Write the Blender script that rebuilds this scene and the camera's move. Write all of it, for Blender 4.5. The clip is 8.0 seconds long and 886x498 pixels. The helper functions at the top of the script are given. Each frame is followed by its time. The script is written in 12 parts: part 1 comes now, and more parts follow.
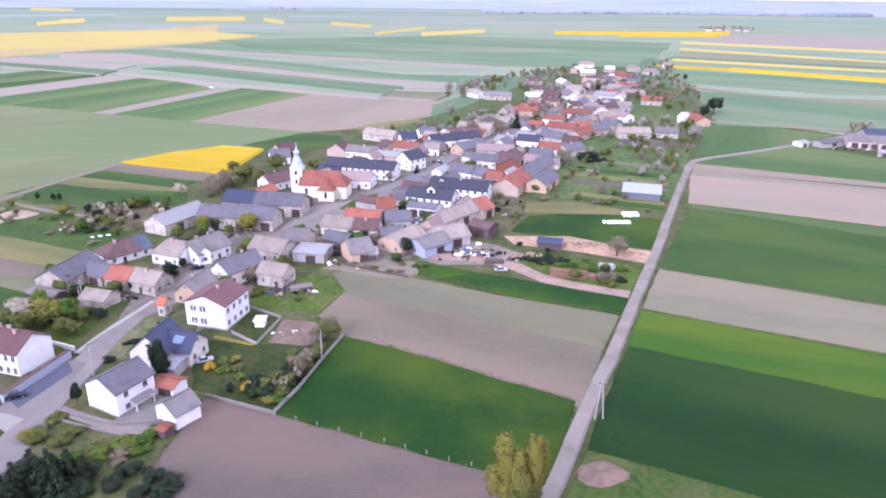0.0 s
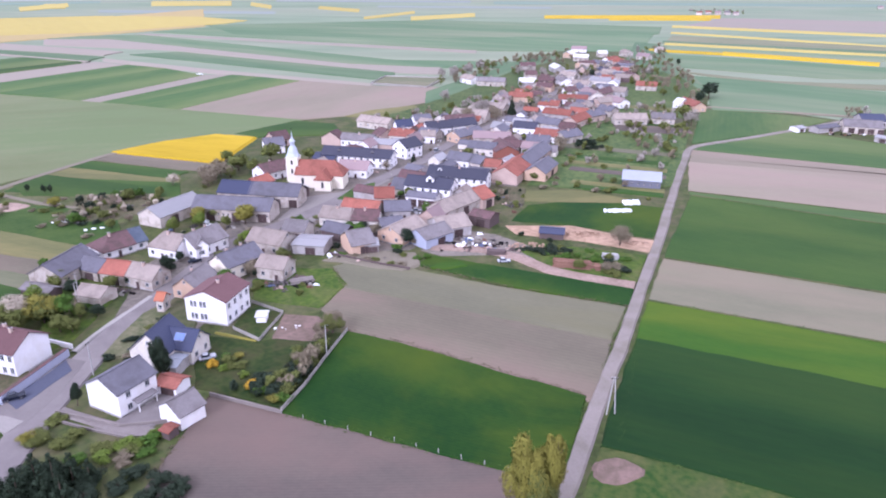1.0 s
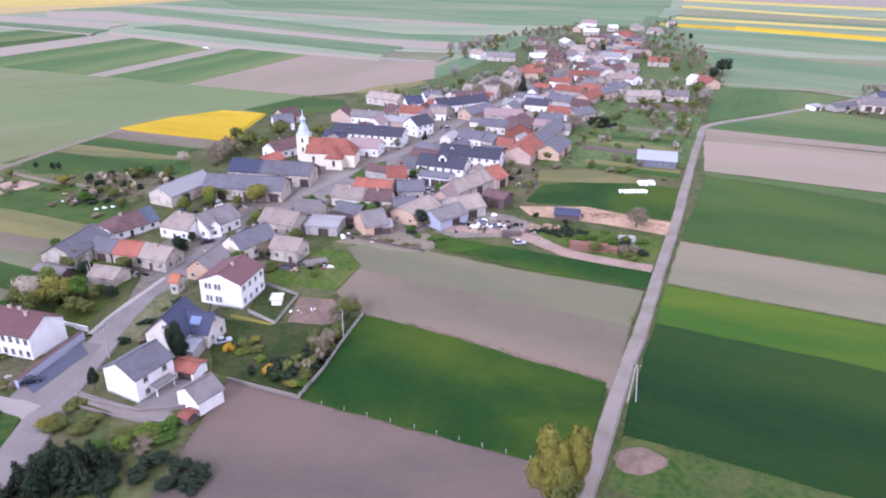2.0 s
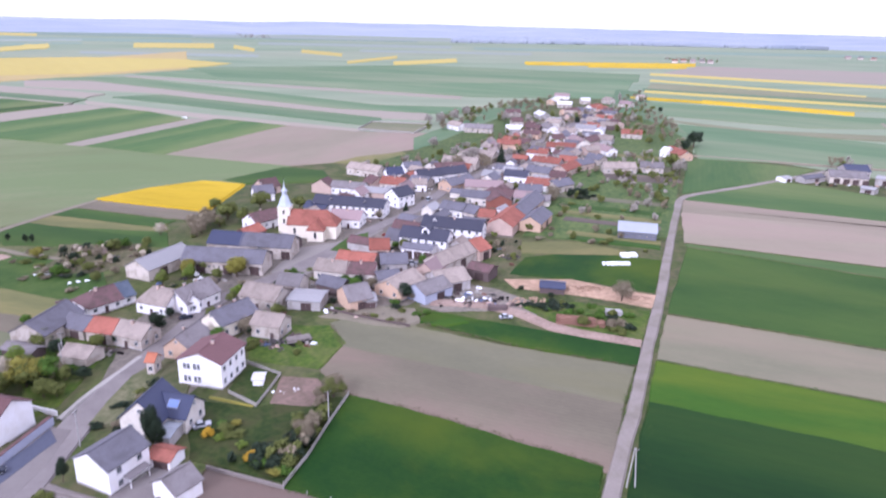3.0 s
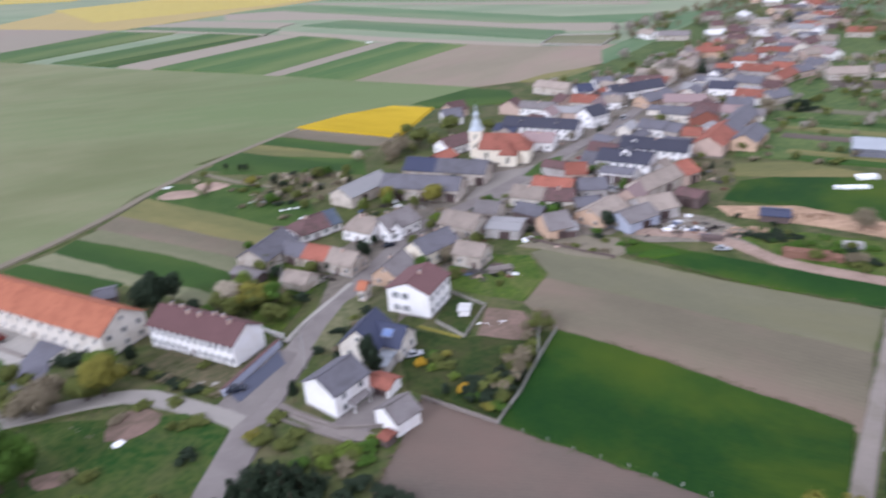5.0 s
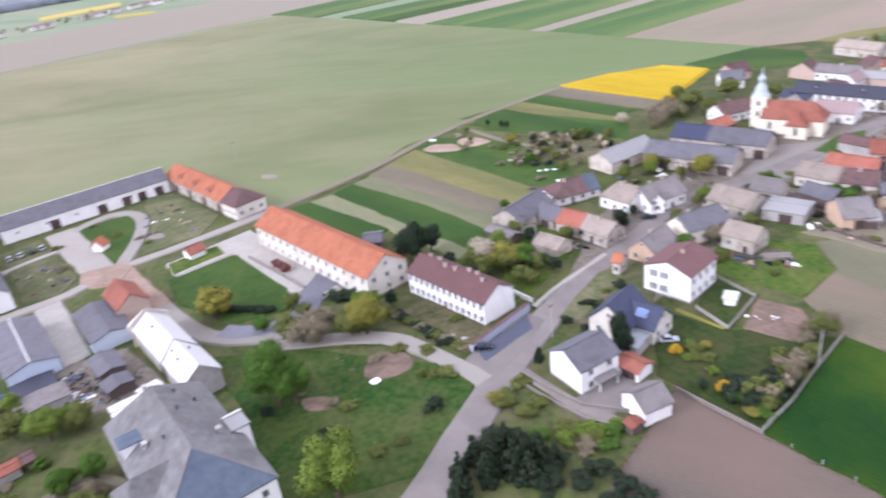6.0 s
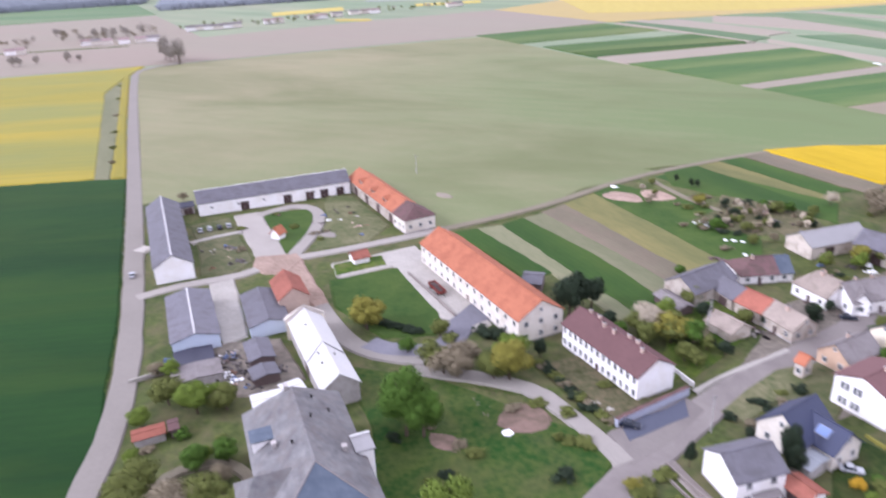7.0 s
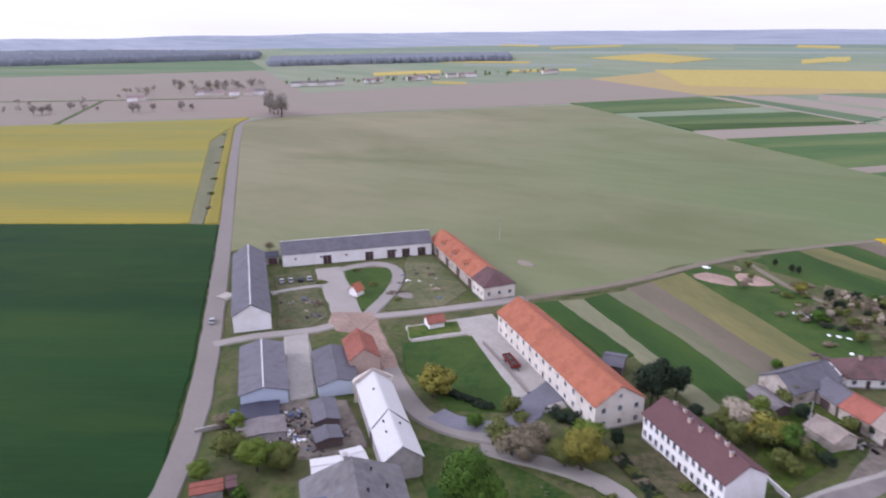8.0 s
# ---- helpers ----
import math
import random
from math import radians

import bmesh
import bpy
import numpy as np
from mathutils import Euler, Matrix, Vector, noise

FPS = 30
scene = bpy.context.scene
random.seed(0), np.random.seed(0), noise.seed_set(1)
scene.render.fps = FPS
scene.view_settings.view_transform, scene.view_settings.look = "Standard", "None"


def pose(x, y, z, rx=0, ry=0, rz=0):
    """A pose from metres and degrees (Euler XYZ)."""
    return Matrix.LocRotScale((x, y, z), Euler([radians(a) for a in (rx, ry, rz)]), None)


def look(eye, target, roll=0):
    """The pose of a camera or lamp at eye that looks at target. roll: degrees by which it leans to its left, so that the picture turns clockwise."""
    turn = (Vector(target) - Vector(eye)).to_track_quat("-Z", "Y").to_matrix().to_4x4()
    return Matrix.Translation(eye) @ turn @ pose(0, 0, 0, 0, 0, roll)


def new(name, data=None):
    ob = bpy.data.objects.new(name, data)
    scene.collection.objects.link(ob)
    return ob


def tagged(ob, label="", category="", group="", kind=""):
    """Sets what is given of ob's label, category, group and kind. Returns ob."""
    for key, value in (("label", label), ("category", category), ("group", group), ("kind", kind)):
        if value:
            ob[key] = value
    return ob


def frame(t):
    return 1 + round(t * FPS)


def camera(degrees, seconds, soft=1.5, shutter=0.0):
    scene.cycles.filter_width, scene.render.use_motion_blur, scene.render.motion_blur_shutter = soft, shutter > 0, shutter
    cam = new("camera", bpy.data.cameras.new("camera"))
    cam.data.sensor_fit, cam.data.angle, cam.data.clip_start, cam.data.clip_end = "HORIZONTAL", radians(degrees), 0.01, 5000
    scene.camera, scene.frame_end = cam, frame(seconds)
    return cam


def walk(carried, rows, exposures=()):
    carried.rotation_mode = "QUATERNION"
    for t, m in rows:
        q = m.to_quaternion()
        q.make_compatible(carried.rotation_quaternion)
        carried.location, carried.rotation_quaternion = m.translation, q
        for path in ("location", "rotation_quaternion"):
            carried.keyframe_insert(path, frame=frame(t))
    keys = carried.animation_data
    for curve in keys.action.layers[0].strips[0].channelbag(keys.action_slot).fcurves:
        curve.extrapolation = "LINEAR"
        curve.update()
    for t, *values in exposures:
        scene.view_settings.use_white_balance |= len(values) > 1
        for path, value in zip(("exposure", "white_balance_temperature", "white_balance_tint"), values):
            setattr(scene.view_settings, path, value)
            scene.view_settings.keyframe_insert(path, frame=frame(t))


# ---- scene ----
cam = camera(64.9, 8.0, soft=2.0, shutter=0.5)

EXPOSURE = [(0, 0.72, 5190, 28), (0.5, 0.6, 5180, 28), (1, 0.57, 5180, 27), (2.5, 0.52, 5260, 26), (3, 0.53, 5240, 26), (3.5, -0.02, 5220, 26), (4, -0.31, 5220, 24), (4.5, -0.24, 5240, 22), (5, 0.16, 5410, 14), (5.2, 0.32, 5450, 14), (6.3, 0.64, 5510, 17), (6.5, 0.64, 5510, 17), (7, 0.63, 5510, 20), (7.5, 0.39, 5470, 21), (8, 0.03, 5460, 22)]
PATH = [
    (0, (-4.73, -2.415, 88.44), (-4.676, -0.543, 87.738), 0.6),
    (0.5, (-6.71, -0.333, 88.829), (-6.624, 1.53, 88.108), 0.7),
    (1, (-8.751, 1.489, 88.997), (-8.667, 3.345, 88.256), 0.5),
    (1.2, (-9.432, 2.172, 89.1), (-9.337, 4.025, 88.352), 1.3),
    (2.3, (-13.209, 6.046, 90.777), (-13.142, 7.87, 89.959), 0.5),
    (2.5, (-13.922, 6.969, 91.222), (-13.844, 8.803, 90.428), 0.8),
    (2.7, (-14.501, 7.702, 91.393), (-14.394, 9.566, 90.676), 1.3),
    (3, (-15.622, 8.807, 91.579), (-15.475, 10.699, 90.947), 1.3),
    (3.5, (-17.593, 10.632, 91.783), (-17.389, 12.544, 91.233), 0.9),
    (4, (-19.883, 12.393, 91.835), (-19.636, 14.291, 91.254), 1.1),
    (4.5, (-22.883, 14.335, 91.541), (-22.69, 16.208, 90.865), 0.2),
    (4.7, (-23.579, 15.556, 91.602), (-23.604, 17.42, 90.877), -2.1),
    (5, (-24.711, 17.362, 91.647), (-25.054, 19.146, 90.809), -4.4),
    (5.2, (-25.645, 18.42, 91.707), (-26.135, 20.162, 90.856), -5.2),
    (6.3, (-31.904, 22.563, 92.437), (-32.998, 23.988, 91.559), -5.8),
    (6.5, (-32.95, 23.703, 92.676), (-34.104, 25.093, 91.819), -2.9),
    (7, (-35.428, 26.764, 93.477), (-36.772, 28.025, 92.698), -2.6),
    (7.5, (-37.552, 28.506, 93.752), (-39.002, 29.718, 93.098), -0.6),
    (8, (-39.393, 30.888, 94.148), (-40.928, 32.014, 93.534), -0.7),
]
walk(cam, [(t, look(eye, target, roll)) for t, eye, target, roll in PATH], EXPOSURE)

# ---- world and light ----
world = bpy.data.worlds.new("overcast_sky")
scene.world = world
world.use_nodes = True
wt = world.node_tree
wt.nodes.clear()
sky = wt.nodes.new("ShaderNodeTexSky")
sky.sky_type = "NISHITA"
sky.sun_disc = False
SUN_EL, SUN_AZ = radians(30), radians(214)
sky.sun_elevation, sky.sun_rotation = SUN_EL, SUN_AZ
sky.dust_density = 3.0
gain = wt.nodes.new("ShaderNodeVectorMath")
gain.operation = "SCALE"
gain.inputs["Scale"].default_value = 0.12
wt.links.new(sky.outputs["Color"], gain.inputs[0])
cloud_noise = wt.nodes.new("ShaderNodeTexNoise")
cloud_noise.inputs["Scale"].default_value = 2.2
cloud_noise.inputs["Detail"].default_value = 5
geo = wt.nodes.new("ShaderNodeTexCoord")
stretch = wt.nodes.new("ShaderNodeMapping")
stretch.inputs["Scale"].default_value = (1, 1, 7)
wt.links.new(geo.outputs["Generated"], stretch.inputs["Vector"])
wt.links.new(stretch.outputs["Vector"], cloud_noise.inputs["Vector"])
cloud_ramp = wt.nodes.new("ShaderNodeValToRGB")
cloud_ramp.color_ramp.elements[0].position, cloud_ramp.color_ramp.elements[0].color = 0.35, (0.98, 0.905, 0.905, 1)
cloud_ramp.color_ramp.elements[1].position, cloud_ramp.color_ramp.elements[1].color = 0.62, (1.05, 0.99, 0.975, 1)
wt.links.new(cloud_noise.outputs["Fac"], cloud_ramp.inputs["Fac"])
split = wt.nodes.new("ShaderNodeSeparateXYZ")
wt.links.new(geo.outputs["Generated"], split.inputs["Vector"])
rise = wt.nodes.new("ShaderNodeMapRange")
rise.inputs["From Min"].default_value, rise.inputs["From Max"].default_value = 0.0, 0.75
rise.inputs["To Min"].default_value, rise.inputs["To Max"].default_value = 0.89, 1.25
wt.links.new(split.outputs["Z"], rise.inputs["Value"])
thicker = wt.nodes.new("ShaderNodeVectorMath")
thicker.operation = "SCALE"
wt.links.new(cloud_ramp.outputs["Color"], thicker.inputs[0])
wt.links.new(rise.outputs["Result"], thicker.inputs["Scale"])
blend = wt.nodes.new("ShaderNodeMix")
blend.data_type = "RGBA"
blend.inputs["Factor"].default_value = 0.88
wt.links.new(gain.outputs["Vector"], blend.inputs["A"])
wt.links.new(thicker.outputs["Vector"], blend.inputs["B"])
back = wt.nodes.new("ShaderNodeBackground")
back.inputs["Strength"].default_value = 1.25
wt.links.new(blend.outputs["Result"], back.inputs["Color"])
wout = wt.nodes.new("ShaderNodeOutputWorld")
wt.links.new(back.outputs["Background"], wout.inputs["Surface"])

sun = new("sun", bpy.data.lights.new("sun", "SUN"))
sun.data.energy, sun.data.angle, sun.data.color = 2.0, radians(20), (1.0, 0.96, 0.92)
sun_dir = Vector((math.sin(SUN_AZ) * math.cos(SUN_EL), math.cos(SUN_AZ) * math.cos(SUN_EL), math.sin(SUN_EL)))
sun.matrix_world = look(sun_dir * 400, (0, 0, 0))

# ---- materials ----
MATS = {}


def srgb(r, g, b, k=1.0):
    def lin(c):
        c = c / 255
        return (c / 12.92 if c < 0.04045 else ((c + 0.055) / 1.055) ** 2.4) * k
    return (lin(r), lin(g), lin(b), 1.0)


def surface(name, dark, light, big=0.08, small=1.6, rough=0.85, bump=0.3, along=1.0, rnd=0.12, metal=0.0, island=False, rows=0.0, row_mix=0.25, spread=0.5, slope=None, fine=0.45, mottle=None):
    """A matt surface: patches at two scales between two colours, a fine relief, and a tone of its own for each object."""
    m = bpy.data.materials.new(name)
    m.use_nodes = True
    nt = m.node_tree
    b = nt.nodes["Principled BSDF"]
    tc = nt.nodes.new("ShaderNodeTexCoord")
    mp = nt.nodes.new("ShaderNodeMapping")
    mp.inputs["Scale"].default_value = (1.0 / along, 1, 1)
    nt.links.new(tc.outputs["Object"], mp.inputs["Vector"])
    n1 = nt.nodes.new("ShaderNodeTexNoise")
    n1.inputs["Scale"].default_value, n1.inputs["Detail"].default_value, n1.inputs["Roughness"].default_value = big, 6, 0.7
    n2 = nt.nodes.new("ShaderNodeTexNoise")
    n2.inputs["Scale"].default_value, n2.inputs["Detail"].default_value = small, 4
    for n in (n1, n2):
        nt.links.new(mp.outputs["Vector"], n.inputs["Vector"])
    mixn = nt.nodes.new("ShaderNodeMath")
    mixn.operation = "MULTIPLY_ADD"
    mixn.inputs[1].default_value = fine
    nt.links.new(n2.outputs["Fac"], mixn.inputs[0])
    half = nt.nodes.new("ShaderNodeMath")
    half.operation = "MULTIPLY"
    half.inputs[1].default_value = 1 - fine
    nt.links.new(n1.outputs["Fac"], half.inputs[0])
    nt.links.new(half.outputs[0], mixn.inputs[2])
    fac = mixn.outputs[0]
    if rows:
        wv = nt.nodes.new("ShaderNodeTexWave")
        wv.bands_direction = "Y"
        wv.inputs["Scale"].default_value = rows
        wv.inputs["Distortion"].default_value = 0.6
        wv.inputs["Detail Scale"].default_value = 0.5
        nt.links.new(tc.outputs["Object"], wv.inputs["Vector"])
        wm = nt.nodes.new("ShaderNodeMath")
        wm.operation = "MULTIPLY_ADD"
        wm.inputs[1].default_value = row_mix
        sub = nt.nodes.new("ShaderNodeMath")
        sub.operation = "SUBTRACT"
        sub.inputs[1].default_value = row_mix / 2
        nt.links.new(fac, sub.inputs[0])
        nt.links.new(wv.outputs["Fac"], wm.inputs[0])
        nt.links.new(sub.outputs[0], wm.inputs[2])
        fac = wm.outputs[0]
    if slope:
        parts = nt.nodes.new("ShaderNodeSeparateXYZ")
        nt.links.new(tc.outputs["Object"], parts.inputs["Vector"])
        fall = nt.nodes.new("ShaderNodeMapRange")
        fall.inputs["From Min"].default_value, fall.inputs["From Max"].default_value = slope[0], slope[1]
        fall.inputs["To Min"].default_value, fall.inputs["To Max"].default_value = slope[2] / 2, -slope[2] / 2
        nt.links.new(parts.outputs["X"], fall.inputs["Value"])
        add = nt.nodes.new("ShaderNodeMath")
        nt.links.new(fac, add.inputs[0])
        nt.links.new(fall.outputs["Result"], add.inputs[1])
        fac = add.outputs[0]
    ramp = nt.nodes.new("ShaderNodeValToRGB")
    ramp.color_ramp.elements[0].position, ramp.color_ramp.elements[0].color = 0.5 - spread / 2, dark
    ramp.color_ramp.elements[1].position, ramp.color_ramp.elements[1].color = 0.5 + spread / 2, light
    nt.links.new(fac, ramp.inputs["Fac"])
    shade = ramp.outputs["Color"]
    if mottle:
        other, scale, amount = mottle
        n3 = nt.nodes.new("ShaderNodeTexNoise")
        n3.inputs["Scale"].default_value, n3.inputs["Detail"].default_value, n3.inputs["Roughness"].default_value = scale, 5, 0.6
        n3.inputs["Distortion"].default_value = 0.4
        nt.links.new(mp.outputs["Vector"], n3.inputs["Vector"])
        spots = nt.nodes.new("ShaderNodeMapRange")
        spots.inputs["From Min"].default_value, spots.inputs["From Max"].default_value = 0.44, 0.66
        spots.inputs["To Max"].default_value = amount
        nt.links.new(n3.outputs["Fac"], spots.inputs["Value"])
        mx = nt.nodes.new("ShaderNodeMix")
        mx.data_type = "RGBA"
        nt.links.new(spots.outputs["Result"], mx.inputs["Factor"])
        nt.links.new(shade, mx.inputs["A"])
        mx.inputs["B"].default_value = other
        shade = mx.outputs["Result"]
    hsv = nt.nodes.new("ShaderNodeHueSaturation")
    if island:
        src = nt.nodes.new("ShaderNodeNewGeometry").outputs["Random Per Island"]
    else:
        src = nt.nodes.new("ShaderNodeObjectInfo").outputs["Random"]
    mr = nt.nodes.new("ShaderNodeMapRange")
    mr.inputs["To Min"].default_value, mr.inputs["To Max"].default_value = 1 - rnd, 1 + rnd
    nt.links.new(src, mr.inputs["Value"])
    nt.links.new(mr.outputs["Result"], hsv.inputs["Value"])
    nt.links.new(shade, hsv.inputs["Color"])
    nt.links.new(hsv.outputs["Color"], b.inputs["Base Color"])
    b.inputs["Roughness"].default_value, b.inputs["Metallic"].default_value = rough, metal
    b.inputs["Specular IOR Level"].default_value = 0.12 if rough > 0.8 else 0.3
    if bump:
        bp = nt.nodes.new("ShaderNodeBump")
        bp.inputs["Strength"].default_value, bp.inputs["Distance"].default_value = bump, 0.15
        nt.links.new(n2.outputs["Fac"], bp.inputs["Height"])
        nt.links.new(bp.outputs["Normal"], b.inputs["Normal"])
    MATS[name] = m
    return m


def pair(name, rgb, amount=0.16, k=0.59, **more):
    lo, hi = srgb(*rgb, k=k * (1 - amount)), srgb(*rgb, k=k * (1 + amount))
    return surface(name, lo, hi, **more)


surface("grass", srgb(56, 74, 40, k=0.51), srgb(114, 122, 68, k=0.54), big=0.045, small=0.5, spread=0.36, bump=0.6, mottle=(srgb(134, 121, 96, k=0.53), 0.11, 0.55))
surface("meadow_bright", srgb(32, 80, 28, k=0.37), srgb(64, 104, 30, k=0.41), big=0.022, small=1.4, along=1.6, rows=0.35, row_mix=0.05, spread=0.3, bump=0.2, fine=0.16, mottle=(srgb(98, 116, 26, k=0.47), 0.028, 0.7))
surface("grass_bright", srgb(52, 98, 26, k=0.45), srgb(84, 120, 34, k=0.48), big=0.02, small=1.4, along=3, rows=0.3, row_mix=0.05, spread=0.34, bump=0.2, fine=0.16, mottle=(srgb(118, 128, 34, k=0.5), 0.03, 0.5))
surface("wheat_dark", srgb(28, 64, 27, k=0.395), srgb(48, 88, 35, k=0.415), big=0.014, small=1.2, along=4, rows=0.10, row_mix=0.03, spread=0.32, bump=0.2, fine=0.16, mottle=(srgb(66, 92, 34, k=0.45), 0.035, 0.55))
surface("wheat_green", srgb(50, 84, 36, k=0.49), srgb(80, 108, 46, k=0.52), big=0.016, small=1.2, along=3, rows=0.15, row_mix=0.04, spread=0.34, bump=0.2, fine=0.16, mottle=(srgb(98, 114, 50, k=0.52), 0.03, 0.4))
surface("wheat_mid", srgb(64, 100, 56, k=0.59), srgb(104, 124, 68, k=0.59), big=0.012, small=0.2, along=5, rows=0.1, row_mix=0.03, spread=0.4, bump=0.3, fine=0.16, mottle=(srgb(136, 140, 92, k=0.58), 0.012, 0.5))
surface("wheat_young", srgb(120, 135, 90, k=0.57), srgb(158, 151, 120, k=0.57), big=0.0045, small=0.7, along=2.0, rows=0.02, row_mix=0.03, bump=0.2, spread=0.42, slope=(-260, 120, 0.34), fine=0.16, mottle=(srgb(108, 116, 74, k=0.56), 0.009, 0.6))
# Grain of the far fields, lightened and greyed in colour to imitate haze.
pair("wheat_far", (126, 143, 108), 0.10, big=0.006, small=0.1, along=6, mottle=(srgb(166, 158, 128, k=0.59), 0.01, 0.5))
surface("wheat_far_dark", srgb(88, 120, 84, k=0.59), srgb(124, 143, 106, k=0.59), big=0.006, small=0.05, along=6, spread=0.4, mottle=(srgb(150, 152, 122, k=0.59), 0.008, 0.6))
surface("soil_grey", srgb(124, 123, 101, k=0.52), srgb(152, 147, 119, k=0.55), big=0.016, small=1.6, along=3, rows=0.3, row_mix=0.05, spread=0.4, bump=0.2, fine=0.16, mottle=(srgb(158, 142, 122, k=0.55), 0.03, 0.6))
surface("soil_pink", srgb(116, 109, 93, k=0.47), srgb(149, 139, 117, k=0.51), big=0.016, small=1.6, along=2.5, rows=0.22, row_mix=0.05, spread=0.4, bump=0.2, fine=0.16, mottle=(srgb(152, 128, 116, k=0.52), 0.02, 0.8))
surface("soil_olive", srgb(118, 117, 96, k=0.49), srgb(150, 145, 117, k=0.53), big=0.016, small=1.6, along=2.5, rows=0.22, row_mix=0.05, spread=0.4, bump=0.2, fine=0.16, mottle=(srgb(132, 128, 94, k=0.5), 0.03, 0.6))
surface("soil_dark", srgb(104, 95, 90, k=0.48), srgb(132, 120, 108, k=0.51), big=0.025, small=1.8, along=2, rows=0.4, row_mix=0.06, spread=0.4, bump=0.3, fine=0.2, mottle=(srgb(138, 116, 106, k=0.52), 0.03, 0.7))
# Far bare soil with the paleness of distance haze in its colour.
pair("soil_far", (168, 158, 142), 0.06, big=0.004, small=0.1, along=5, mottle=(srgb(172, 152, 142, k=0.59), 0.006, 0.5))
surface("rapeseed", srgb(198, 166, 28, k=0.57), srgb(230, 196, 48, k=0.57), big=0.02, small=1.2, along=4, rows=0.10, row_mix=0.10, spread=0.4, rough=0.95, fine=0.2, mottle=(srgb(176, 150, 20, k=0.56), 0.06, 0.6))
surface("rapeseed_thin", srgb(144, 141, 68, k=0.58), srgb(188, 168, 66, k=0.58), big=0.008, small=0.6, along=6, rows=0.04, row_mix=0.06, spread=0.40, fine=0.16, mottle=(srgb(126, 142, 96, k=0.57), 0.012, 0.6))
# Far rapeseed: the yellow is dulled in the paint to stand for haze.
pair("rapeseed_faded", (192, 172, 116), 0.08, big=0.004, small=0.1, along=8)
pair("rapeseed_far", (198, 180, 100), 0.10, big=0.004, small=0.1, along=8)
surface("straw", srgb(98, 106, 66, k=0.59), srgb(146, 136, 88, k=0.59), big=0.04, small=0.6, along=4, rows=0.3, row_mix=0.08, spread=0.4, fine=0.16)
# Woods and hills at the horizon: their blue-grey is haze put into colour.
surface("forest_haze", srgb(146, 158, 172, k=0.59), srgb(192, 196, 204, k=0.59), big=0.0009, small=0.01, bump=0, rnd=0.02, along=3, spread=0.36)
pair("forest_haze_mid", (136, 141, 150), 0.10, big=0.01, small=0.08, bump=0)
pair("asphalt", (150, 142, 138), 0.12, k=0.55, big=0.06, small=1.5, bump=0.2, mottle=(srgb(130, 121, 120, k=0.53), 0.09, 0.6))
pair("asphalt_pale", (150, 143, 136), 0.12, big=0.05, small=1.2, bump=0.2)
pair("gravel", (162, 152, 143), 0.18, big=0.08, small=1.8, bump=0.6, mottle=(srgb(128, 122, 100, k=0.55), 0.12, 0.5))
surface("paving_pink", srgb(150, 128, 114, k=0.57), srgb(204, 178, 162, k=0.58), big=0.09, small=1.2, spread=0.34, bump=0.5)
pair("concrete", (188, 182, 174), 0.26, big=0.12, small=1.2)
pair("sand", (190, 160, 136), 0.22, big=0.08, small=1.0, bump=0.6)
surface("yard_dirt", srgb(104, 100, 90, k=0.54), srgb(168, 156, 144, k=0.58), big=0.07, small=0.6, spread=0.4, bump=0.6)
pair("plaster_white", (246, 243, 244), 0.05, k=0.86, big=0.15, small=1.5, rnd=0.03, bump=0.1, mottle=(srgb(226, 219, 210, k=0.84), 0.22, 0.5))
pair("plaster_cream", (236, 228, 218), 0.08, k=0.75, big=0.15, small=1.5, rnd=0.05, bump=0.1, mottle=(srgb(206, 194, 180, k=0.72), 0.3, 0.6))
pair("plaster_beige", (210, 199, 188), 0.14, k=0.75, big=0.18, small=1.5, rnd=0.12, bump=0.15, mottle=(srgb(160, 146, 132, k=0.66), 0.35, 0.75))
pair("plaster_grey", (186, 180, 178), 0.12, k=0.75, big=0.2, small=1.5, rnd=0.08, bump=0.15, mottle=(srgb(150, 142, 134, k=0.68), 0.35, 0.6))
pair("plaster_ochre", (208, 178, 154), 0.12, k=0.75, big=0.2, small=1.5, rnd=0.06, bump=0.15)
pair("plaster_blue", (190, 194, 212), 0.08, k=0.7, big=0.2, small=1.5, rnd=0.04, bump=0.1)
pair("brick_red", (150, 98, 84), 0.18, k=0.75, big=0.3, small=3, rnd=0.08)
pair("brick_old", (200, 176, 163), 0.18, k=0.75, big=0.3, small=3, rnd=0.1)
pair("boards", (106, 92, 90), 0.2, k=0.75, big=0.3, small=2, along=8, rnd=0.1)
pair("roof_slate", (120, 117, 126), 0.16, big=0.12, small=1.6, rough=0.75, rows=1.1, row_mix=0.14, mottle=(srgb(96, 92, 94, k=0.55), 0.3, 0.5))
pair("roof_dark", (70, 70, 86), 0.14, big=0.12, small=2, rough=0.6, rows=1.4, row_mix=0.14)
pair("roof_navy", (64, 69, 96), 0.14, big=0.12, small=2, rough=0.5, rows=1.4, row_mix=0.14)
pair("roof_grey", (147, 140, 140), 0.18, big=0.12, small=1.6, rnd=0.15, rows=1.1, row_mix=0.14, mottle=(srgb(112, 104, 100, k=0.55), 0.3, 0.5))
pair("roof_beige", (178, 164, 153), 0.16, big=0.12, small=1.6, rnd=0.16, rows=1.1, row_mix=0.14, mottle=(srgb(134, 122, 112, k=0.55), 0.3, 0.5))
pair("roof_brown", (122, 95, 95), 0.16, big=0.12, small=2, rows=1.4, row_mix=0.14, mottle=(srgb(96, 88, 80, k=0.5), 0.4, 0.6))
pair("roof_maroon", (124, 94, 94), 0.16, big=0.12, small=1.6, rows=1.4, row_mix=0.12)
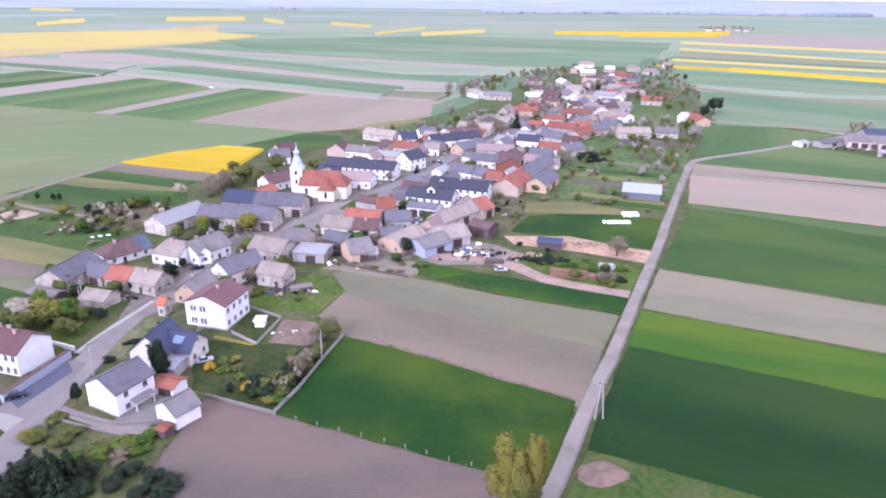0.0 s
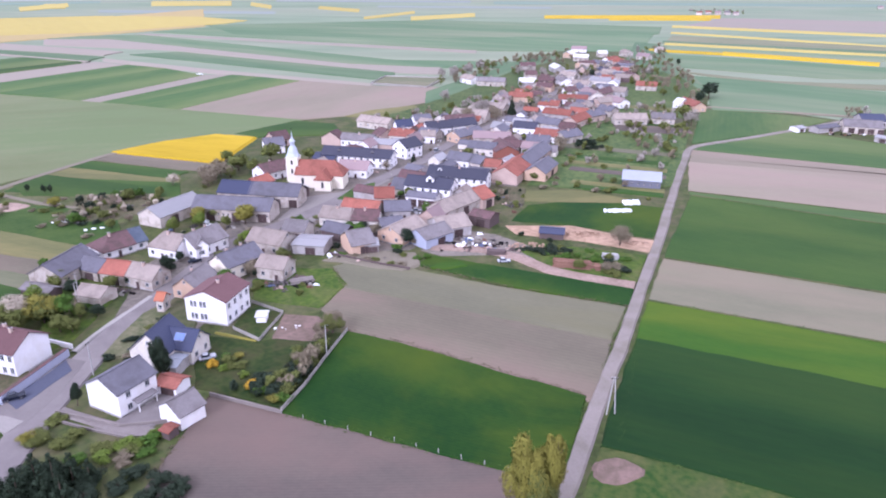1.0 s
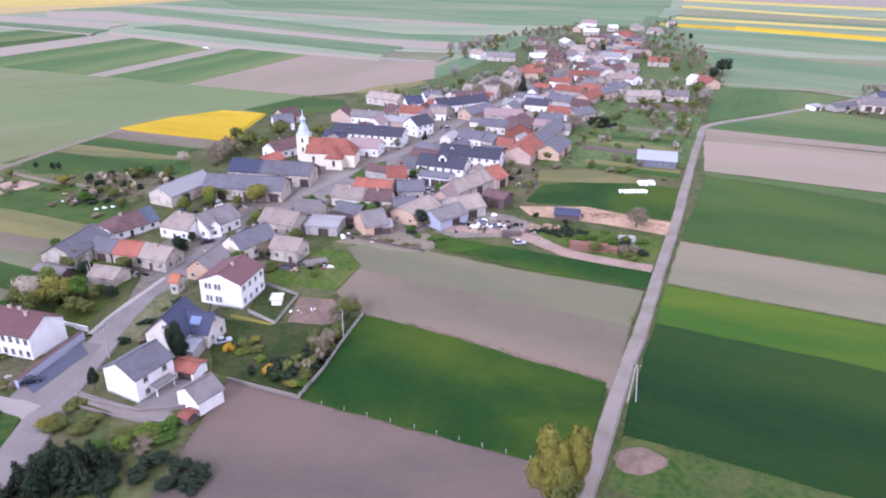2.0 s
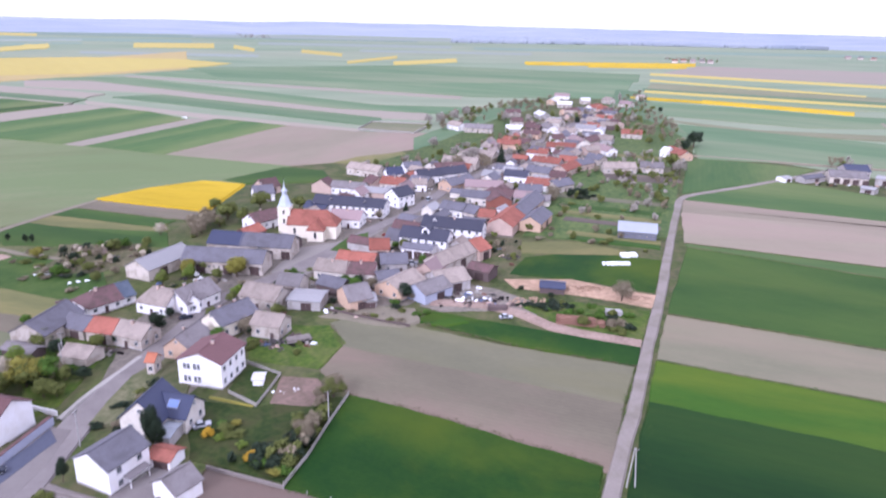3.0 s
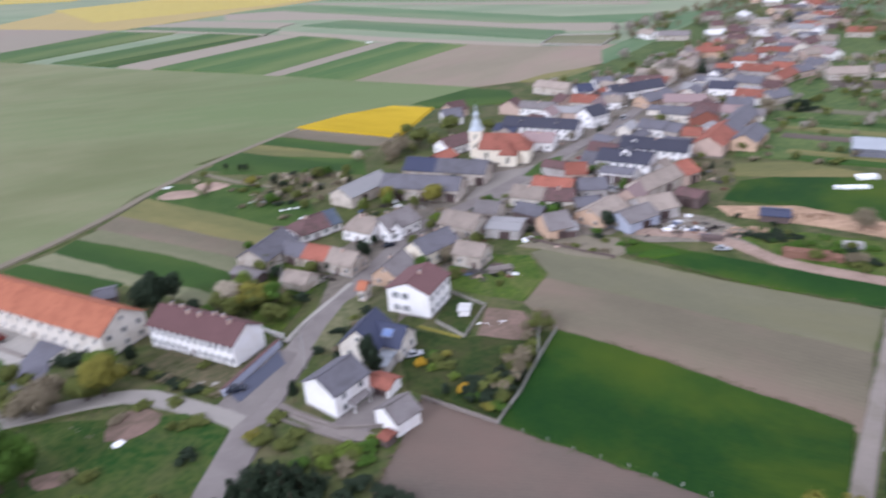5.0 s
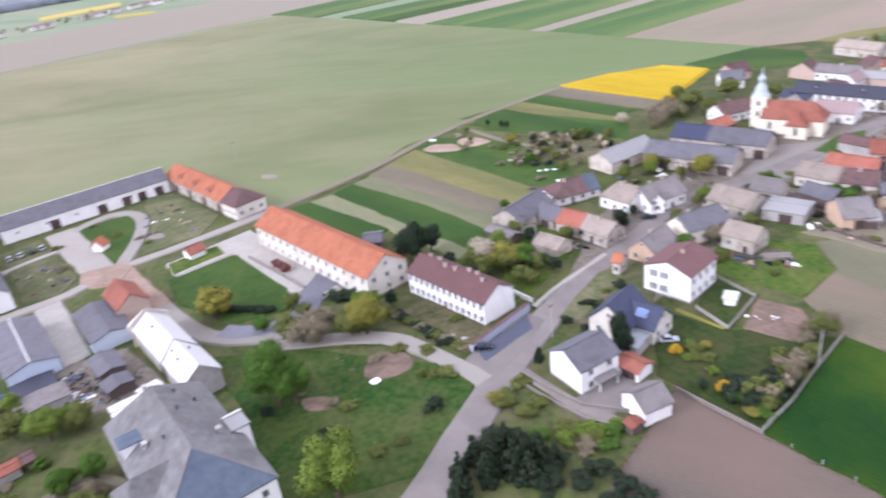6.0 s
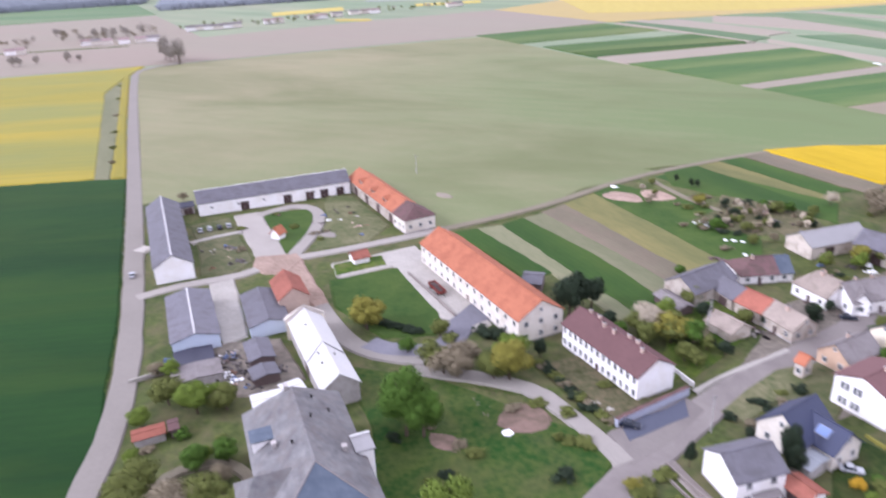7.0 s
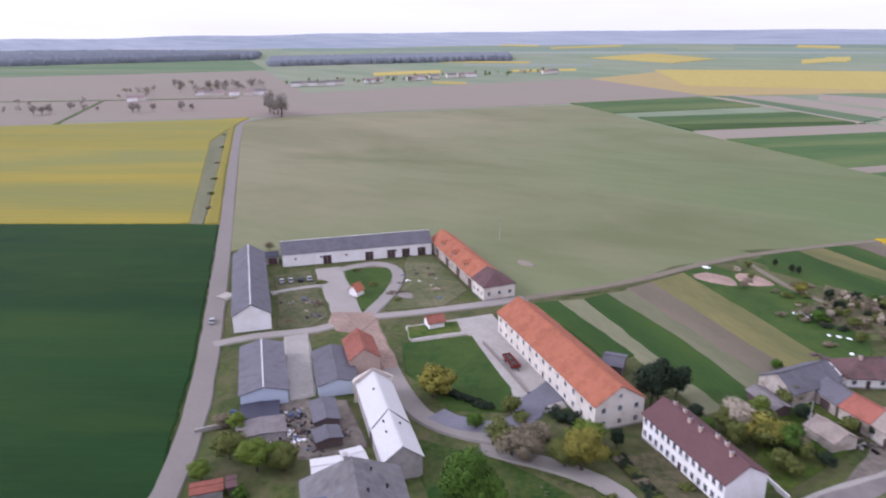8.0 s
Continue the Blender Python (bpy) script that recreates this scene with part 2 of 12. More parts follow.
pair("roof_red", (162, 104, 90), 0.2, big=0.12, small=1.4, rnd=0.16, rows=1.4, row_mix=0.14, mottle=(srgb(128, 84, 70, k=0.55), 0.4, 0.6))
pair("roof_orange", (196, 126, 98), 0.16, big=0.10, small=1.2, rnd=0.1, rows=1.4, row_mix=0.12, mottle=(srgb(160, 98, 78, k=0.56), 0.3, 0.55))
pair("roof_rust", (176, 112, 96), 0.18, big=0.10, small=1.2, rnd=0.2, rows=1.4, row_mix=0.12, mottle=(srgb(140, 92, 78, k=0.56), 0.3, 0.6))
pair("roof_pink", (168, 146, 145), 0.12, big=0.12, small=2, rows=1.4, row_mix=0.12)
pair("roof_metal", (174, 171, 172), 0.12, big=0.12, small=2, rough=0.45, metal=0.15, rows=0.8, row_mix=0.15)
pair("roof_white", (214, 212, 211), 0.08, k=0.72, big=0.16, small=1.4, rough=0.6, rows=0.5, row_mix=0.12)
surface("roof_steel", srgb(78, 90, 108, k=0.56), srgb(114, 124, 140, k=0.56), big=0.12, small=0.6, rough=0.5, metal=0.1, spread=0.4)
pair("window_white", (238, 238, 240), 0.04, bump=0)
pair("soot", (40, 36, 36), 0.2, bump=0)
pair("door_brown", (100, 84, 82), 0.2, big=0.5, small=3, rnd=0.2)
pair("tarp_white", (246, 246, 248), 0.04, k=0.9, big=0.3, small=2, bump=0.3)
pair("car_paint", (206, 208, 214), 0.04, rough=0.25, bump=0, rnd=0.05)
pair("car_dark", (40, 46, 62), 0.1, rough=0.25, bump=0)
pair("machine_red", (150, 64, 56), 0.2, rough=0.5)
pair("tyre", (34, 34, 36), 0.1, bump=0)
pair("timber", (178, 140, 108), 0.2, big=0.5, small=3, along=6, rnd=0.15)
pair("log_red", (142, 108, 92), 0.25, big=0.5, small=3, rnd=0.25)
pair("pole_concrete", (196, 192, 190), 0.08, big=0.5, small=3)
pair("bark", (110, 96, 84), 0.25, big=0.8, small=5, rnd=0.15)
# The pale grey leaf tone carries painted haze, for far trees.
for leaf_name, rgb in (("leaf_green", (82, 110, 44)), ("leaf_fresh", (108, 126, 52)), ("leaf_olive", (104, 110, 58)), ("leaf_bare", (136, 125, 104)), ("leaf_blossom", (190, 178, 158)), ("leaf_haze", (164, 156, 146)),
                       ("leaf_yellow", (198, 160, 50)), ("leaf_dark", (50, 61, 46)), ("leaf_amber", (136, 131, 60)), ("needle_dark", (54, 66, 50))):
    pair(leaf_name, rgb, 0.25, k=0.8, big=0.8, small=4, bump=0, rnd=0.16, island=True)
glass = bpy.data.materials.new("window_glass")
glass.use_nodes = True
gb = glass.node_tree.nodes["Principled BSDF"]
gb.inputs["Base Color"].default_value, gb.inputs["Roughness"].default_value = (0.03, 0.035, 0.045, 1), 0.08
MATS["window_glass"] = glass

# Open ground, its green paled and greyed to include distance haze.
surface("farmland", srgb(116, 138, 108, k=0.6), srgb(154, 163, 134, k=0.6), big=0.0022, small=0.02, bump=0, along=4, spread=0.32, mottle=(srgb(170, 164, 142, k=0.6), 0.004, 0.5))
surface("court_grass", srgb(84, 96, 58, k=0.53), srgb(142, 134, 106, k=0.56), big=0.09, small=0.8, spread=0.34, bump=0.6, mottle=(srgb(74, 92, 44, k=0.52), 0.07, 0.6))
pair("roof_cream", (216, 206, 196), 0.08, k=0.7, big=0.2, small=1.2)
pair("weed_brown", (118, 108, 84), 0.3, big=0.6, small=3, island=True, rnd=0.3)
pair("weed_green", (86, 106, 52), 0.3, big=0.6, small=3, island=True, rnd=0.3)
pair("panel_blue", (130, 150, 200), 0.05, rough=0.2, bump=0)
pair("copper_blue", (198, 206, 214), 0.08, k=0.7, big=0.3, small=2, rough=0.5)
pair("stone_pale", (158, 148, 142), 0.2, k=0.56, big=0.3, small=2)
pair("rubble", (112, 106, 104), 0.35, big=0.4, small=2, island=True, rnd=0.6)

surface("park_lawn", srgb(38, 82, 28, k=0.48), srgb(96, 108, 52, k=0.5), big=0.04, small=0.7, spread=0.26, bump=0.6, mottle=(srgb(116, 102, 82, k=0.48), 0.08, 0.22))
surface("park_bed", srgb(104, 94, 78, k=0.57), srgb(154, 128, 118, k=0.59), big=0.12, small=0.7, spread=0.36, bump=0.6)
pair("gravel_pale", (174, 167, 160), 0.16, big=0.08, small=1.8, bump=0.5)
# Asphalt darkened to blue-grey: the forecourt wall's shade as a colour.
pair("asphalt_blue", (104, 107, 124), 0.14, k=0.55, big=0.1, small=1.5, bump=0.2)
surface("yard_grass", srgb(54, 88, 30, k=0.50), srgb(108, 126, 48, k=0.54), big=0.09, small=0.7, spread=0.34, bump=0.6, mottle=(srgb(128, 116, 84, k=0.5), 0.16, 0.4))
surface("garden_lawn", srgb(40, 68, 28, k=0.48), srgb(88, 100, 48, k=0.5), big=0.07, small=0.7, spread=0.32, bump=0.6, mottle=(srgb(104, 90, 66, k=0.48), 0.14, 0.45))
surface("garden_green", srgb(60, 88, 46, k=0.56), srgb(112, 124, 72, k=0.58), big=0.05, small=0.4, along=2, spread=0.34, bump=0.5)
surface("sand_rough", srgb(148, 124, 100, k=0.57), srgb(208, 174, 146, k=0.6), big=0.06, small=0.5, spread=0.36, bump=0.5)
pair("paving_blue", (140, 138, 148), 0.18, k=0.55, big=0.1, small=1.2)
pair("tarp_blue", (120, 134, 170), 0.12, big=0.3, small=2)
surface("soil_mid", srgb(150, 140, 120, k=0.53), srgb(176, 164, 141, k=0.54), big=0.012, small=1.0, along=3, rows=0.2, row_mix=0.05, spread=0.4, bump=0.3, fine=0.16, mottle=(srgb(176, 150, 140, k=0.54), 0.014, 0.6))
# Two farthest field tones: distance haze is mixed into the base colour.
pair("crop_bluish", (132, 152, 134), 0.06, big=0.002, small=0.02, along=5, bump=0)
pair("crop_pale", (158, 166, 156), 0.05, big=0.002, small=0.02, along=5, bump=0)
pair("roof_paleblue", (178, 182, 190), 0.12, big=0.12, small=2, rough=0.5)
surface("roof_patched", srgb(106, 104, 108, k=0.57), srgb(154, 152, 152, k=0.59), big=0.11, small=0.5, rough=0.6, spread=0.3, mottle=(srgb(124, 112, 108, k=0.56), 0.35, 0.5))
pair("plaster_dark", (122, 122, 134), 0.12, k=0.7, big=0.2, small=1.5)
pair("plaster_warm", (236, 226, 208), 0.08, k=0.82, big=0.15, small=1.2, rnd=0.03, bump=0.1)
pair("wall_skyblue", (206, 216, 234), 0.08, k=0.78, big=0.2, small=1.5, rnd=0.04, bump=0.1)
surface("lawn", srgb(50, 86, 34, k=0.52), srgb(96, 116, 54, k=0.54), big=0.06, small=0.9, spread=0.36, bump=0.4, fine=0.25)
surface("fallow", srgb(118, 124, 92, k=0.57), srgb(152, 148, 118, k=0.57), big=0.03, small=1.0, along=4, rows=0.3, row_mix=0.06, spread=0.36, bump=0.3, fine=0.2)
pair("track_dirt", (150, 141, 122), 0.22, k=0.57, big=0.12, small=1.4, bump=0.4)
surface("rough_ground", srgb(72, 82, 46, k=0.52), srgb(132, 120, 96, k=0.55), big=0.1, small=0.8, spread=0.34, bump=0.6)


# ---- helpers ----
def part(name, bm, material, parent=None, label="", m=None):
    me = bpy.data.meshes.new(name)
    bm.to_mesh(me)
    bm.free()
    for one in material if isinstance(material, (list, tuple)) else (material,):
        me.materials.append(MATS[one] if isinstance(one, str) else one)
    ob = new(name, me)
    if parent is not None:
        ob.parent = parent
    if m is not None:
        ob.matrix_basis = m
    if label:
        ob["label"] = label
    return ob


def shared(name, me, parent, m, label=""):
    ob = new(name, me)
    ob.parent = parent
    ob.matrix_basis = m
    if label:
        ob["label"] = label
    return ob


def box(bm, x0, y0, z0, x1, y1, z1, mi=0):
    v = [bm.verts.new(c) for c in ((x0, y0, z0), (x1, y0, z0), (x1, y1, z0), (x0, y1, z0), (x0, y0, z1), (x1, y0, z1), (x1, y1, z1), (x0, y1, z1))]
    for q in ((3, 2, 1, 0), (4, 5, 6, 7), (0, 1, 5, 4), (1, 2, 6, 5), (2, 3, 7, 6), (3, 0, 4, 7)):
        f = bm.faces.new([v[i] for i in q])
        f.material_index = mi
    return v


def prism(bm, outline, z0, z1, mi=0):
    lo = [bm.verts.new((x, y, z0)) for x, y in outline]
    hi = [bm.verts.new((x, y, z1)) for x, y in outline]
    n = len(outline)
    faces = [bm.faces.new(hi), bm.faces.new(lo[::-1])]
    for i in range(n):
        faces.append(bm.faces.new((lo[i], lo[(i + 1) % n], hi[(i + 1) % n], hi[i])))
    for f in faces:
        f.material_index = mi
    bmesh.ops.recalc_face_normals(bm, faces=faces)
    return faces


def tube(bm, a, b, r0, r1, sides=6, mi=0):
    a, b = Vector(a), Vector(b)
    q = (b - a).to_track_quat("Z", "Y").to_matrix()
    rings = []
    for c, r in ((a, r0), (b, r1)):
        rings.append([bm.verts.new(c + q @ Vector((r * math.cos(k * math.tau / sides), r * math.sin(k * math.tau / sides), 0))) for k in range(sides)])
    for k in range(sides):
        f = bm.faces.new((rings[0][k], rings[0][(k + 1) % sides], rings[1][(k + 1) % sides], rings[1][k]))
        f.material_index = mi
    bm.faces.new(rings[1]).material_index = mi
    bm.faces.new(rings[0][::-1]).material_index = mi


COUNT = {}


def numbered(stem):
    COUNT[stem] = COUNT.get(stem, 0) + 1
    return f"{stem}_{COUNT[stem]}"


# ---- ground, fields and ways ----
SHEETS = []


def inside(x, y, points):
    """True where the spot lies within a closed outline."""
    hit = False
    for (x0, y0), (x1, y1) in zip(points, points[1:] + points[:1]):
        if (y0 > y) != (y1 > y) and x < x0 + (y - y0) / (y1 - y0) * (x1 - x0):
            hit = not hit
    return hit


def ground(x, y):
    """Height of the top sheet of ground at a spot."""
    z = 0.0
    for points, half, top in SHEETS:
        if not half:
            on = top > z and inside(x, y, points)
        else:
            on = False
            for (x0, y0), (x1, y1) in zip(points, points[1:]):
                dx, dy = x1 - x0, y1 - y0
                u = min(1.0, max(0.0, ((x - x0) * dx + (y - y0) * dy) / (dx * dx + dy * dy)))
                on = on or math.hypot(x0 + u * dx - x, y0 + u * dy - y) < half
        if on:
            z = max(z, top)
    return z


def field(stem, points, material, label, top=0.05, lane=0.0):
    """A sheet of crop or soil with an uneven, sloping edge; its grain runs at the angle lane."""
    SHEETS.append((points, 0.0, top))
    cx = sum(p[0] for p in points) / len(points)
    cy = sum(p[1] for p in points) / len(points)
    turn = Matrix.Rotation(-radians(lane), 2)
    rng = random.Random(int(cx * 3 + cy))
    outline = []
    for (x0, y0), (x1, y1) in zip(points, points[1:] + points[:1]):
        d = math.hypot(x1 - x0, y1 - y0)
        away = math.hypot((x0 + x1) / 2 + 20, (y0 + y1) / 2 - 10)
        n = max(1, min(24, int(d / 5))) if away < 700 else 1
        for k in range(n):
            w = 0 if k == 0 else rng.uniform(-1, 1) * min(0.35, d * 0.02)
            u = k / n
            outline.append(Vector((x0 + (x1 - x0) * u - (y1 - y0) / (d + 0.01) * w, y0 + (y1 - y0) * u + (x1 - x0) / (d + 0.01) * w)))
    area = sum(p.x * q.y - q.x * p.y for p, q in zip(outline, outline[1:] + outline[:1]))
    bm = bmesh.new()
    lo, hi = [], []
    for i, p in enumerate(outline):
        e = (outline[(i + 1) % len(outline)] - outline[i - 1]).normalized() * (1 if area > 0 else -1)
        q = p + Vector((e.y, -e.x)) * (top + 0.6) * 1.4
        p, q = turn @ Vector((p.x - cx, p.y - cy)), turn @ Vector((q.x - cx, q.y - cy))
        hi.append(bm.verts.new((p.x, p.y, top)))
        lo.append(bm.verts.new((q.x, q.y, -0.6)))
    faces = [bm.faces.new(hi)]
    for i in range(len(hi)):
        j = (i + 1) % len(hi)
        faces.append(bm.faces.new((lo[i], lo[j], hi[j], hi[i])))
    bmesh.ops.recalc_face_normals(bm, faces=faces)
    if faces[0].normal.z < 0:
        bmesh.ops.reverse_faces(bm, faces=faces)
    ob = part(numbered(stem), bm, material, m=pose(cx, cy, 0, 0, 0, lane))
    return tagged(ob, label, stem.replace("_", " "), kind="structure")


def way(stem, points, width, material, label, top=0.06):
    """A road or track along a smooth bent line with slightly uneven edges."""
    SHEETS.append((points, width / 2, top))
    bm = bmesh.new()
    raw = [Vector(p) for p in points]
    rng = random.Random(int(raw[0].x * 5 + raw[-1].y))
    pts = []
    for i in range(len(raw) - 1):
        p0, p1, p2, p3 = raw[max(i - 1, 0)], raw[i], raw[i + 1], raw[min(i + 2, len(raw) - 1)]
        n = max(2, min(8, int((p2 - p1).length / 6)))
        for k in range(n):
            u = k / n
            pts.append(0.5 * (2 * p1 + (p2 - p0) * u + (2 * p0 - 5 * p1 + 4 * p2 - p3) * u * u + (3 * p1 - p0 - 3 * p2 + p3) * u ** 3))
    pts.append(raw[-1])
    rows = []
    for i, p in enumerate(pts):
        d = (pts[min(i + 1, len(pts) - 1)] - pts[max(i - 1, 0)]).normalized()
        n = Vector((-d.y, d.x))
        wl, wr = width / 2 + rng.uniform(-0.18, 0.18), width / 2 + rng.uniform(-0.18, 0.18)
        rows.append([bm.verts.new((q.x, q.y, z)) for q, z in ((p + n * (wl + 0.5), -0.2), (p + n * wl, top), (p - n * wr, top), (p - n * (wr + 0.5), -0.2))])
    for r0, r1 in zip(rows, rows[1:]):
        for k in range(3):
            bm.faces.new((r0[k + 1], r1[k + 1], r1[k], r0[k]))
    ob = part(numbered(stem), bm, material)
    return tagged(ob, label, stem.replace("_", " "), kind="structure")


# ---- buildings ----
def window_mesh(name, w, h, frame_mat):
    """Casement frame with a mullion, one connected body."""
    t, d = 0.09, 0.07
    xs, zs = (-w / 2, -w / 2 + t, -t / 2, t / 2, w / 2 - t, w / 2), (0, t, h - t, h)
    bm = bmesh.new()
    grid = [[bm.verts.new((x, -d, z)) for x in xs] for z in zs]
    front = [bm.faces.new((grid[r][c], grid[r][c + 1], grid[r + 1][c + 1], grid[r + 1][c])) for r in range(3) for c in range(5) if not (r == 1 and c in (1, 3))]
    made = bmesh.ops.extrude_face_region(bm, geom=front)
    bmesh.ops.translate(bm, vec=(0, d + 0.02, 0), verts=[v for v in made["geom"] if isinstance(v, bmesh.types.BMVert)])
    bmesh.ops.recalc_face_normals(bm, faces=bm.faces[:])
    me = bpy.data.meshes.new(name)
    bm.to_mesh(me)
    bm.free()
    me.materials.append(MATS[frame_mat])
    return me


def sill_mesh(w):
    bm = bmesh.new()
    box(bm, -w / 2 - 0.08, -0.18, -0.09, w / 2 + 0.08, 0.02, -0.005, 0)
    me = bpy.data.meshes.new("sill")
    bm.to_mesh(me)
    bm.free()
    me.materials.append(MATS["plaster_grey"])
    return me


def pane_mesh(w, h):
    bm = bmesh.new()
    box(bm, -w / 2 + 0.05, -0.035, 0.05, w / 2 - 0.05, 0.01, h - 0.05)
    me = bpy.data.meshes.new("pane")
    bm.to_mesh(me)
    bm.free()
    me.materials.append(MATS["window_glass"])
    return me


WINDOWS = {}


def window_pair(size, frame_mat):
    key = (size, frame_mat)
    if key not in WINDOWS:
        WINDOWS[key] = (window_mesh("window", *size, frame_mat), pane_mesh(*size), sill_mesh(size[0]))
    return WINDOWS[key]


def put_window(parent, x, y, z, turn, size=(1.2, 1.4), frame_mat="window_white"):
    fm, pm, sm = window_pair(size, frame_mat)
    w = shared("window", fm, parent, pose(x, y, z, 0, 0, turn))
    shared("pane", pm, w, Matrix.Identity(4))
    if parent.location.y < 190:
        shared("sill", sm, w, Matrix.Identity(4))
    return w


def hull(bm, L, W, e0, e1, r, h0, h1, z0, lift=0.0):
    """Closed body with a pitched top: eaves at e0 (y<0) and e1 (y>0), ridge r, ridge ends drawn in by h0 and h1."""
    x, y = L / 2, W / 2
    lo = [bm.verts.new(c) for c in ((-x, -y, z0), (x, -y, z0), (x, y, z0), (-x, y, z0))]
    ev = [bm.verts.new(c) for c in ((-x, -y, e0), (x, -y, e0), (x, y, e1), (-x, y, e1))]
    rg = [bm.verts.new((-x + h0, 0, r)), bm.verts.new((x - h1, 0, r))]
    fs = [lo[::-1], (lo[0], lo[1], ev[1], ev[0]), (lo[2], lo[3], ev[3], ev[2]), (ev[0], ev[1], rg[1], rg[0]), (ev[2], ev[3], rg[0], rg[1])]
    fs += [(lo[1], lo[2], ev[2], ev[1]), (ev[1], ev[2], rg[1]), (lo[3], lo[0], ev[0], ev[3]), (ev[3], ev[0], rg[0])]
    for f in fs:
        bm.faces.new(f)


def roof_part(L, W, eave, ridge, h0, h1, material, parent, over=0.45, thick=0.22, name="roof"):
    """Roof slab with its overhang, both slopes and hips; flat verges where an end is not hipped."""
    slope = (ridge - eave) / (W / 2)
    drop = slope * over
    bm = bmesh.new()
    x, y = L / 2 + over, W / 2 + over
    rows = []
    for dz in (0.03, 0.03 + thick):
        ev = [bm.verts.new(c) for c in ((-x, -y, eave - drop + dz), (x, -y, eave - drop + dz), (x, y, eave - drop + dz), (-x, y, eave - drop + dz))]
        rg = [bm.verts.new((-x + (h0 + over if h0 else 0), 0, ridge + dz)), bm.verts.new((x - (h1 + over if h1 else 0), 0, ridge + dz))]
        rows.append((ev, rg))
    (e, g), (E, G) = rows
    fs = [(E[0], E[1], G[1], G[0]), (E[2], E[3], G[0], G[1]), (e[1], e[0], g[0], g[1]), (e[3], e[2], g[1], g[0])]
    fs += [(e[0], e[1], E[1], E[0]), (e[2], e[3], E[3], E[2])]
    if h1:
        fs += [(E[1], E[2], G[1]), (e[2], e[1], g[1]), (e[1], e[2], E[2], E[1])]
    else:
        fs += [(e[1], g[1], G[1], E[1]), (g[1], e[2], E[2], G[1])]
    if h0:
        fs += [(E[3], E[0], G[0]), (e[0], e[3], g[0]), (e[3], e[0], E[0], E[3])]
    else:
        fs += [(g[0], e[0], E[0], G[0]), (e[3], g[0], G[0], E[3])]
    for f in fs:
        bm.faces.new(f)
    return part(name, bm, material, parent)


CHIMNEY = {}


def put_chimney(parent, roof, x, y, z):
    if "m" not in CHIMNEY:
        bm = bmesh.new()
        box(bm, -0.35, -0.3, -1.0, 0.35, 0.3, 0.9, 0)
        box(bm, -0.43, -0.38, 0.9, 0.43, 0.38, 1.02, 1)
        box(bm, -0.2, -0.16, 1.02, 0.2, 0.16, 1.2, 2)
        me = bpy.data.meshes.new("chimney")
        bm.to_mesh(me)
        bm.free()
        for k in ("brick_old", "plaster_grey", "soot"):
            me.materials.append(MATS[k])
        CHIMNEY["m"] = me
    shared("chimney", CHIMNEY["m"], parent, pose(x, y, z))


PLOTS = []


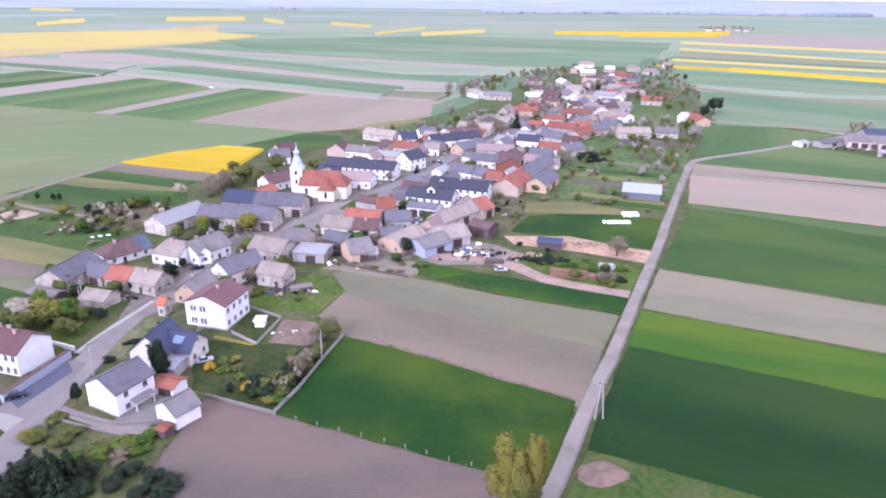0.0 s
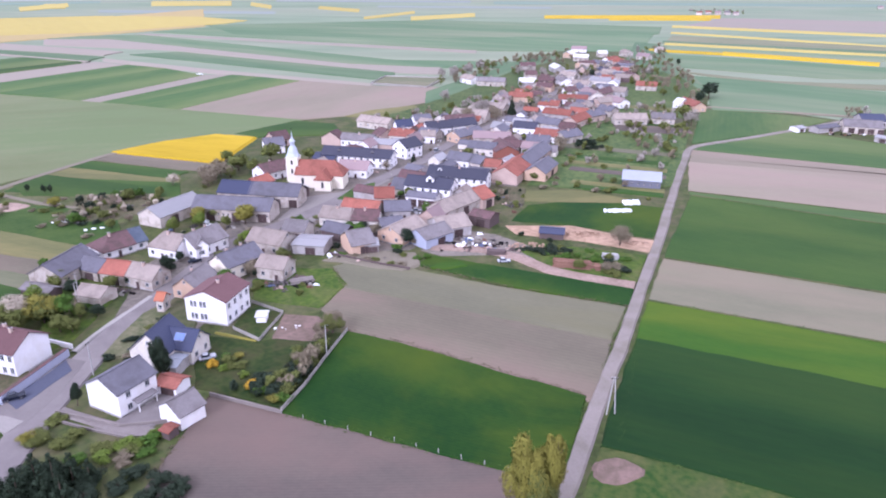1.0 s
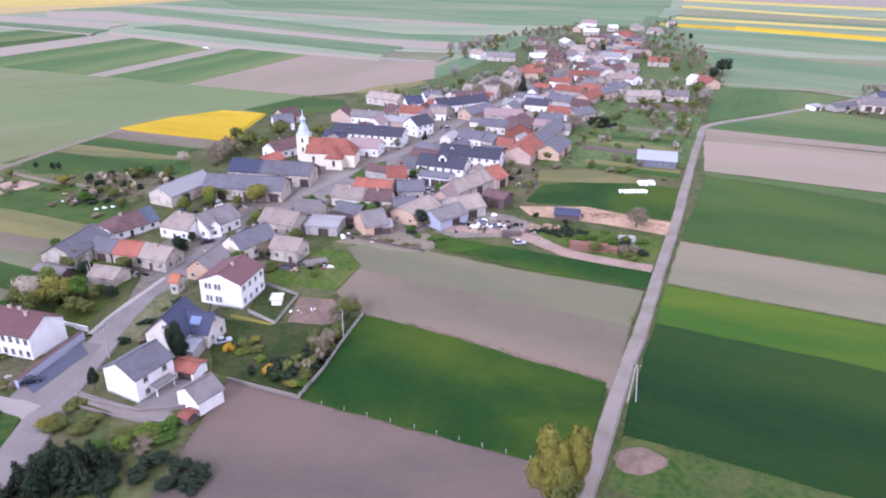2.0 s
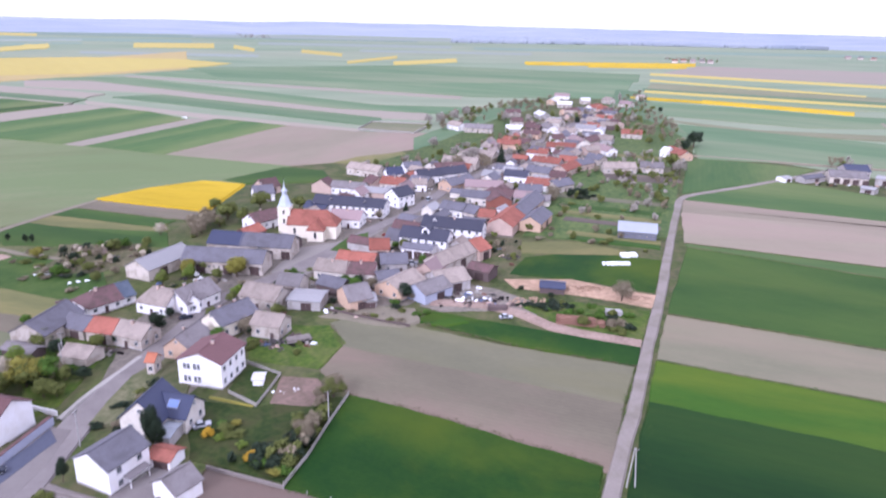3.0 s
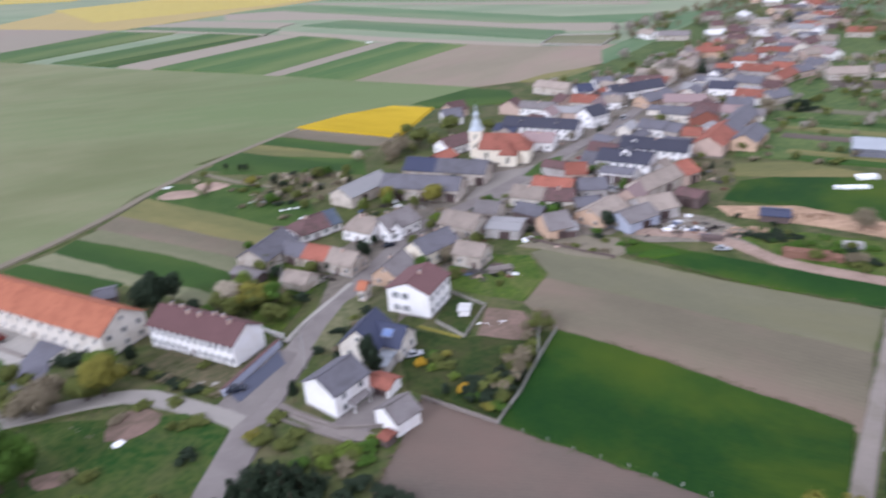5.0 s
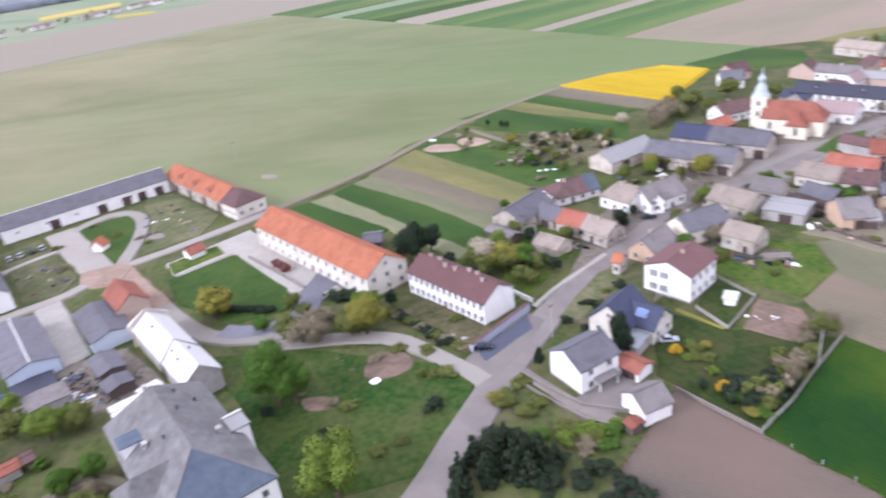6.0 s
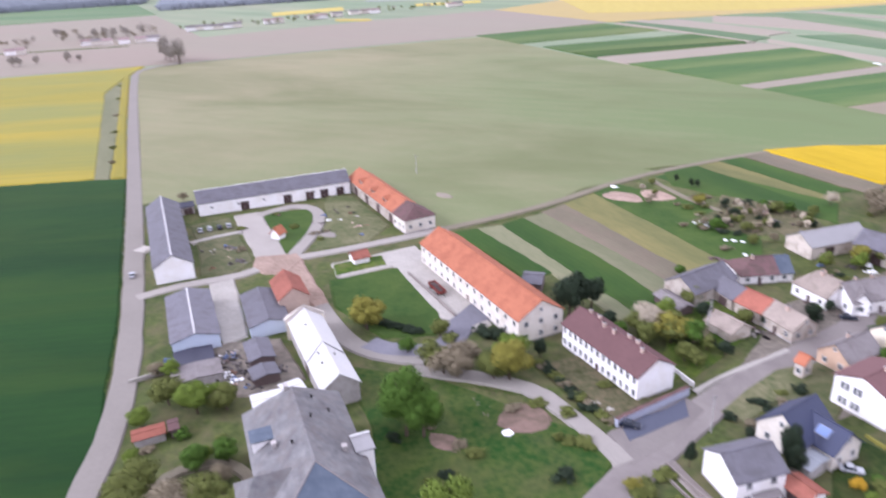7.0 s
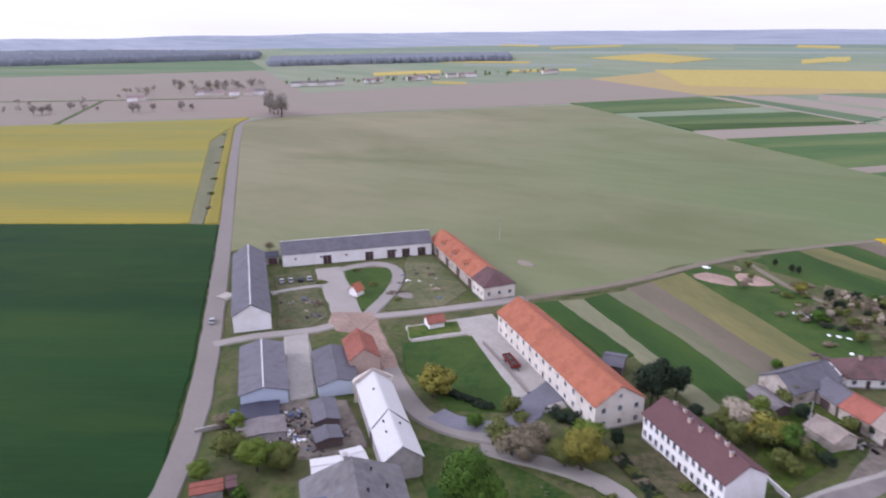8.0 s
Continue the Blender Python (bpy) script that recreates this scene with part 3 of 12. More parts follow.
def house(name, label, ax, ay, bx, by, width, eave, ridge, wall, roof, hip=(0, 0), rows=1, chimneys=1, ends=True, door=True,
          size=(1.2, 1.4), pitch=3.0, sides=(-1, 1), category="house", group="", win_frame="window_white", plinth=True, over=0.45, twin=False):
    """A building whose ridge runs over the ground from a to b."""
    a, b = Vector((ax, ay)), Vector((bx, by))
    L = (b - a).length
    c = (a + b) / 2
    turn = math.degrees(math.atan2(b.y - a.y, b.x - a.x))
    top = new(name)
    top.matrix_basis = pose(c.x, c.y, 0.05, 0, 0, turn)
    tagged(top, label, category, group)
    PLOTS.append((c, math.radians(turn), L / 2, width / 2))
    bm = bmesh.new()
    hull(bm, L, width, eave, eave, ridge, hip[0], hip[1], -0.25)
    part("wall", bm, wall, top)
    if plinth:
        bm = bmesh.new()
        prism(bm, ((-L / 2 - 0.05, -width / 2 - 0.05), (L / 2 + 0.05, -width / 2 - 0.05), (L / 2 + 0.05, width / 2 + 0.05), (-L / 2 - 0.05, width / 2 + 0.05)), -0.25, 0.45)
        part("plinth", bm, "plaster_grey", top)
    rf = roof_part(L, width, eave, ridge, hip[0], hip[1], roof, top, over=over)
    bm = bmesh.new()
    box(bm, -L / 2 - over + (hip[0] + over if hip[0] else 0), -0.16, ridge + 0.18, L / 2 + over - (hip[1] + over if hip[1] else 0), 0.16, ridge + 0.33)
    part("ridge_cap", bm, roof, rf)
    rng = random.Random(int(ax * 7 + ay * 13))
    for k in range(chimneys):
        x = (k + 1) / (chimneys + 1) * L - L / 2 + rng.uniform(-0.8, 0.8)
        put_chimney(top, rf, x, rng.choice((-0.7, 0.7)), ridge)
    if rows:
        n = max(1, int((L - 1.5) / pitch))
        floor_h = eave / rows
        for s in sides:
            for r in range(rows):
                for k in range(n):
                    x = (k + 0.5) / n * L - L / 2
                    if door and r == 0 and k == n // 2 and n > 1:
                        bm = bmesh.new()
                        box(bm, -0.55, -0.08, 0.1, 0.55, 0.02, 2.2)
                        box(bm, -0.65, -0.9, -0.2, 0.65, 0.0, 0.16)
                        part("door", bm, "door_brown", top, m=pose(x, s * width / 2, 0, 0, 0, 0 if s < 0 else 180))
                        continue
                    put_window(top, x, s * width / 2, r * floor_h + floor_h * 0.34, 0 if s < 0 else 180, size, win_frame)
        if ends:
            for e, hp in ((-1, hip[0]), (1, hip[1])):
                if twin:
                    for r in range(rows):
                        for y in (0.34, 0.25, 0.11, 0.02):
                            put_window(top, e * L / 2, -e * y * width, r * floor_h + floor_h * 0.34, 90 * e, (0.9, 1.7), win_frame)
                    continue
                m = max(1, int(width / 4))
                for r in range(rows + (0 if hp else (1 if ridge - eave > 2.4 else 0))):
                    mm = m if r < rows else 1
                    for k in range(mm):
                        y = (k + 0.5) / mm * width - width / 2
                        put_window(top, e * L / 2, y, r * floor_h + floor_h * 0.34, 90 * e, size if r < rows else (0.9, 1.0), win_frame)
    return top


def barn(name, label, ax, ay, bx, by, width, eave, ridge, wall, roof, hip=(0, 0), gates=1, sides=(-1,), category="barn", slots=0, over=0.4, caps="", group=""):
    """A farm building: plain walls, large gates, small openings."""
    a, b = Vector((ax, ay)), Vector((bx, by))
    L = (b - a).length
    c = (a + b) / 2
    top = new(name)
    turn = math.atan2(b.y - a.y, b.x - a.x)
    top.matrix_basis = pose(c.x, c.y, 0.05, 0, 0, math.degrees(turn))
    tagged(top, label, category, group)
    PLOTS.append((c, turn, L / 2, width / 2))
    bm = bmesh.new()
    hull(bm, L, width, eave, eave, ridge, hip[0], hip[1], -0.25)
    part("wall", bm, wall, top)
    rf = roof_part(L, width, eave, ridge, hip[0], hip[1], roof, top, over=over)
    bm = bmesh.new()
    box(bm, -L / 2 - over + (hip[0] + over if hip[0] else 0), -0.2, ridge + 0.16, L / 2 + over - (hip[1] + over if hip[1] else 0), 0.2, ridge + 0.34)
    part("ridge_cap", bm, caps or roof, rf)
    for s in sides:
        for u in (gates if isinstance(gates, tuple) else [(k + 0.5) / gates + 0.07 for k in range(gates)]):
            x = u * L - L / 2
            h = min(3.4, eave * 0.75)
            bm = bmesh.new()
            box(bm, -1.7, -0.1, 0.0, -0.03, 0.02, h)
            box(bm, 0.03, -0.1, 0.0, 1.7, 0.02, h)
            box(bm, -1.8, -0.13, h, 1.8, 0.02, h + 0.15)
            part("gate", bm, "door_brown", top, m=pose(x, s * width / 2, 0, 0, 0, 0 if s < 0 else 180))
        for k in range(slots):
            x = (k + 0.5) / slots * L - L / 2
            put_window(top, x, s * width / 2, eave * 0.5, 0 if s < 0 else 180, (0.9, 0.8), "plaster_grey")
    return top


# ---- plants ----
def crown_mesh(name, material, seed, count=4200, leaf=0.05, lobes=13, depth=0.16, cone=False, loose=0.0, low=False):
    """Crown of unit size about z 0: leaves on many overlapping lobes, the outline uneven and with gaps."""
    rng = random.Random(seed)
    heads = []
    if cone:
        for k in range(lobes):
            u = k / lobes
            for j in range(max(3, int(9 * (1 - u)))):
                a = rng.uniform(0, math.tau)
                rr = (1 - u) * rng.uniform(0.45, 0.95)
                heads.append((Vector((rr * math.cos(a), rr * math.sin(a), 2 * u - 1 + rng.uniform(-0.08, 0.08))), rng.uniform(0.10, 0.2) * (1.25 - u * 0.7)))
    elif low:
        for k in range(lobes):
            a, d = rng.uniform(0, math.tau), math.sqrt(rng.random()) * 0.78
            heads.append((Vector((d * math.cos(a) * rng.uniform(0.7, 1.2), d * math.sin(a), rng.uniform(-0.6, 0.75 - 0.6 * d))), rng.uniform(0.2, 0.42)))
    else:
        heads.append((Vector((0, 0, -0.05)), 0.62))
        for k in range(lobes):
            z = 1 - 1.75 * (k + 0.5) / lobes
            a = k * 2.39996 + rng.uniform(-0.5, 0.5)
            reach = rng.uniform(0.44, 0.8)
            w = math.sqrt(max(0.05, 1 - z * z)) * reach
            heads.append((Vector((w * math.cos(a), w * math.sin(a), z * rng.uniform(0.5, 0.78))), rng.uniform(0.2, 0.46)))
    total = sum(r * r for c, r in heads)
    verts, faces, normals = [], [], []
    for c, r in heads:
        for _ in range(int(count * r * r / total)):
            d = Vector((rng.gauss(0, 1), rng.gauss(0, 1), rng.gauss(0.1, 1))).normalized()
            p = c + d * r * (1 + rng.gauss(0, depth) + loose * rng.uniform(-0.7, 0.5))
            if any((p - c2).length < r2 * 0.72 for c2, r2 in heads if c2 is not c) and rng.random() > loose:
                continue
            s = leaf * rng.uniform(0.6, 1.6)
            n = (d + Vector((rng.gauss(0, 1), rng.gauss(0, 1), rng.gauss(0, 1))) * 0.45).normalized()
            t = n.orthogonal().normalized()
            w = n.cross(t)
            a = rng.uniform(0, math.tau)
            t, w = (t * math.cos(a) + w * math.sin(a)) * s, (w * math.cos(a) - t * math.sin(a)) * s * rng.uniform(0.5, 0.8)
            i = len(verts)
            verts += [p - t - w, p + t * 1.3, p - t * 0.6 + w]
            soft = (d * 0.75 + p * 0.35 + n * 0.3).normalized()
            normals += [soft] * 3
            faces.append((i, i + 1, i + 2))
    me = bpy.data.meshes.new(name)
    me.from_pydata(verts, [], faces)
    me.polygons.foreach_set("use_smooth", [True] * len(faces))
    me.normals_split_custom_set_from_vertices(normals)
    me.materials.append(MATS[material])
    return me


def trunk_mesh(seed, lean=0.06, limbs=7, material="bark"):
    """Trunk with limbs, one unit tall, its limbs reaching into the crown."""
    rng = random.Random(seed)
    bm = bmesh.new()
    p = Vector((0, 0, -0.03))
    q = Vector((rng.uniform(-lean, lean), rng.uniform(-lean, lean), 0.45))
    r = Vector((q.x * 1.5, q.y * 1.5, 0.85))
    tube(bm, p, q, 0.035, 0.024, 7)
    tube(bm, q, r, 0.024, 0.008, 6)
    for k in range(limbs):
        s = p.lerp(r, rng.uniform(0.35, 0.75))
        a = k * math.tau / limbs + rng.uniform(-0.4, 0.4)
        e = s + Vector((math.cos(a) * 0.24, math.sin(a) * 0.24, rng.uniform(0.1, 0.3)))
        tube(bm, s, e, 0.012, 0.004, 5)
        for j in range(2):
            tube(bm, s.lerp(e, 0.6), e + Vector((rng.uniform(-0.12, 0.12), rng.uniform(-0.12, 0.12), rng.uniform(0.02, 0.14))), 0.006, 0.002, 4)
    me = bpy.data.meshes.new("trunk")
    bm.to_mesh(me)
    bm.free()
    me.materials.append(MATS[material])
    return me


PLANTS = {}


def plants():
    PLANTS["trunk"] = [trunk_mesh(s) for s in range(4)]
    for kind, material in (("green", "leaf_green"), ("fresh", "leaf_fresh"), ("olive", "leaf_olive"), ("bare", "leaf_bare"), ("grey", "leaf_haze"), ("blossom", "leaf_blossom"), ("yellow", "leaf_yellow"), ("dark", "leaf_dark"), ("amber", "leaf_amber")):
        thin = kind in ("bare", "blossom", "grey")
        PLANTS[kind] = [crown_mesh("crown", material, 11 * s + len(kind), 15000, 0.025 if thin else 0.032, depth=0.11, loose=0.75 if thin else 0.3) for s in range(4)]
        PLANTS[kind + "_mid"] = [crown_mesh("crown", material, 5 * s + len(kind), 3600, 0.048 if thin else 0.062, 12, loose=0.7 if thin else 0.3) for s in range(3)]
        PLANTS[kind + "_far"] = [crown_mesh("crown", material, 7 * s + len(kind), 1000, 0.075 if thin else 0.105, 10, loose=0.6 if thin else 0.25) for s in range(3)]
        for tail, count, leaf in (("", 4200, 0.05), ("_mid", 2000, 0.075), ("_far", 700, 0.12)):
            PLANTS[kind + "_bush" + tail] = [crown_mesh("crown", material, 3 * s + len(kind), count, leaf * (0.8 if thin else 1), 16, 0.2, loose=0.4, low=True) for s in range(3)]
    PLANTS["spruce"] = [crown_mesh("crown", "needle_dark", 5 + s, 7000, 0.042, 12, cone=True) for s in range(3)]
    bm = bmesh.new()
    tube(bm, (0, 0, -0.03), (0, 0, 0.9), 0.03, 0.006, 7)
    PLANTS["spruce_trunk"] = bpy.data.meshes.new("trunk")
    bm.to_mesh(PLANTS["spruce_trunk"])
    bm.free()
    PLANTS["spruce_trunk"].materials.append(MATS["bark"])


def detail(x, y, k=1.0):
    d = math.hypot(x + 20, y - 10)
    return "" if d < 165 * k else "_mid" if d < 280 * k else "_far"


def tree_belt(points, count, kinds, h0, h1, label, seed):
    """Many small far trees over a patch of ground, as one body."""
    rng = random.Random(seed)
    xs, ys = [p[0] for p in points], [p[1] for p in points]
    verts, faces, slots = [], [], []
    made = 0
    while made < count:
        x, y = rng.uniform(min(xs), max(xs)), rng.uniform(min(ys), max(ys))
        hit = False
        for (x0, y0), (x1, y1) in zip(points, points[1:] + points[:1]):
            if (y0 > y) != (y1 > y) and x < (x1 - x0) * (y - y0) / (y1 - y0) + x0:
                hit = not hit
        if not hit:
            continue
        made += 1
        k = rng.randrange(len(kinds))
        h = rng.uniform(h0, h1)
        r, z, flat = h * rng.uniform(0.3, 0.55), h * 0.55, h * 0.42
        i = len(verts)
        verts += [(x - 0.15, y, 0), (x + 0.15, y, 0), (x + 0.05, y + 0.1, h * 0.7)]
        faces.append((i, i + 1, i + 2))
        slots.append(len(kinds))
        heads = [(rng.uniform(-0.6, 0.6), rng.uniform(-0.6, 0.6), rng.uniform(-0.6, 0.7), rng.uniform(0.3, 0.55)) for _ in range(6)]
        for _ in range(300):
            hx, hy, hz, hr = rng.choice(heads)
            d = Vector((rng.gauss(0, 1), rng.gauss(0, 1), rng.gauss(0, 1))).normalized()
            p = Vector((hx, hy, hz)) + d * hr * rng.uniform(0.3, 1.1)
            p = Vector((x + p.x * r, y + p.y * r, max(0.2, z + p.z * flat)))
            s = rng.uniform(0.25, 0.55)
            t = (d + Vector((rng.gauss(0, 0.6), rng.gauss(0, 0.6), rng.gauss(0, 0.6)))).orthogonal().normalized() * s
            w = d.cross(t).normalized() * s * 0.7
            i = len(verts)
            verts += [p - t - w, p - t + w, p + t * 1.3]
            faces.append((i, i + 1, i + 2))
            slots.append(k)
    me = bpy.data.meshes.new("tree_belt")
    me.from_pydata(verts, [], faces)
    for kind in kinds + ["bark"]:
        me.materials.append(MATS[kind])
    me.polygons.foreach_set("material_index", slots)
    return tagged(new("tree_belt", me), label, "trees", kind="stuff")


TREE_LOOK = {
    'olive': 'tree with thin olive spring leaves on the grass',
    'bare': 'nearly bare brownish spring tree on the grass',
    'green': 'broad green leafy tree on the grass',
    'dark': 'dense dark evergreen tree on the grass',
    'grey': 'far tall bare spring tree on the grass, haze painted into its leaves',
    'fresh': 'tree with fresh yellow-green leaves on the grass',
    'spruce': 'dark green spruce on the grass',
    'amber': 'tall tree with amber spring leaves on the grass',
    'blossom': 'fruit tree in pale blossom on the grass',
}
SHRUB_LOOK = {
    'olive': 'rounded garden shrub with olive leaves',
    'dark': 'rounded garden shrub with dark leaves',
    'bare': 'rounded garden shrub with brownish leaves',
    'green': 'rounded garden shrub with green leaves',
    'fresh': 'rounded garden shrub with fresh green leaves',
    'blossom': 'rounded garden shrub with pale leaves',
    'amber': 'rounded garden shrub with amber leaves',
    'yellow': 'shrub full of bright yellow flowers',
}


def tree(x, y, h, kind, wide=0.7, name="tree", group="", seed=None):
    """A tree of height h; wide is the crown's width over the height."""
    rng = random.Random(seed if seed is not None else int(x * 31 + y * 17))
    top = new(name)
    top.matrix_basis = pose(x, y, 0.0, 0, 0, rng.uniform(0, 360))
    tagged(top, TREE_LOOK[kind], name.replace("_", " "), group)
    shared("trunk", PLANTS["spruce_trunk"] if kind == "spruce" else rng.choice(PLANTS["trunk"]), top, Matrix.Diagonal((h * min(1, wide * 1.2), h * min(1, wide * 1.2), h * (1 if kind == "spruce" else 0.93), 1)))
    c = rng.choice(PLANTS[kind + ("" if kind == "spruce" else detail(x, y))])
    if kind == "spruce":
        shared("crown", c, top, Matrix.Translation((0, 0, h * 0.54)) @ Matrix.Diagonal((wide * h / 2, wide * h / 2, h * 0.46, 1)))
    else:
        shared("crown", c, top, Matrix.Translation((0, 0, h * 0.54)) @ Matrix.Diagonal((wide * h / 2, wide * h / 2, h * 0.37, 1)))
    return top


def shrub(x, y, r, h, kind, group=""):
    rng = random.Random(int(x * 13 + y * 7))
    top = new("shrub")
    top.matrix_basis = pose(x, y, 0.0, 0, 0, rng.uniform(0, 360))
    tagged(top, SHRUB_LOOK[kind], "shrub", group)
    shared("stem", rng.choice(PLANTS["trunk"]), top, Matrix.Diagonal((r, r, h * 0.8, 1)))
    shared("crown", rng.choice(PLANTS[kind + "_bush" + detail(x, y, 0.8)]), top, Matrix.Translation((0, 0, h * 0.42)) @ Matrix.Diagonal((r, r, h * 0.42, 1)))
    return top


def weeds(lines, step, height, spread, material, label, seed):
    """Uneven tufts of weeds along the edges of fields, as one body."""
    rng = random.Random(seed)
    verts, faces = [], []
    for (x0, y0), (x1, y1) in lines:
        L = math.hypot(x1 - x0, y1 - y0)
        thick = 0.5
        for k in range(int(L / step)):
            thick = min(1.3, max(0.1, thick + rng.uniform(-0.25, 0.25)))
            if rng.random() > thick:
                continue
            u, off = (k + rng.random()) * step / L, rng.gauss(0, spread)
            x, y = x0 + (x1 - x0) * u - (y1 - y0) / L * off, y0 + (y1 - y0) * u + (x1 - x0) / L * off
            for _ in range(7):
                a, h = rng.uniform(0, math.tau), height * rng.uniform(0.4, 1.2)
                w, lean = rng.uniform(0.06, 0.13), rng.uniform(0.35, 0.9)
                c, q = math.cos(a), math.sin(a)
                i = len(verts)
                verts += [(x - q * w, y + c * w, 0.05), (x + q * w, y - c * w, 0.05), (x + c * lean, y + q * lean, 0.15 + h)]
                faces.append((i, i + 1, i + 2))
    me = bpy.data.meshes.new("weeds")
    me.from_pydata(verts, [], faces)
    me.materials.append(MATS[material])
    return tagged(new("weeds", me), label, "weeds", kind="stuff")


# ---- more kinds of things ----
def line_wall(stem, points, height, thick, material, label, category="wall", coping=""):
    """A free-standing wall along a bent line, one panel for each stretch."""
    top = new(stem)
    top.matrix_basis = pose(points[0][0], points[0][1], 0)
    tagged(top, label, category)
    for p, q in zip(points, points[1:]):
        d = Vector(q) - Vector(p)
        L = d.length
        m = pose(p[0] - points[0][0], p[1] - points[0][1], 0, 0, 0, math.degrees(math.atan2(d.y, d.x)))
        bm = bmesh.new()
        box(bm, 0, -thick / 2, -0.2, L, thick / 2, height)
        panel = part("wall_panel", bm, material, top, m=m)
        if coping:
            bm = bmesh.new()
            box(bm, -0.05, -thick / 2 - 0.08, height, L + 0.05, thick / 2 + 0.08, height + 0.1)
            part("coping", bm, coping, panel)
    return top


def fence(points, height, gap, post_mat, rail_mat, label, rails=2, mesh=False):
    """Posts, and rails between them, each a part."""
    top = new("fence")
    top.matrix_basis = pose(points[0][0], points[0][1], 0)
    tagged(top, label, "fence")
    bm = bmesh.new()
    box(bm, -0.07, -0.07, -0.3, 0.07, 0.07, height)
    box(bm, -0.09, -0.09, height, 0.09, 0.09, height + 0.05)
    first = part("post", bm, post_mat, top)
    for p, q in zip(points, points[1:]):
        d = Vector(q) - Vector(p)
        n = max(1, round(d.length / gap))
        ang = math.degrees(math.atan2(d.y, d.x))
        o = Vector(p) - Vector(points[0])
        for k in range(n):
            c = o + d * (k + 1) / n
            shared("post", first.data, top, pose(c.x, c.y, 0))
        if rail_mat:
            for r in range(rails):
                bm = bmesh.new()
                z = height * (r + 1) / rails - 0.12
                box(bm, 0, -0.03, z - (height / rails * 0.85 if mesh else 0.08), d.length, 0.03, z)
                part("rail", bm, rail_mat, top, m=pose(o.x, o.y, 0, 0, 0, ang))
    return top


def utility_pole(x, y, h, arm=1.6, turn=0, twin=False, label="concrete utility pole with a short crossarm"):
    top = new("utility_pole")
    top.matrix_basis = pose(x, y, 0, 0, 0, turn)
    tagged(top, label, "utility pole")
    bm = bmesh.new()
    if twin:
        tube(bm, (-0.9, 0, -0.3), (-0.12, 0, h), 0.16, 0.11, 8)
        tube(bm, (0.9, 0, -0.3), (0.12, 0, h), 0.16, 0.11, 8)
    else:
        tube(bm, (0, 0, -0.3), (0, 0, h), 0.17, 0.11, 8)
    part("shaft", bm, "pole_concrete", top)
    bm = bmesh.new()
    box(bm, -arm / 2, -0.06, h - 0.45, arm / 2, 0.06, h - 0.3)
    bar = part("crossarm", bm, "soot", top)
    for k in (-1, 0, 1):
        bm = bmesh.new()
        tube(bm, (k * arm * 0.42, 0, h - 0.3), (k * arm * 0.42, 0, h - 0.08), 0.06, 0.04, 6)
        part("insulator", bm, "window_white", bar)
    return top


def car(x, y, turn, paint, label, long=4.3, tall=1.45, van=False):
    top = new("van" if van else "car")
    top.matrix_basis = pose(x, y, ground(x, y), 0, 0, turn)
    tagged(top, label, "van" if van else "car")
    w = 0.88
    bm = bmesh.new()
    box(bm, -long / 2, -w, 0.3, long / 2, w, 0.82)
    bmesh.ops.bevel(bm, geom=bm.edges[:], offset=0.12, segments=2, affect="EDGES")
    part("body", bm, paint, top)
    bm = bmesh.new()
    v = box(bm, -long * 0.42 if van else -long * 0.34, -w * 0.92, 0.8, long * 0.2, w * 0.92, tall)
    for i in (4, 7):
        v[i].co.x += 0.15 if van else 0.45
    for i in (5, 6):
        v[i].co.x -= 0.55
    for i in (4, 5, 6, 7):
        v[i].co.y *= 0.84
    bmesh.ops.bevel(bm, geom=bm.edges[:], offset=0.06, segments=2, affect="EDGES")
    part("cabin", bm, "window_glass", top)
    bm = bmesh.new()
    box(bm, -long * 0.40 if van else -long * 0.24, -w * 0.8, tall - 0.02, long * 0.07, w * 0.8, tall + 0.05)
    part("car_roof", bm, paint, top)
    for sx in (-1, 1):
        for sy in (-1, 1):
            bm = bmesh.new()
            tube(bm, (sx * long * 0.31, sy * (w - 0.16), 0.32), (sx * long * 0.31, sy * (w + 0.03), 0.32), 0.32, 0.32, 14)
            wheel = part("wheel", bm, "tyre", top)
            bm = bmesh.new()
            tube(bm, (sx * long * 0.31, sy * (w + 0.02), 0.32), (sx * long * 0.31, sy * (w + 0.05), 0.32), 0.19, 0.18, 12)
            part("rim", bm, "roof_metal", wheel)
    for sx, mat_name in ((-1, "machine_red"), (1, "window_white")):
        for sy in (-1, 1):
            bm = bmesh.new()
            box(bm, sx * long / 2 - 0.03, sy * 0.62 - 0.16, 0.58, sx * long / 2 + 0.03, sy * 0.62 + 0.16, 0.72)
            part("lamp", bm, mat_name, top)
    return top


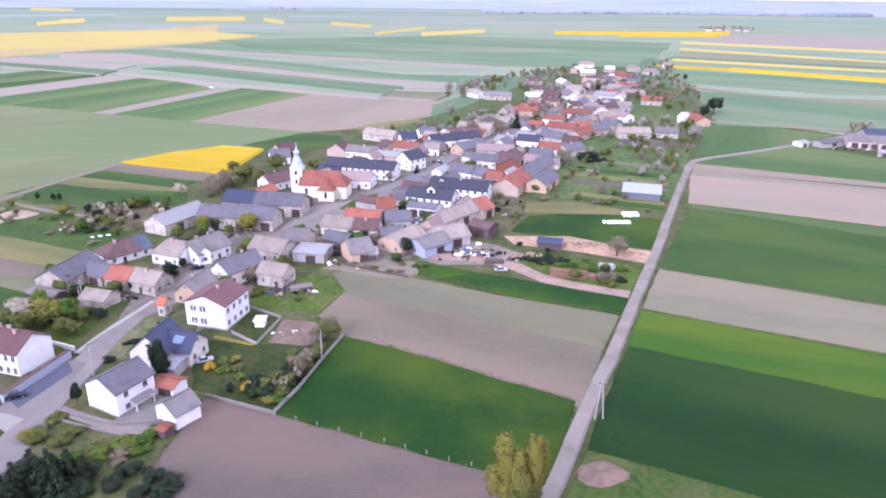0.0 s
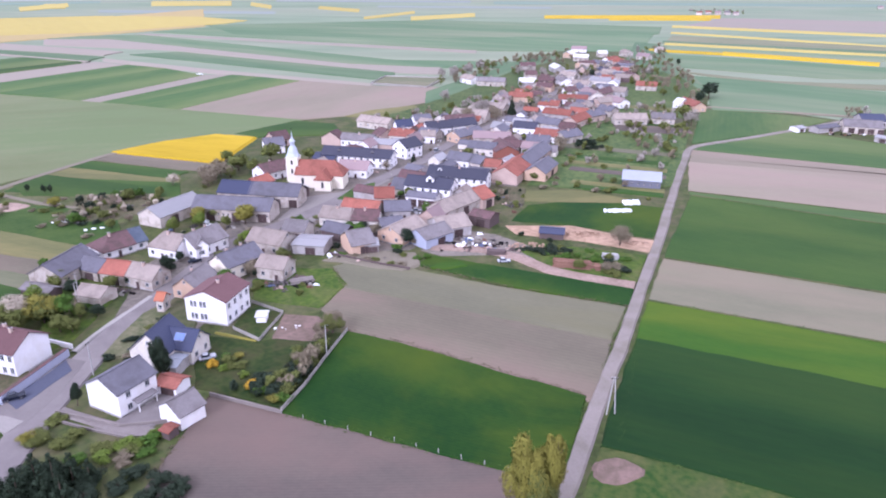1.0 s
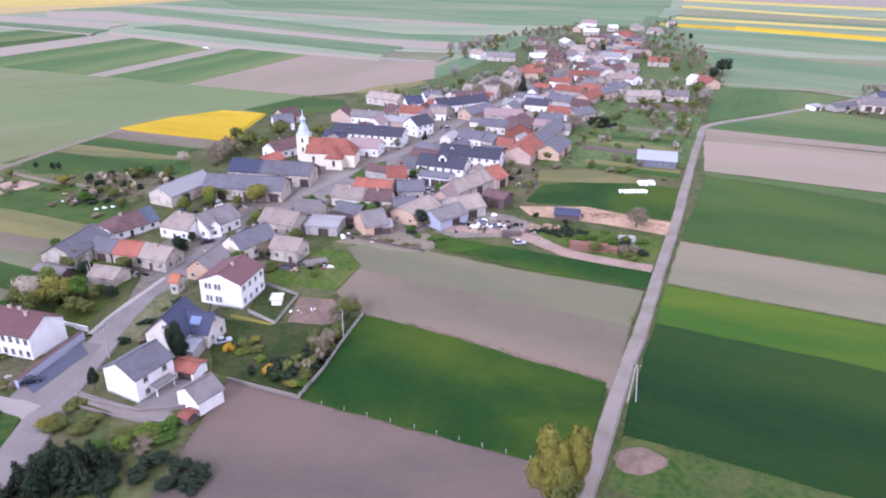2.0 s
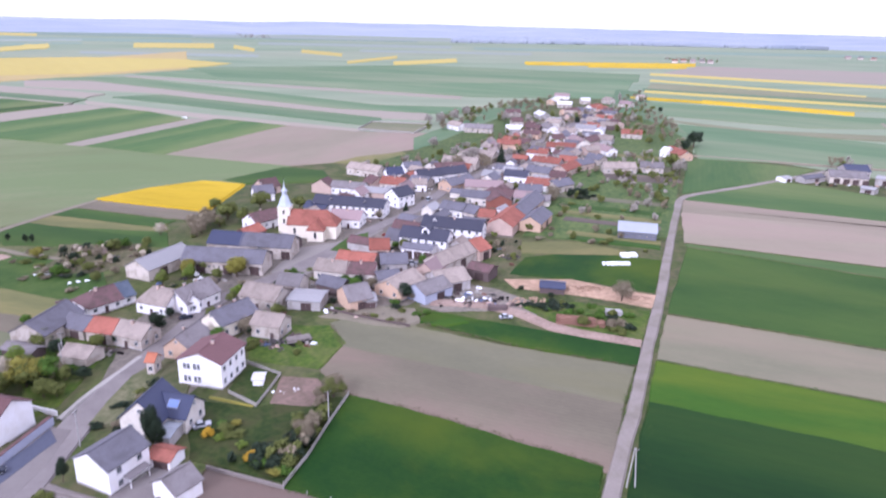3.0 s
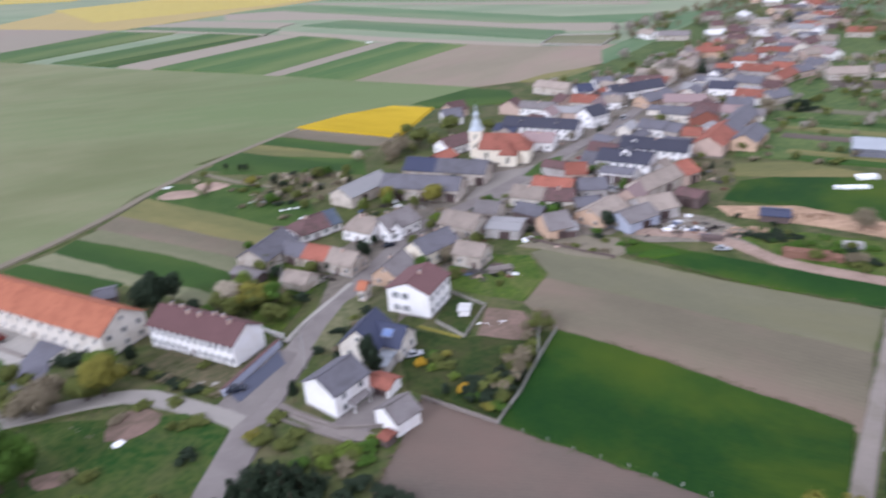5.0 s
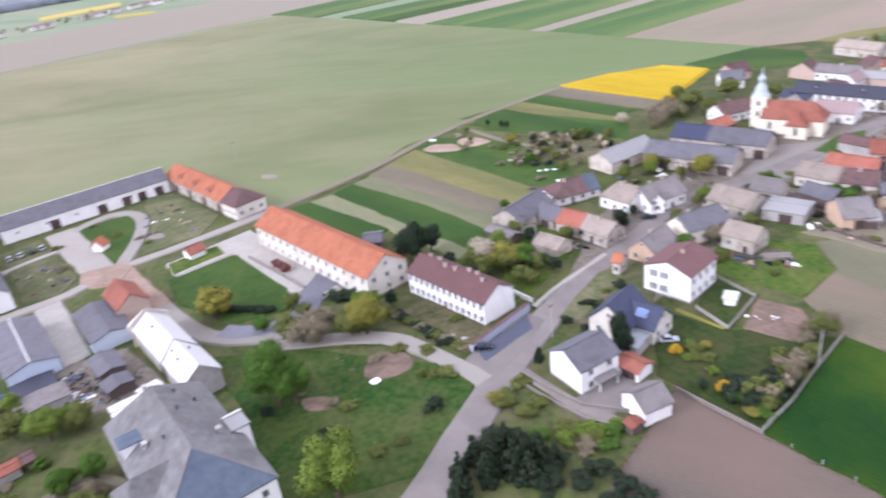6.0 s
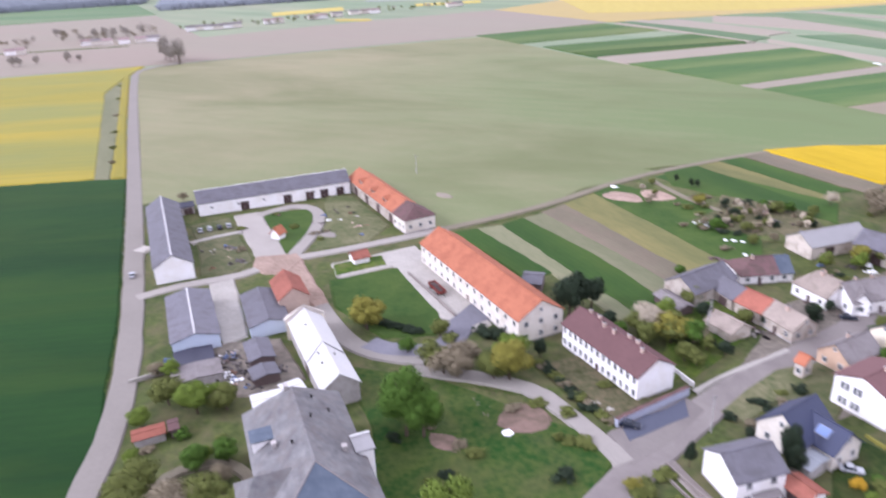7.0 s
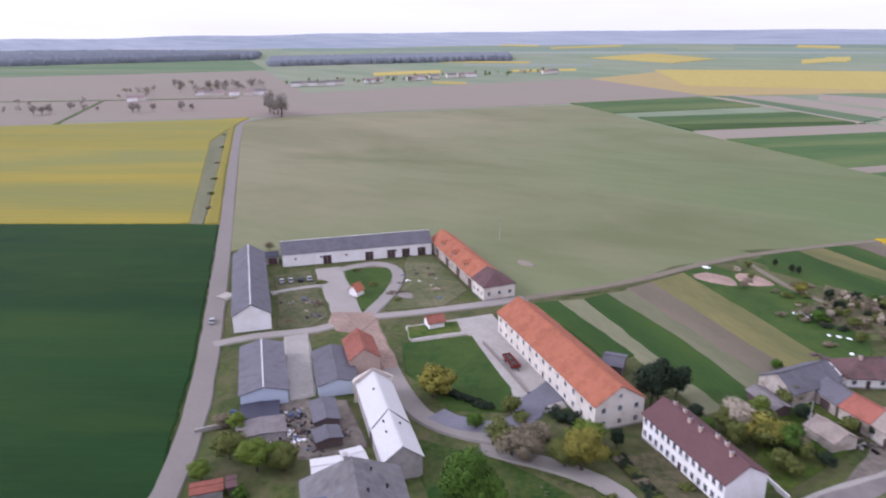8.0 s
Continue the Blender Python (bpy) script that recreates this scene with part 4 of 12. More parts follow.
def heap(name, x, y, rx, ry, h, material, label, n=40, size=0.6, turn=0, seed=1):
    """A loose heap of rough blocks."""
    rng = random.Random(seed * 97 + int(x) * 3 + int(y))
    bm = bmesh.new()
    for _ in range(n):
        a, d = rng.uniform(0, math.tau), math.sqrt(rng.random())
        px, py = rx * d * math.cos(a), ry * d * math.sin(a)
        s = size * rng.uniform(0.5, 1.4)
        top_z = max(0.1, h * (1 - d * d)) * rng.uniform(0.4, 1)
        vs = box(bm, px - s, py - s * 0.6, -0.1, px + s, py + s * 0.6, top_z + s * 0.3)
        t = Matrix.Translation((px, py, 0)) @ Matrix.Rotation(rng.uniform(0, 3.1), 4, "Z") @ Matrix.Rotation(rng.uniform(-0.25, 0.25), 4, "X") @ Matrix.Translation((-px, -py, 0))
        bmesh.ops.transform(bm, matrix=t, verts=vs)
    ob = part(name, bm, material, m=pose(x, y, 0.1, 0, 0, turn))
    return tagged(ob, label, name.replace("_", " "), kind="stuff")


def built_over(x, y, gap):
    """True where a building's walls, widened by a gap, cover the spot."""
    for c, turn, half, deep in PLOTS:
        dx, dy = x - c.x, y - c.y
        u, v = dx * math.cos(turn) + dy * math.sin(turn), dy * math.cos(turn) - dx * math.sin(turn)
        if abs(u) < half + gap and abs(v) < deep + gap:
            return True
    return False


YARD_BITS = (("rubble", "heap of mixed scrap and rubble in a yard"), ("boards", "heap of old boards in a yard"), ("tarp_white", "pale sacks lying in a yard"),
             ("soot", "dark scrap metal in a yard"), ("brick_old", "heap of old bricks in a yard"), ("concrete", "heap of pale slabs in a yard"),
             ("tarp_blue", "bluish scrap sheets in a yard"), ("log_red", "heap of split firewood in a yard"))


def litter(points, count, seed, green=0.3):
    """Small heaps and bushes strewn over a yard, clear of the buildings."""
    rng = random.Random(seed)
    xs, ys = [p[0] for p in points], [p[1] for p in points]
    put = 0
    for _ in range(count * 12):
        x, y = rng.uniform(min(xs), max(xs)), rng.uniform(min(ys), max(ys))
        if put == count or not inside(x, y, points) or built_over(x, y, 1.6):
            continue
        put += 1
        if rng.random() < green:
            shrub(x, y, rng.uniform(0.9, 2.0), rng.uniform(1.2, 3.2), rng.choice(("olive", "bare", "dark", "bare")))
        else:
            material, label = rng.choice(YARD_BITS)
            heap("yard_heap", x, y, rng.uniform(0.8, 2.0), rng.uniform(0.6, 1.3), rng.uniform(0.5, 1.3), material, label, rng.randint(5, 12), 0.32, turn=rng.randint(0, 179))


def trailer(x, y, turn, long, label):
    """A farm trailer: drawbar, chassis, boarded body and four wheels."""
    top = new("farm_trailer")
    top.matrix_basis = pose(x, y, ground(x, y), 0, 0, turn)
    tagged(top, label, "trailer")
    h = long / 2
    bm = bmesh.new()
    box(bm, -h, -1.15, 0.85, h, 1.15, 0.98)
    for s in (-1, 1):
        box(bm, -h, s * 1.15 - 0.05, 0.98, h, s * 1.15 + 0.05, 1.7)
        box(bm, s * h - 0.05, -1.1, 0.98, s * h + 0.05, 1.1, 1.7)
        for k in range(5):
            xx = -h + (k + 0.5) * long / 5
            box(bm, xx - 0.06, s * 1.22 - 0.05, 0.9, xx + 0.06, s * 1.22 + 0.05, 1.75)
    part("body", bm, "machine_red", top)
    bm = bmesh.new()
    box(bm, -h, -0.45, 0.6, h, -0.3, 0.85)
    box(bm, -h, 0.3, 0.6, h, 0.45, 0.85)
    box(bm, h, -0.08, 0.6, h + 1.8, 0.08, 0.72)
    part("chassis", bm, "soot", top)
    for sx in (-0.6, 0.6):
        for sy in (-1, 1):
            bm = bmesh.new()
            tube(bm, (sx * h, sy * 0.8, 0.42), (sx * h, sy * 1.1, 0.42), 0.42, 0.42, 12)
            part("wheel", bm, "tyre", top)
    for k in range(7):
        xx = -h + (k + 0.6) * long / 7.5
        bm = bmesh.new()
        box(bm, xx - 0.25, -0.8 + 0.1 * (k % 3), 0.98, xx + 0.22, 0.5 + 0.12 * (k % 2), 1.5 + 0.12 * (k % 4))
        part("plank", bm, "boards", top)
    return top


def log_pile(x, y, turn, long, rows, count, material, label, r=0.28):
    top = new("log_pile")
    top.matrix_basis = pose(x, y, 0.2, 0, 0, turn)
    tagged(top, label, "log pile")
    bm = bmesh.new()
    tube(bm, (-long / 2, 0, 0), (long / 2, 0, 0), r, r * 0.9, 9)
    first = None
    rng = random.Random(int(x + y))
    for k in range(rows):
        for j in range(count - k):
            m = pose(rng.uniform(-0.4, 0.4), (j - (count - k - 1) / 2) * r * 2.02, r + k * r * 1.72, rng.uniform(0, 90), 0, rng.uniform(-2, 2))
            if first is None:
                first = part("log", bm, material, top, m=m)
            else:
                shared("log", first.data, top, m)
    return top


def bale_row(x, y, turn, n, label):
    """Round bales wrapped in white foil, side by side."""
    bm = bmesh.new()
    tube(bm, (0, -0.65, 0), (0, 0.65, 0), 0.68, 0.68, 18)
    bmesh.ops.bevel(bm, geom=[e for e in bm.edges if e.calc_face_angle(0) > 1.0], offset=0.12, segments=2, affect="EDGES")
    me = bpy.data.meshes.new("foil")
    bm.to_mesh(me)
    bm.free()
    me.materials.append(MATS["tarp_white"])
    rng = random.Random(n)
    for k in range(n):
        d = (k - (n - 1) / 2) * 1.42
        c, s = math.cos(radians(turn)), math.sin(radians(turn))
        ob = new("wrapped_bale", me)
        ob.matrix_basis = pose(x + d * c + rng.uniform(-0.2, 0.2), y + d * s + rng.uniform(-0.2, 0.2), 0.85, 0, 0, turn + rng.uniform(-8, 8))
        tagged(ob, "round hay bale wrapped in white foil on the grass", "hay bale", "wrapped bales on the paddock")


def woods(points, height, size, count, material, label, seed=3, name="woods"):
    """A far wood as one body of many small rough crowns."""
    rng = random.Random(seed)
    xs, ys = [p[0] for p in points], [p[1] for p in points]
    verts, faces = [], []

    def inside(x, y):
        hit = False
        for (x0, y0), (x1, y1) in zip(points, points[1:] + points[:1]):
            if (y0 > y) != (y1 > y) and x < (x1 - x0) * (y - y0) / (y1 - y0) + x0:
                hit = not hit
        return hit
    made = 0
    while made < count:
        x, y = rng.uniform(min(xs), max(xs)), rng.uniform(min(ys), max(ys))
        if not inside(x, y):
            continue
        made += 1
        r, h = size * rng.uniform(0.7, 1.3), height * rng.uniform(0.88, 1.08)
        i = len(verts)
        verts.append((x, y, h))
        for z, k in ((h * 0.8, 0.6), (h * 0.45, 1.0), (0, 0.85)):
            for j in range(6):
                a = j * math.tau / 6 + rng.uniform(-0.3, 0.3)
                rr = r * k * rng.uniform(0.8, 1.2)
                verts.append((x + rr * math.cos(a), y + rr * math.sin(a), z))
        for j in range(6):
            n = (j + 1) % 6
            faces.append((i, i + 1 + j, i + 1 + n))
            faces.append((i + 1 + j, i + 7 + j, i + 7 + n, i + 1 + n))
            faces.append((i + 7 + j, i + 13 + j, i + 13 + n, i + 7 + n))
    n, i = len(points), len(verts)
    verts += [(x, y, 0) for x, y in points] + [(x, y, height * 0.86) for x, y in points]
    faces += [tuple(i + n + k for k in range(n))] + [(i + k, i + (k + 1) % n, i + n + (k + 1) % n, i + n + k) for k in range(n)]
    me = bpy.data.meshes.new(name)
    me.from_pydata(verts, [], faces)
    me.polygons.foreach_set("use_smooth", [True] * len(me.polygons))
    me.materials.append(MATS[material])
    return tagged(new(name, me), label, "woods", kind="stuff")


def far_ridge(cx, cy, label):
    """Low wooded hills all round the plain, their height set to fit the camera's horizon."""
    rng = random.Random(12)
    waves = [(rng.randint(3, 40), rng.uniform(0, math.tau), rng.uniform(0.5, 1.6)) for _ in range(14)]
    steps = ((3300, -0.4), (3700, 4.0), (4100, 12.0), (4500, 24.0), (4880, 41.0), (4960, 40.0))
    n = 720
    verts, faces = [], []
    for r, z in steps:
        for j in range(n):
            a = j * math.tau / n
            up = sum(w * math.sin(f * a + p) for f, p, w in waves) * z / 60
            rr = r + (60 * math.sin(9 * a) + 40 * math.sin(23 * a + 1)) * (1 if r < 4600 else 0)
            verts.append((cx + rr * math.cos(a), cy + rr * math.sin(a), z + up + (rng.uniform(-0.8, 0.8) if 5 < z else 0)))
    for i in range(len(steps) - 1):
        for j in range(n):
            k = (j + 1) % n
            faces.append((i * n + j, (i + 1) * n + j, (i + 1) * n + k, i * n + k))
    me = bpy.data.meshes.new("backdrop")
    me.from_pydata(verts, [], faces)
    me.polygons.foreach_set("use_smooth", [True] * len(faces))
    me.materials.append(MATS["forest_haze"])
    return tagged(new("backdrop", me), label, "backdrop", kind="structure")


def lathe(bm, profile, sides=8, z0=0.0, mi=0):
    rings = []
    for r, z in profile:
        rings.append([bm.verts.new((r * math.cos((k + 0.5) * math.tau / sides), r * math.sin((k + 0.5) * math.tau / sides), z + z0)) for k in range(sides)])
    for a, b in zip(rings, rings[1:]):
        for k in range(sides):
            bm.faces.new((a[k], a[(k + 1) % sides], b[(k + 1) % sides], b[k])).material_index = mi
    bm.faces.new(rings[0][::-1])
    bm.faces.new(rings[-1])


def arch_window(parent, x, y, z, turn, w=1.1, h=2.6):
    bm = bmesh.new()
    out = [(-w / 2, 0), (w / 2, 0)] + [(w / 2 * math.cos(k * math.pi / 8), h - w / 2 + w / 2 * math.sin(k * math.pi / 8)) for k in range(9)]
    vs = [bm.verts.new((a, -0.05, b)) for a, b in out]
    f = bm.faces.new(vs)
    ext = bmesh.ops.extrude_face_region(bm, geom=[f])
    bmesh.ops.translate(bm, vec=(0, 0.09, 0), verts=[v for v in ext["geom"] if isinstance(v, bmesh.types.BMVert)])
    win = part("window", bm, "window_glass", parent, m=pose(x, y, z, 0, 0, turn))
    bm = bmesh.new()
    box(bm, -w / 2 - 0.12, -0.16, -0.14, w / 2 + 0.12, 0.02, 0)
    part("sill", bm, "plaster_grey", win)


def church(x, y, turn):
    """White village church: west tower with a slender copper spire, red tiled nave with a hipped choir and a side chapel."""
    top = new("church")
    top.matrix_basis = pose(x, y, 0.05, 0, 0, turn)
    tagged(top, "cream plastered church with red tile roof and slender pale spire", "church")
    s = 2.6
    bm = bmesh.new()
    box(bm, -s, -s, -0.3, s, s, 12.6)
    tower = part("tower", bm, "plaster_warm", top)
    for z in (4.8, 8.9, 12.4):
        bm = bmesh.new()
        box(bm, -s - 0.2, -s - 0.2, z, s + 0.2, s + 0.2, z + 0.3)
        part("cornice", bm, "plaster_cream", tower)
    bm = bmesh.new()
    lathe(bm, ((3.1, 12.7), (2.95, 13.2), (2.3, 14.2), (2.05, 15.4), (1.5, 16.7), (1.05, 17.4)))
    part("helmet", bm, "copper_blue", tower)
    bm = bmesh.new()
    lathe(bm, ((1.0, 17.3), (1.0, 19.0), (1.45, 19.1), (1.3, 19.5), (0.55, 20.4), (0.26, 21.6), (0.06, 24.0)))
    spire = part("spire", bm, "copper_blue", tower)
    bm = bmesh.new()
    tube(bm, (0, 0, 23.9), (0, 0, 25.2), 0.05, 0.04, 6)
    box(bm, -0.35, -0.04, 24.6, 0.35, 0.04, 24.7)
    part("cross", bm, "soot", spire)
    for k, (wx, wy) in enumerate(((0, -s), (s, 0), (0, s), (-s, 0))):
        for z in (9.6, 5.6):
            arch_window(tower, wx, wy, z, k * 90, 0.9, 1.9)
    L, W = 21.0, 10.5
    body = new("nave")
    body.parent = top
    body.matrix_basis = pose(s + L / 2 - 0.4, 0, 0)
    body["label"] = "white nave under a red tiled roof"
    bm = bmesh.new()
    hull(bm, L, W, 6.0, 6.0, 11.2, 0, 4.5, -0.3)
    part("wall", bm, "plaster_warm", body)
    roof_part(L, W, 6.0, 11.2, 0, 4.5, "roof_red", body)
    for k in range(3):
        for sd in (-1, 1):
            arch_window(body, -L / 2 + 3 + k * 6.5, sd * W / 2, 1.8, 0 if sd < 0 else 180)
    chapel = new("chapel")
    chapel.parent = top
    chapel.matrix_basis = pose(s + L * 0.60, -W / 2 - 1.5, 0, 0, 0, 90)
    bm = bmesh.new()
    hull(bm, 6.5, 7.0, 5.2, 5.2, 8.6, 1.6, 0, -0.3)
    part("wall", bm, "plaster_warm", chapel)
    roof_part(6.5, 7.0, 5.2, 8.6, 1.6, 0, "roof_red", chapel)
    arch_window(chapel, -3.25, 0, 1.6, -90)
    for k in (-1, 1):
        bm = bmesh.new()
        box(bm, -0.5, -0.5, -0.3, 0.5, 0.5, 5.0)
        part("buttress", bm, "plaster_warm", body, m=pose(L / 2 - 4.2, k * (W / 2 + 0.3), 0))
    bm = bmesh.new()
    box(bm, -0.9, -0.1, 0, 0.9, 0.05, 2.8)
    part("door", bm, "door_brown", tower, m=pose(-s, 0, 0, 0, 0, -90))
    return top


def manor_extras(top, L, W, eave, ridge, h0):
    """Steel-clad front hip, side bay, cross wing, skylights and chimneys of the manor's roof."""
    over, slope = 0.45, (ridge - eave) / (W / 2)
    drop = slope * over
    bm = bmesh.new()
    base = ((-L / 2 - over, -W / 2 - over, eave - drop), (-L / 2 - over, W / 2 + over, eave - drop), (-L / 2 + h0, 0, ridge))
    lo, hi = [bm.verts.new((x, y, z + 0.27)) for x, y, z in base], [bm.verts.new((x, y, z + 0.36)) for x, y, z in base]
    for f in (hi[::-1], lo, (lo[0], hi[0], hi[1], lo[1]), (lo[1], hi[1], hi[2], lo[2]), (lo[2], hi[2], hi[0], lo[0])):
        bm.faces.new(f)
    bmesh.ops.recalc_face_normals(bm, faces=bm.faces[:])
    part("hip_cladding", bm, "roof_steel", top, "blue-grey sheet metal cladding")
    bay = new("bay")
    bay.parent = top
    bay.matrix_basis = pose(-1.5, -W / 2 - 0.6, 0)
    bm = bmesh.new()
    box(bm, -2.2, -1.2, -0.25, 2.2, 1.5, eave + 1.4)
    part("wall", bm, "plaster_white", bay)
    bm = bmesh.new()
    box(bm, -2.5, -1.5, eave + 1.4, 2.5, 2.2, eave + 1.65)
    part("roof", bm, "roof_metal", bay)
    bm = bmesh.new()
    box(bm, 2.0, -1.6, eave + 1.65, 2.6, 2.2, eave + 1.95)
    part("parapet", bm, "roof_white", bay)
    wing = new("cross_wing")
    wing.parent = top
    wing.matrix_basis = pose(-6.5, W / 2 - 1.0, 0, 0, 0, 90)
    bm = bmesh.new()
    hull(bm, 9, 10, eave, eave, eave + 4.2, 0, 3, -0.25)
    part("wall", bm, "plaster_white", wing)
    roof_part(9, 10, eave, eave + 4.2, 0, 3, "roof_patched", wing)
    bm = bmesh.new()
    box(bm, -1.8, -0.5, -0.1, 1.8, 2.6, 2.4)
    dormer = part("dormer", bm, "plaster_white", top, m=pose(6.5, W / 2 - 3.0, eave + 0.6))
    bm = bmesh.new()
    box(bm, -2.1, -2.6, 2.4, 2.1, 2.9, 2.6)
    part("dormer_roof", bm, "roof_steel", dormer)
    for x, y in ((2.0, 5.6), (-3.5, -6.2), (15.0, 1.0)):
        z = ridge - abs(y) * slope
        bm = bmesh.new()
        box(bm, -0.5, -0.4, -0.8, 0.5, 0.4, 1.2)
        box(bm, -0.6, -0.5, 1.2, 0.6, 0.5, 1.35)
        part("chimney", bm, "plaster_grey", top, m=pose(x, y, z))
    for x, y in ((12.5, -3.5), (9.0, -6.0), (5.0, -2.0), (-1.0, 2.6)):
        z = ridge - abs(y) * slope
        bm = bmesh.new()
        tube(bm, (0, 0, -0.2), (0, 0, 0.9), 0.16, 0.16, 7)
        tube(bm, (0, 0, 0.9), (0, 0, 1.05), 0.3, 0.1, 7)
        part("vent", bm, "soot", top, m=pose(x, y, z))
    for s in (-1, 1):
        bm = bmesh.new()
        tube(bm, (-L / 2 - over, s * (W / 2 + over), eave - drop + 0.36), (-L / 2 + h0, 0, ridge + 0.36), 0.14, 0.14, 6)
        part("hip_cap", bm, "roof_grey", top)


def sheet_barn_extras(top, L, W, eave, ridge):
    """Round apse end, raised seam and small vents of the white-roofed barn."""
    apse = new("apse")
    apse.parent = top
    apse.matrix_basis = pose(-L / 2 + 0.9, 0, 0)
    n = 10
    ring = [(math.cos(math.pi / 2 + math.pi * k / n), math.sin(math.pi / 2 + math.pi * k / n)) for k in range(n + 1)]
    r = W / 2 + 0.9
    bm = bmesh.new()
    prism(bm, [(c * r * 0.8, s * r) for c, s in ring], -0.25, eave + 0.6)
    part("wall", bm, "plaster_warm", apse)
    bm = bmesh.new()
    base = [bm.verts.new((c * r * 0.88, s * r * 1.08, eave + 0.6)) for c, s in ring]
    tip = bm.verts.new((0.3, 0, ridge + 1.3))
    for p, q in zip(base, base[1:]):
        bm.faces.new((p, q, tip))
    bm.faces.new((base[-1], base[0], tip))
    bm.faces.new(base[::-1])
    bmesh.ops.recalc_face_normals(bm, faces=bm.faces[:])
    part("roof", bm, "roof_cream", apse)
    slope = (ridge - eave) / (W / 2)
    for s in (-1, 1):
        bm = bmesh.new()
        tube(bm, (L * 0.08, 0, ridge + 0.35), (L * 0.14, s * (W / 2 + 0.3), eave + 0.25), 0.16, 0.16, 5)
        part("seam", bm, "roof_metal", top)
    for x, y in ((-L * 0.25, -1.4), (L * 0.16, -1.8), (L * 0.28, -2.0), (L * 0.22, 1.6)):
        bm = bmesh.new()
        tube(bm, (x, y, ridge - abs(y) * slope - 0.1), (x, y, ridge - abs(y) * slope + 0.75), 0.2, 0.2, 7)
        part("vent", bm, "soot", top)


def dormer(top, x, side, W, eave, ridge, w, wall, roof, out=0.55):
    """Small gabled dormer with a window on one slope of a roof."""
    slope = (ridge - eave) / (W / 2)
    y0 = W / 2 * out
    z0 = ridge - y0 * slope
    h = w * 0.55
    d = new("dormer")
    d.parent = top
    d.matrix_basis = pose(x, side * y0, z0, 0, 0, 0 if side < 0 else 180)
    deep = (h + w * 0.4) / slope
    bm = bmesh.new()
    pts = ((-w / 2, -0.2), (w / 2, -0.2), (w / 2, h), (0, h + w * 0.4), (-w / 2, h))
    front = [bm.verts.new((px, 0, pz)) for px, pz in pts]
    rear = [bm.verts.new((px, deep, max(pz, 0.2))) for px, pz in pts]
    bm.faces.new(front[::-1])
    bm.faces.new(rear)
    for i in range(5):
        bm.faces.new((front[i], front[(i + 1) % 5], rear[(i + 1) % 5], rear[i]))
    bmesh.ops.recalc_face_normals(bm, faces=bm.faces[:])
    part("wall", bm, wall, d)
    bm = bmesh.new()
    for s in (-1, 1):
        a = [(s * (w / 2 + 0.25), -0.25, h - 0.2), (0, -0.25, h + w * 0.4 + 0.1), (0, deep, h + w * 0.4 + 0.1), (s * (w / 2 + 0.25), deep, h - 0.2)]
        lo = [bm.verts.new(p) for p in a]
        hi = [bm.verts.new((p[0], p[1], p[2] + 0.14)) for p in a]
        bm.faces.new(hi)
        bm.faces.new(lo[::-1])
        for i in range(4):
            bm.faces.new((lo[i], lo[(i + 1) % 4], hi[(i + 1) % 4], hi[i]))
    bmesh.ops.recalc_face_normals(bm, faces=bm.faces[:])
    part("dormer_roof", bm, roof, d)
    bm = bmesh.new()
    box(bm, -w * 0.28, -0.06, h * 0.1, w * 0.28, 0.02, h * 0.95)
    part("pane", bm, "window_glass", d)


def porch(top, x, y, w, d, h, roof_mat, turn=0):
    """Small porch: two posts, a slab and a thin roof."""
    p = new("porch")
    p.parent = top
    p.matrix_basis = pose(x, y, 0, 0, 0, turn)
    for k in (-1, 1):
        bm = bmesh.new()
        box(bm, k * (w / 2 - 0.15) - 0.1, -d + 0.1, -0.2, k * (w / 2 - 0.15) + 0.1, -d + 0.3, h)
        part("post", bm, "plaster_white", p)
    bm = bmesh.new()
    v = box(bm, -w / 2 - 0.2, -d - 0.1, h, w / 2 + 0.2, 0.05, h + 0.14)
    for i in (2, 3, 6, 7):
        v[i].co.z += 0.35
    part("roof", bm, roof_mat, p)
    bm = bmesh.new()
    box(bm, -w / 2, -d, -0.25, w / 2, 0, 0.25)
    part("slab", bm, "concrete", p)


def roof_window(top, x, y, z, tilt, w, d, material):
    bm = bmesh.new()
    box(bm, -w / 2, -d / 2, 0, w / 2, d / 2, 0.12)
    box(bm, -w / 2 - 0.08, -d / 2 - 0.08, -0.05, w / 2 + 0.08, d / 2 + 0.08, 0.06, 1)
    part("roof_panel", bm, [material, "roof_metal"], top, m=pose(x, y, z, tilt, 0, 0))


plants()
bm = bmesh.new()
bmesh.ops.create_grid(bm, x_segments=40, y_segments=40, size=4800)
bmesh.ops.translate(bm, vec=(0, 0, -0.35), verts=bm.verts[:])
tagged(part("ground", bm, "farmland"), "flat green farmland reaching to the horizon", "ground", kind="structure")

field('verge', [(380.0, 170.0), (365.7, 278.7), (323.7, 380.0), (257.0, 467.0), (170.0, 533.7), (68.7, 575.7), (-40.0, 590.0), (-148.7, 575.7), (-250.0, 533.7), (-337.0, 467.0), (-403.7, 380.0), (-445.7, 278.7), (-460.0, 170.0), (-445.7, 61.3), (-403.7, -40.0), (-337.0, -127.0), (-250.0, -193.7), (-148.7, -235.7), (-40.0, -250.0), (68.7, -235.7), (170.0, -193.7), (257.0, -127.0), (323.7, -40.0), (365.7, 61.3)], 'grass', 'rough grass verges and balks between the fields', -0.1, 0)
field('crop_field', [(144.3, 370.0), (223.7, 413.0), (271.4, 364.7), (378.8, 250.4), (142.8, 366.2)], 'wheat_mid', 'green young grain beside the farm track', 0.1521, 153.9)
